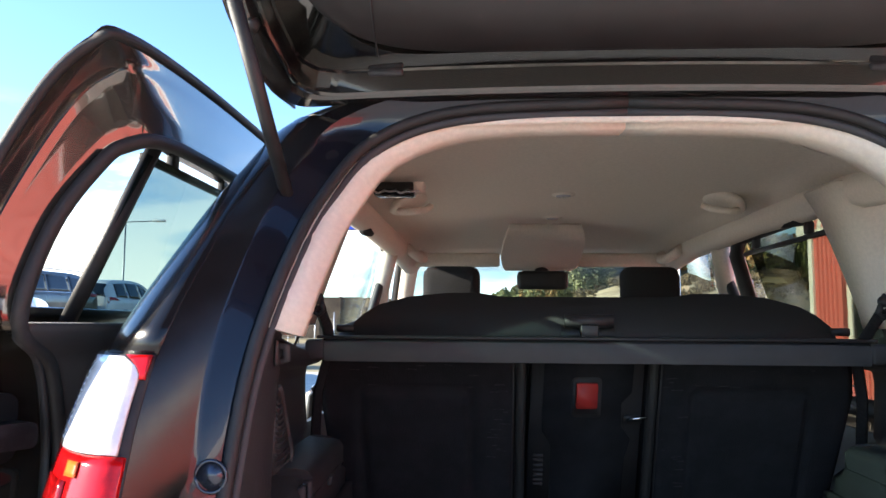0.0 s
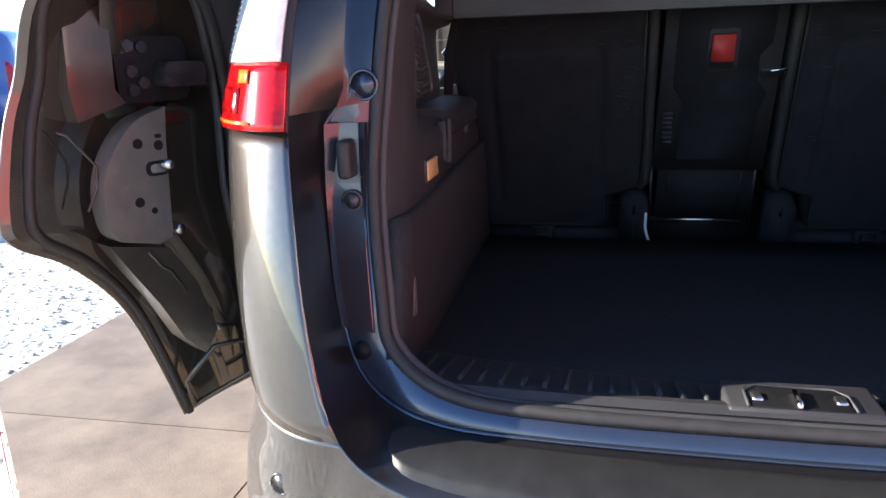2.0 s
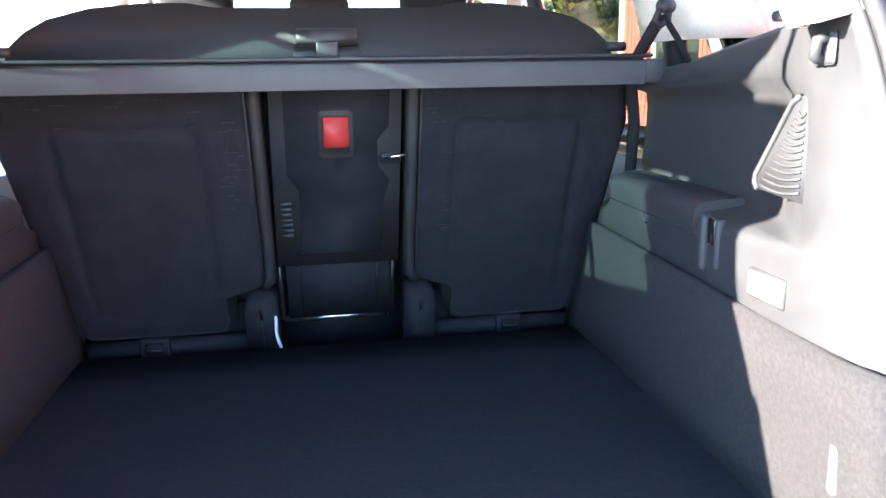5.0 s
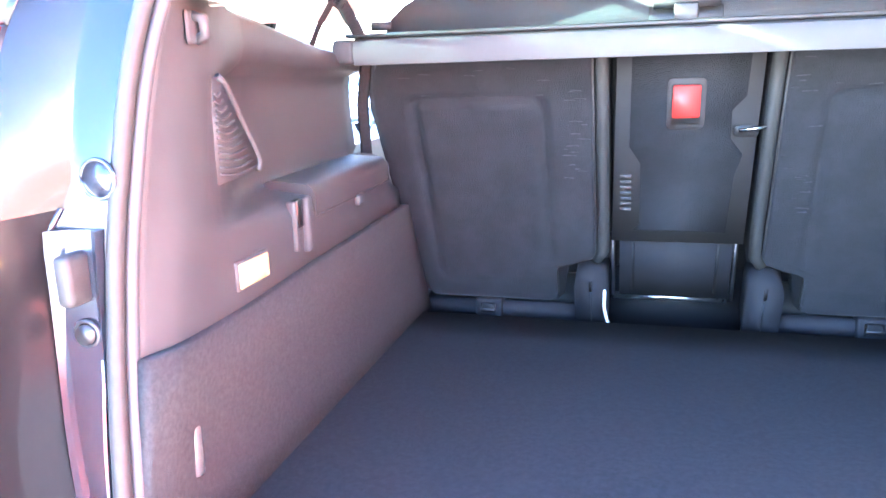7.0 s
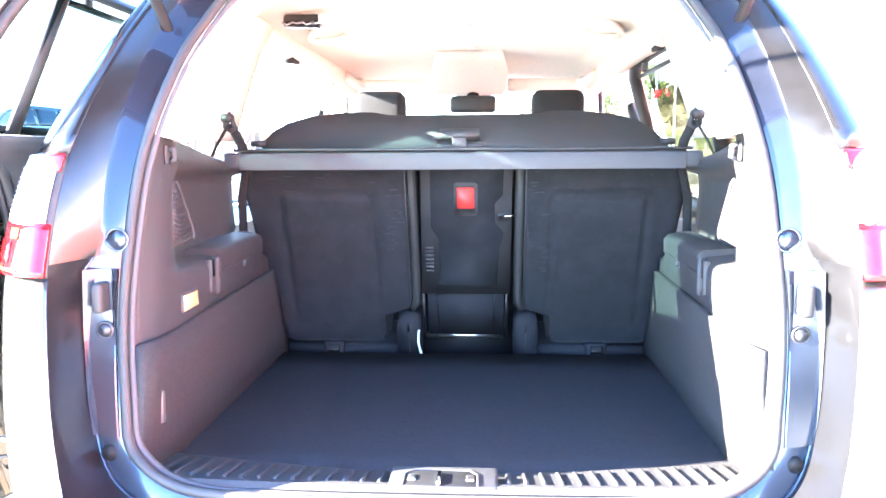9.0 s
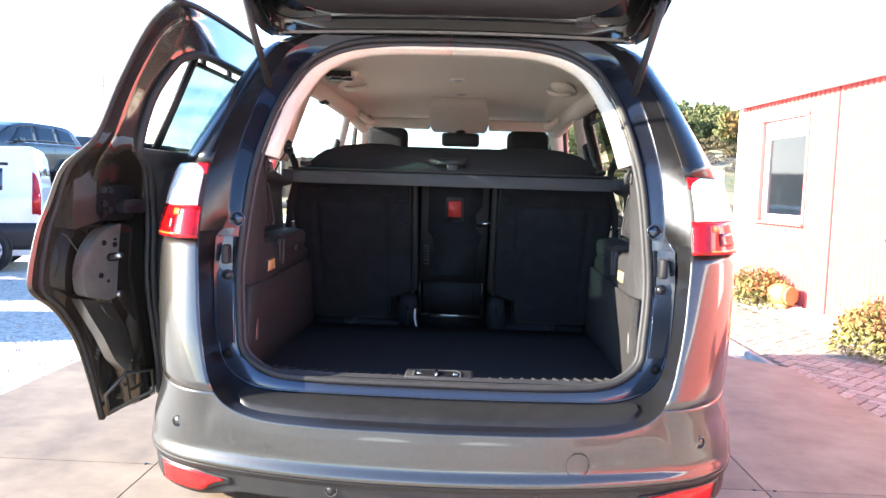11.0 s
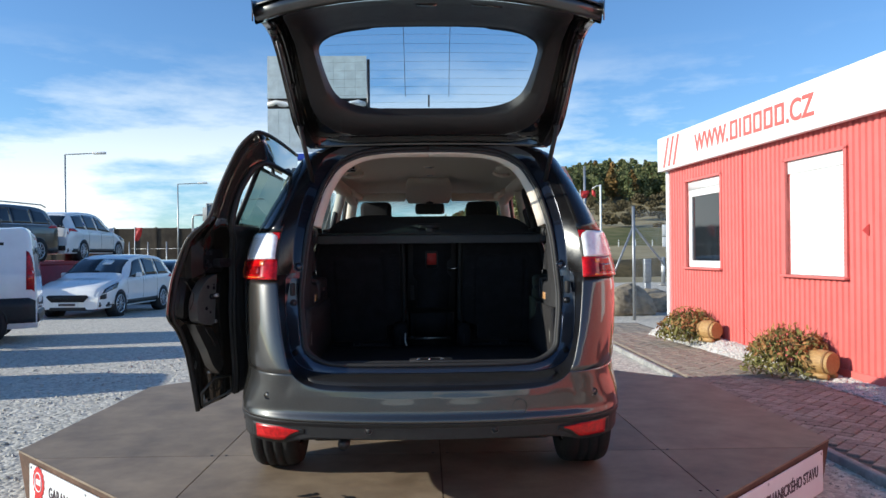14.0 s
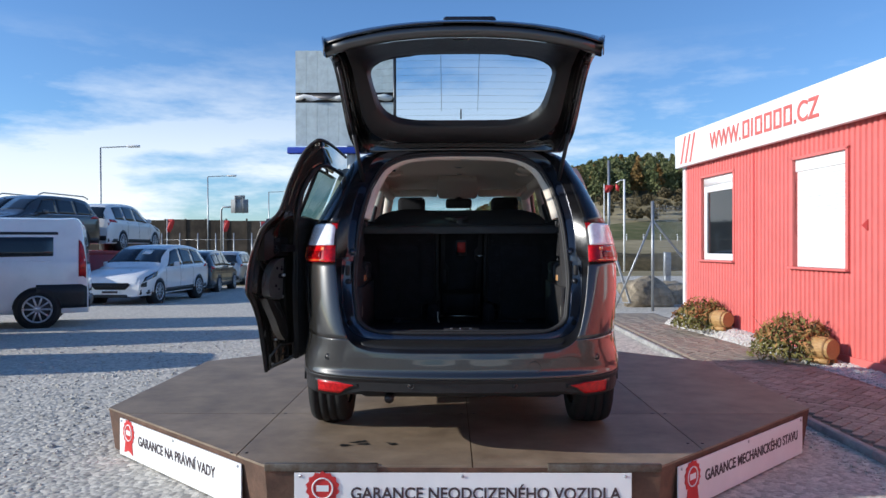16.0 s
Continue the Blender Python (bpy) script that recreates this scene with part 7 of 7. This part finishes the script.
            for k in range(10):
                a = 2 * math.pi * k / 10 + 0.3
                vs = box(bm, -0.010, 0.010, -0.016, 0.016, 0.03, r * 0.70, 0.004, 1)
                bmesh.ops.transform(bm, matrix=Matrix.Translation((s * (H - 0.002), y, r)) @ Matrix.Rotation(a, 4, "X"), verts=vs)
            cyl(bm, (s * (H - 0.025), y, r), (s * (H + 0.010), y, r), 0.055, n=12)
            part("rim", bm, M_RIM, wh)
            part("rim_ring", tube([(s * (H + 0.004), y + r * 0.71 * math.cos(a), r + r * 0.71 * math.sin(a)) for a in [2 * math.pi * k / 28 for k in range(29)]], 0.018, 6), M_RIM, wh)
    if sheet:
        pane("price_sheet", y_scr + 0.36, y_scr + 0.58, 11.25, 11.80, M_WHITE, "white price sheet behind the windscreen", 2, 2, 0.012)
    zn = top(0.0)[0]
    g = part("grille", prism([(-H * 0.52, zn - 0.02), (-H * 0.58, zn - 0.07), (-H * 0.44, zn - 0.20), (H * 0.44, zn - 0.20), (H * 0.58, zn - 0.07), (H * 0.52, zn - 0.02)], -0.02, 0.06, "y", 0.012), M_BLACK, t, "dark trapezoid front grille")
    for k in range(4):
        part("grille_bar", boxed(-H * (0.53 - 0.015 * k), H * (0.53 - 0.015 * k), -0.026, -0.018, zn - 0.05 - 0.03 * k, zn - 0.045 - 0.03 * k), M_DARKMETAL, g)
    part("lower_intake", boxed(-H * 0.5, H * 0.5, -0.012, 0.1, 0.20, 0.29, 0.025, 3), M_BLACK, t)
    part("plate", boxed(-0.26, 0.26, -0.03, -0.012, 0.31, 0.40, 0.003), M_WHITE, t, "pale number plate with a plain dark bar")
    part("plate_bar", boxed(-0.22, 0.22, -0.034, -0.029, 0.325, 0.385), M_SIGNDARK, t, smooth=False)
    part("rear_plate", boxed(-0.26, 0.26, L - 0.02, L + 0.012, 0.66, 0.75, 0.003), M_WHITE, t)
    part("rear_bumper_strip", boxed(-H * 0.86, H * 0.86, L - 0.12, L + 0.03, 0.34, 0.50, 0.03, 3), M_BLACK, t)
    return t


MPV = [(0, .62, .8), (.12, .80, .8), (.6, .95, .8), (1.15, 1.06, .8), (1.75, 1.42, .76), (2.3, 1.61, .74), (3.0, 1.655, .73), (3.9, 1.61, .72), (4.4, 1.50, .70), (4.68, 1.15, .72), (4.78, .8, .8)]
SUV = [(0, .68, .8), (.12, .88, .8), (.7, 1.02, .8), (1.2, 1.12, .8), (1.8, 1.48, .76), (2.3, 1.66, .75), (3.2, 1.69, .74), (4.0, 1.66, .73), (4.45, 1.52, .72), (4.66, 1.12, .75), (4.72, .8, .8)]
VAN = [(0, .75, .85), (.12, .98, .85), (.7, 1.16, .84), (1.0, 1.28, .84), (1.55, 1.80, .82), (2.0, 1.96, .82), (3.0, 2.0, .82), (4.4, 2.0, .82), (4.85, 1.96, .82), (4.95, 1.4, .84), (5.0, .8, .86)]
CVAN = [(y * 0.88, z * 0.91, w) for y, z, w in VAN]
HATCH = [(y * 0.9, z * 0.885, w) for y, z, w in MPV]
TOW = lambda x, y, yaw, lift=0.0: pose(x, y, relief(x, y) + lift, 0, 0, yaw)

vehicle("parked_mpv", TOW(-9.3, 16.3, -3), "white people carrier parked on the gravel, nose towards the platform", "car", P_WHITE, MPV, 1.91, 0.98, 2.85, sheet=True)
vehicle("parked_van", TOW(-11.74, 8.78, -66), "white passenger van with dark side windows", "van", P_WHITE, VAN, 1.98, 1.18, 3.25, van=True)
vehicle("parked_van", TOW(-11.5, 5.9, -64), "bright blue panel van parked on the gravel", "van", P_BLUE, CVAN, 1.83, 1.08, 2.7, van=True)
vehicle("parked_mpv", TOW(-10.4, 3.7, -74), "dark blue people carrier seen from its glossy tail", "car", P_NAVY, HATCH, 1.80, 0.92, 2.6)
vehicle("parked_suv", pose(-13.13, 15.94, 0.955, 0, 0, -9), "dark grey estate with roof rails up on the red ramp", "car", P_DARK, SUV, 1.9, 1.05, 2.75, rails=True)
vehicle("parked_mpv", pose(-12.39, 25.6, 0.955, 0, 0, 180.7), "white people carrier up on the red ramp", "car", P_WHITE, MPV, 1.9, 0.98, 2.85)
vehicle("parked_mpv", TOW(-10.2, 28.3, 185), "dark grey people carrier behind the white one", "car", P_DARK, MPV, 1.88, 0.98, 2.8)
vehicle("parked_suv", TOW(-11.3, 36.2, 184), "silver estate at the far end of the row", "car", P_SILVER, SUV, 1.88, 1.02, 2.75)
vehicle("parked_mpv", TOW(-14.6, 38.5, 184), "white car at the far end of the row", "car", P_WHITE, MPV, 1.88, 1.0, 2.75)

RT = 0.955 - relief(-14.4, 24.2)  # deck height over the yard
ramp = thing("display_ramp", pose(-14.2, 21.0, relief(-14.4, 24.2)), "red painted steel display ramp under two cars", "ramp")
M_RAMPRED = mat("ramp_red", (0.36, 0.03, 0.035), rough=0.5, vary=0.12, scale=3)
part("deck", boxed(-3.4, 2.9, -5.4, 5.0, RT - 0.12, RT, 0.02), M_RAMPRED, ramp)
part("front_skirt", boxed(-3.4, 2.9, -5.42, -5.3, -0.3, RT - 0.12), M_RAMPRED, ramp)
part("side_skirt", boxed(2.78, 2.92, -5.3, 5.0, -0.3, RT - 0.12), M_RAMPRED, ramp)
for k in range(4):
    part("post", boxed(-3.3 + 2.0 * k, -3.15 + 2.0 * k, 3.3, 3.45, -0.1, RT - 0.12), M_RAMPRED, ramp)
part("marking", tube([(2.93, -2.6 + 0.35 * math.cos(a), 0.7 + 0.35 * math.sin(a)) for a in [math.pi * (0.4 + 1.2 * k / 14) for k in range(15)]], 0.05, 5), M_WHITE, ramp, "pale curved marking")


# ---- street furniture and distance ----
def lamp_post(x, y, h, arm):
    t = thing("street_lamp", pose(x, y, relief(x, y)), "tall grey street lamp with a flat lantern", "street lamp", "street lamps along the road")
    part("pole", rod((0, 0, 0), (0, 0, h), 0.09, 0.05, 10), M_GALV, t)
    part("arm", tube([(0, 0, h - 0.04), (0.05, 0, h), (arm, 0, h + 0.06)], 0.035, 8), M_GALV, t)
    part("lantern", boxed(arm - 0.1, arm + 0.75, -0.14, 0.14, h, h + 0.16, 0.06, 2), M_WHITE, t, "pale lantern head")


lamp_post(-23.6, 46, 8.2 + 0.5, 1.9)
lamp_post(-22.6, 65, 8.0 + 0.5, 1.9)
lamp_post(-21.6, 84, 8.0 + 0.5, 1.9)

bb = thing("billboard", pose(-9.5, 62, relief(-9.5, 62)), "tall grey-white blank advertising board on a steel mast", "billboard")
M_BOARD = mat("weathered_board", (0.58, 0.65, 0.66), rough=0.7, vary=0.12, scale=1.2, bump=0.2, bscale=3)
for z0, z1 in ((10.9, 14.7), (15.6, 19.3)):
    for k in range(9):
        part("sheet", boxed(-4.3 + k * 0.96, -4.3 + k * 0.96 + 0.945, 0.0, 0.12, z0, z1), M_BOARD, bb, smooth=False)
part("torn_strip", thicken(loft([[Vector((-4.3 + 8.6 * k / 12, -0.05 + 0.2 * math.sin(k * 1.7), 14.9 + 0.1 * math.sin(k * 2.1))), Vector((-4.3 + 8.6 * k / 12, -0.12, 15.2 + 0.25 * math.sin(k * 1.3)))] for k in range(13)]), 0.02), M_WHITE, bb, "torn pale paper strip")
part("dark_gap", boxed(-4.3, 4.4, 0.06, 0.14, 14.7, 15.6), M_DARKMETAL, bb)
part("blue_beam", boxed(-5.0, 4.6, -0.3, 0.5, 10.2, 10.75, 0.03), mat("blue_beam_paint", (0.02, 0.06, 0.42), rough=0.5, vary=0.08), bb, "bright blue walkway beam")
part("mast", rod((0.6, 0.6, 0), (0.6, 0.6, 18.5), 0.45, n=16), M_GALV, bb)
part("edge_post", boxed(4.35, 4.6, 0.0, 0.3, 10.7, 19.0), M_DARKMETAL, bb)
bs = thing("road_sign", pose(-30.0, 95, relief(-30, 95)), "grey back of a road sign on a gantry arm", "road sign")
M_SIGNBACK = mat("dull_sign_back", (0.30, 0.31, 0.32), rough=0.75, vary=0.12, scale=1.5, spec=0.2)
part("sign_plate", boxed(0.65, 2.95, 0, 0.1, 6.6, 8.4), M_SIGNBACK, bs)
for x in (1.25, 2.3):
    part("sign_rib", boxed(x - 0.05, x + 0.05, -0.12, 0, 6.55, 8.9), M_SIGNBACK, bs)
part("sign_plate", boxed(1.1, 2.5, 0, 0.1, 8.4, 8.95), M_SIGNBACK, bs)
part("mast", tube([(-0.7, 0.2, 0), (-0.7, 0.2, 7.0), (-0.5, 0.2, 7.4), (2.4, 0.2, 7.45)], 0.13, 8), M_GALV, bs)

wf = thing("post_fence", pose(-19.6, 46.3, relief(-19.6, 46.3)), "row of grey posts along the yard's edge", "fence")
for k in range(9):
    part("post", rod((1.22 * k, 0, 0), (1.22 * k, 0, 2.95), 0.04, n=8), M_GALV, wf)
part("rail", rod((0, 0, 2.5), (9.76, 0, 2.5), 0.012, n=6), M_GALV, wf)

M_BARRIER = mat("brown_noise_wall", (0.060, 0.048, 0.038), rough=0.9, color2=(0.115, 0.092, 0.070), vary=0.3, scale=0.35, bump=0.4, bscale=3, per_object=0.25, spec=0.2)
nb = thing("noise_barrier", pose(-40, 105, relief(-40, 105)), "long brown timber noise barrier beside the road", "barrier")
for k in range(40):
    part("panel", boxed(-62 + 3 * k, -59.08 + 3 * k, 0, 0.15, 0, 5.75 + 0.12 * math.sin(k)), M_BARRIER, nb, smooth=False)
    part("barrier_post", boxed(-62.1 + 3 * k, -61.9 + 3 * k, -0.12, 0.2, 0, 5.95), M_BARRIER, nb, smooth=False)


def flag(x, y, h, drop):
    t = thing("flag", pose(x, y, relief(x, y)), "small red flag on a thin pole", "flag", "red flags along the yard")
    part("pole", rod((0, 0, 0), (0, 0, h), 0.025, n=8), M_WHITE, t)
    part("cloth", thicken(loft([[Vector((0.05 + w * q, 0.06 * math.sin(5 * q + k), h - 0.05 - drop * k / 6)) for q in (0, 0.3, 0.6, 1)] for k, w in ((0, .45), (1, .48), (2, .42), (3, .40), (4, .36), (5, .3), (6, .2))]), 0.006), M_SIGNRED, t, "limp red cloth")


flag(-19.9, 48, 4.0, 0.9), flag(-17.8, 54, 4.1, 0.9), flag(-15.9, 58, 4.1, 0.9), flag(8.2, 36.5, 4.7, 0.4)

fp = thing("mesh_fence", pose(4.15, 11.8, G), "galvanised fence post with slanting braces and wire mesh", "fence")
for x, y in ((0, 0), (2.2, 2.6)):
    part("post", rod((x, y, 0), (x, y, 2.3), 0.03, n=10), M_GALV, fp)
part("brace", rod((0, 0, 1.9), (-0.75, 0.15, 0.05), 0.022, n=8), M_GALV, fp)
part("brace", rod((0, 0, 1.9), (1.25, 0.6, 0.55), 0.022, n=8), M_GALV, fp)
bm = bmesh.new()
for k in range(46):
    z = 0.05 + 0.05 * k
    if z < 2.2:
        cyl(bm, (0, 0, z), (2.2, 2.6, z), 0.0015, n=3, caps=False)
for k in range(60):
    q = k / 60
    cyl(bm, (2.2 * q, 2.6 * q, 0.03), (2.2 * q, 2.6 * q, 2.25), 0.0015, n=3, caps=False)
part("wire_mesh", bm, M_GALV, fp)
gt = thing("metal_gate", pose(3.3, 12.8, G), "open galvanised tube gate", "gate")
part("gate_frame", tube([(-0.3, 0.6, 0.1), (-0.3, 0.6, 1.75), (0.12, 0.2, 1.8), (0.55, -0.3, 0.12), (-0.3, 0.6, 0.1)], 0.03, 8), M_GALV, gt)
part("gate_bar", rod((-0.1, 0.4, 0.12), (-0.1, 0.4, 1.75), 0.02, n=8), M_GALV, gt)
tp = thing("utility_pole", pose(9.4, 41, relief(9.4, 41)), "plain grey steel pole by the road", "pole")
part("shaft", rod((0, 0, 0), (0, 0, 6.5), 0.09, 0.07, 10), M_GALV, tp)
wp = thing("arm_pole", pose(9.1, 35.7, G), "thin white pole with a short arm and a red pennant", "pole")
part("shaft", rod((0, 0, 0), (0, 0, 4.9), 0.05, n=8), M_WHITE, wp)
part("arm", tube([(0, 0, 4.86), (-0.2, 0, 4.84), (-0.45, 0, 4.70)], 0.025, 6), M_WHITE, wp)
part("pennant", thicken(loft([[Vector((-0.45 + 0.2 * q, 0.03 * math.sin(5 * q + k), 4.66 - 0.075 * k - 0.14 * q)) for q in (0, 0.5, 1)] for k in range(5)]), 0.006), M_SIGNRED, wp, "limp red cloth")
ws = thing("information_sign", pose(14.5, 41.7, relief(14.5, 41.7)), "white two-panel sign on a grey post", "sign")
part("post", rod((0, 0, 0), (0, 0, 3.0), 0.05, n=8), M_GALV, ws)
for z0, z1 in ((1.65, 2.25), (2.32, 3.0)):
    part("sign_panel", boxed(-0.28, 0.28, -0.09, -0.05, z0, z1, 0.01), M_WHITE, ws)
bo = thing("bollard", pose(9.5, 26.7, G), "white and grey roadside bollard", "bollard")
part("post", rod((0, 0, 0), (0, 0, 1.15), 0.08, 0.07, 12), M_GALV, bo)
part("band", rod((0, 0, 0.55), (0, 0, 0.8), 0.083, n=12), M_WHITE, bo)
part("foot", boxed(-0.14, 0.14, -0.14, 0.14, 0, 0.08, 0.02), M_CONCRETE, bo)


def boulder(m, r, seed):
    bm = bmesh.new()
    bmesh.ops.create_icosphere(bm, subdivisions=3, radius=1)
    for v in bm.verts:
        d = 1 + 0.35 * noise.noise(v.co * 1.3 + Vector((seed, 0, 0))) + 0.12 * noise.noise(v.co * 3.5 + Vector((0, seed, 0)))
        v.co = Vector((v.co.x * r * 1.25 * d, v.co.y * r * d, max(-0.1, v.co.z * r * 0.85 * d + r * 0.55)))
    t = thing("boulder", m, "large rough grey boulder", "rock", "boulders by the fence")
    part("stone", bm, M_ROCK, t, angle=25)


boulder(pose(4.35, 13.2, G), 0.48, 3)
boulder(pose(5.15, 14.0, G), 0.36, 8)
boulder(pose(5.9, 14.6, G), 0.3, 13)
bin_ = thing("meter_box", pose(5.55, 15.6, G), "pale grey utility box on the verge", "box")
part("case", boxed(-0.08, 0.08, -0.06, 0.06, 0, 0.6, 0.02), M_GALV, bin_)
part("case_lid", boxed(-0.09, 0.09, -0.07, 0.07, 0.6, 1.2, 0.02), M_GALV, bin_)

road = tagged(part("road", boxed(-200, 260, 60, 70, -0.6, relief(-60, 65) + 0.05), M_ASPHALT, None, smooth=False), "grey asphalt road beyond the yard", "road", kind="structure")


bank = [[Vector((x, 37 + 9 * q, relief(x, 37 + 9 * q) + (1.05 + 0.3 * noise.noise((x * 0.3, q * 3, 2))) * math.sin(math.pi * q) ** 0.7 * min(1, max(0, (x - 3) / 3)) - 0.02)) for q in [k / 10 for k in range(11)]] for x in [3 + 0.9 * k for k in range(60)]]
tagged(part("verge_bank", loft(bank), mat("dark_verge", (0.055, 0.045, 0.025), rough=1.0, color2=(0.13, 0.10, 0.055), vary=0.3, scale=1.3, bump=0.9, bscale=6, spec=0.1), None), "low bank of dark dry grass beside the road", "bank", kind="structure")
M_MEADOW = mat("green_meadow", (0.10, 0.105, 0.042), rough=1.0, color2=(0.20, 0.175, 0.085), vary=0.3, scale=0.2, spec=0.1)
mead = [[Vector((x, y, relief(x, y) + 0.08)) for y in (103, 106, 110, 114, 118, 122, 126, 131 + 4 * math.sin(x * 0.2))] for x in range(2, 130, 3)]
tagged(part("meadow", loft(mead), M_MEADOW, None), "green meadow at the foot of the hill", "meadow", kind="structure")
for k in range(16):
    mk = thing("marker_post", pose(20 + 2.4 * k, 102.0, relief(20 + 2.4 * k, 102.0)), "small white roadside marker post", "post", "roadside marker posts")
    part("post", boxed(-0.07, 0.07, -0.04, 0.04, 0, 0.95, 0.02), M_WHITE, mk)
    part("reflector_band", boxed(-0.072, 0.072, -0.042, 0.042, 0.70, 0.80), M_SIGNDARK, mk)


def clumps(name, spots, m, label, category, seed, dens=60):
    """Crowns built of many small leaf tufts; one object."""
    r = random.Random(seed)
    verts, faces = [], []
    for x, y, h, w, pine in spots:
        z0 = relief(x, y)
        for _ in range(dens):
            q = r.random()
            if pine:
                zz = h * (0.15 + 0.85 * q)
                rad = w * (1.02 - q) ** 0.7 * (0.35 + 0.65 * r.random())
            else:
                zz = h * (0.25 + 0.75 * q)
                rad = w * math.sin(math.pi * (0.12 + 0.85 * q)) ** 0.6 * (0.3 + 0.7 * r.random())
            a = r.uniform(0, 6.28)
            c = Vector((x + rad * math.cos(a), y + rad * math.sin(a), z0 + zz))
            s = w * r.uniform(0.08, 0.17)
            d = Vector((r.gauss(0, 1), r.gauss(0, 1), r.gauss(0, 0.8))).normalized()
            e = d.orthogonal().normalized()
            f = d.cross(e)
            k = len(verts)
            verts += [c + e * s, c + f * s * 0.8 + d * s * 0.4, c - e * s * 0.9, c - f * s * 0.8 - d * s * 0.3]
            faces += [(k, k + 1, k + 2), (k, k + 2, k + 3)]
        k = len(verts)
        tw = 0.014 * h
        verts += [Vector((x - tw, y, z0)), Vector((x + tw, y, z0)), Vector((x + tw * 0.4, y, z0 + h * 0.7)), Vector((x - tw * 0.4, y, z0 + h * 0.7))]
        faces += [(k, k + 1, k + 2, k + 3)]
    me = bpy.data.meshes.new(name)
    me.from_pydata([tuple(v) for v in verts], [], faces)
    me.materials.append(m)
    return tagged(new(name, me), label, category, kind="stuff")


M_SCRUB = mat("dry_hill_scrub", (0.085, 0.07, 0.04), rough=0.95, color2=(0.17, 0.135, 0.075), vary=0.3, scale=0.5, spec=0.1)
fr = random.Random(21)
pines, leafy, shrubs = [], [], []
for k in range(900):
    y = fr.uniform(180, 252)
    x = y * fr.uniform(0.0, 0.56)
    if y < 190 and fr.random() < 0.45:
        continue
    (pines if fr.random() < 0.86 else leafy).append((x, y, fr.uniform(6.0, 9.5), fr.uniform(1.7, 2.9), fr.random() < 0.55))
for k in range(110):
    y = fr.uniform(134, 182)
    x = y * (0.02 + 0.48 * math.sqrt(fr.random()))
    shrubs.append((x, y, fr.uniform(0.9, 3.4), fr.uniform(0.8, 2.2), False))
for k in range(14):
    shrubs.append((fr.uniform(10, 30), fr.uniform(40, 46), fr.uniform(0.4, 0.9), fr.uniform(0.5, 1.0), False))
clumps("pine_wood", pines, M_PINE, "dark green pine wood on the hill", "woods", 31, 420)
clumps("autumn_trees", leafy, M_AUTUMN, "rusty autumn trees among the pines", "woods", 32, 420)
clumps("hill_shrubs", shrubs, M_SCRUB, "scattered green shrubs on the dry slope", "shrubs", 33, 380)
far = [(x, fr.uniform(230, 300), fr.uniform(5, 9), fr.uniform(2.5, 4), False) for x in range(-150, 0, 6)]
clumps("far_trees", far, M_PINE, "far row of trees on the horizon", "woods", 34, 160)
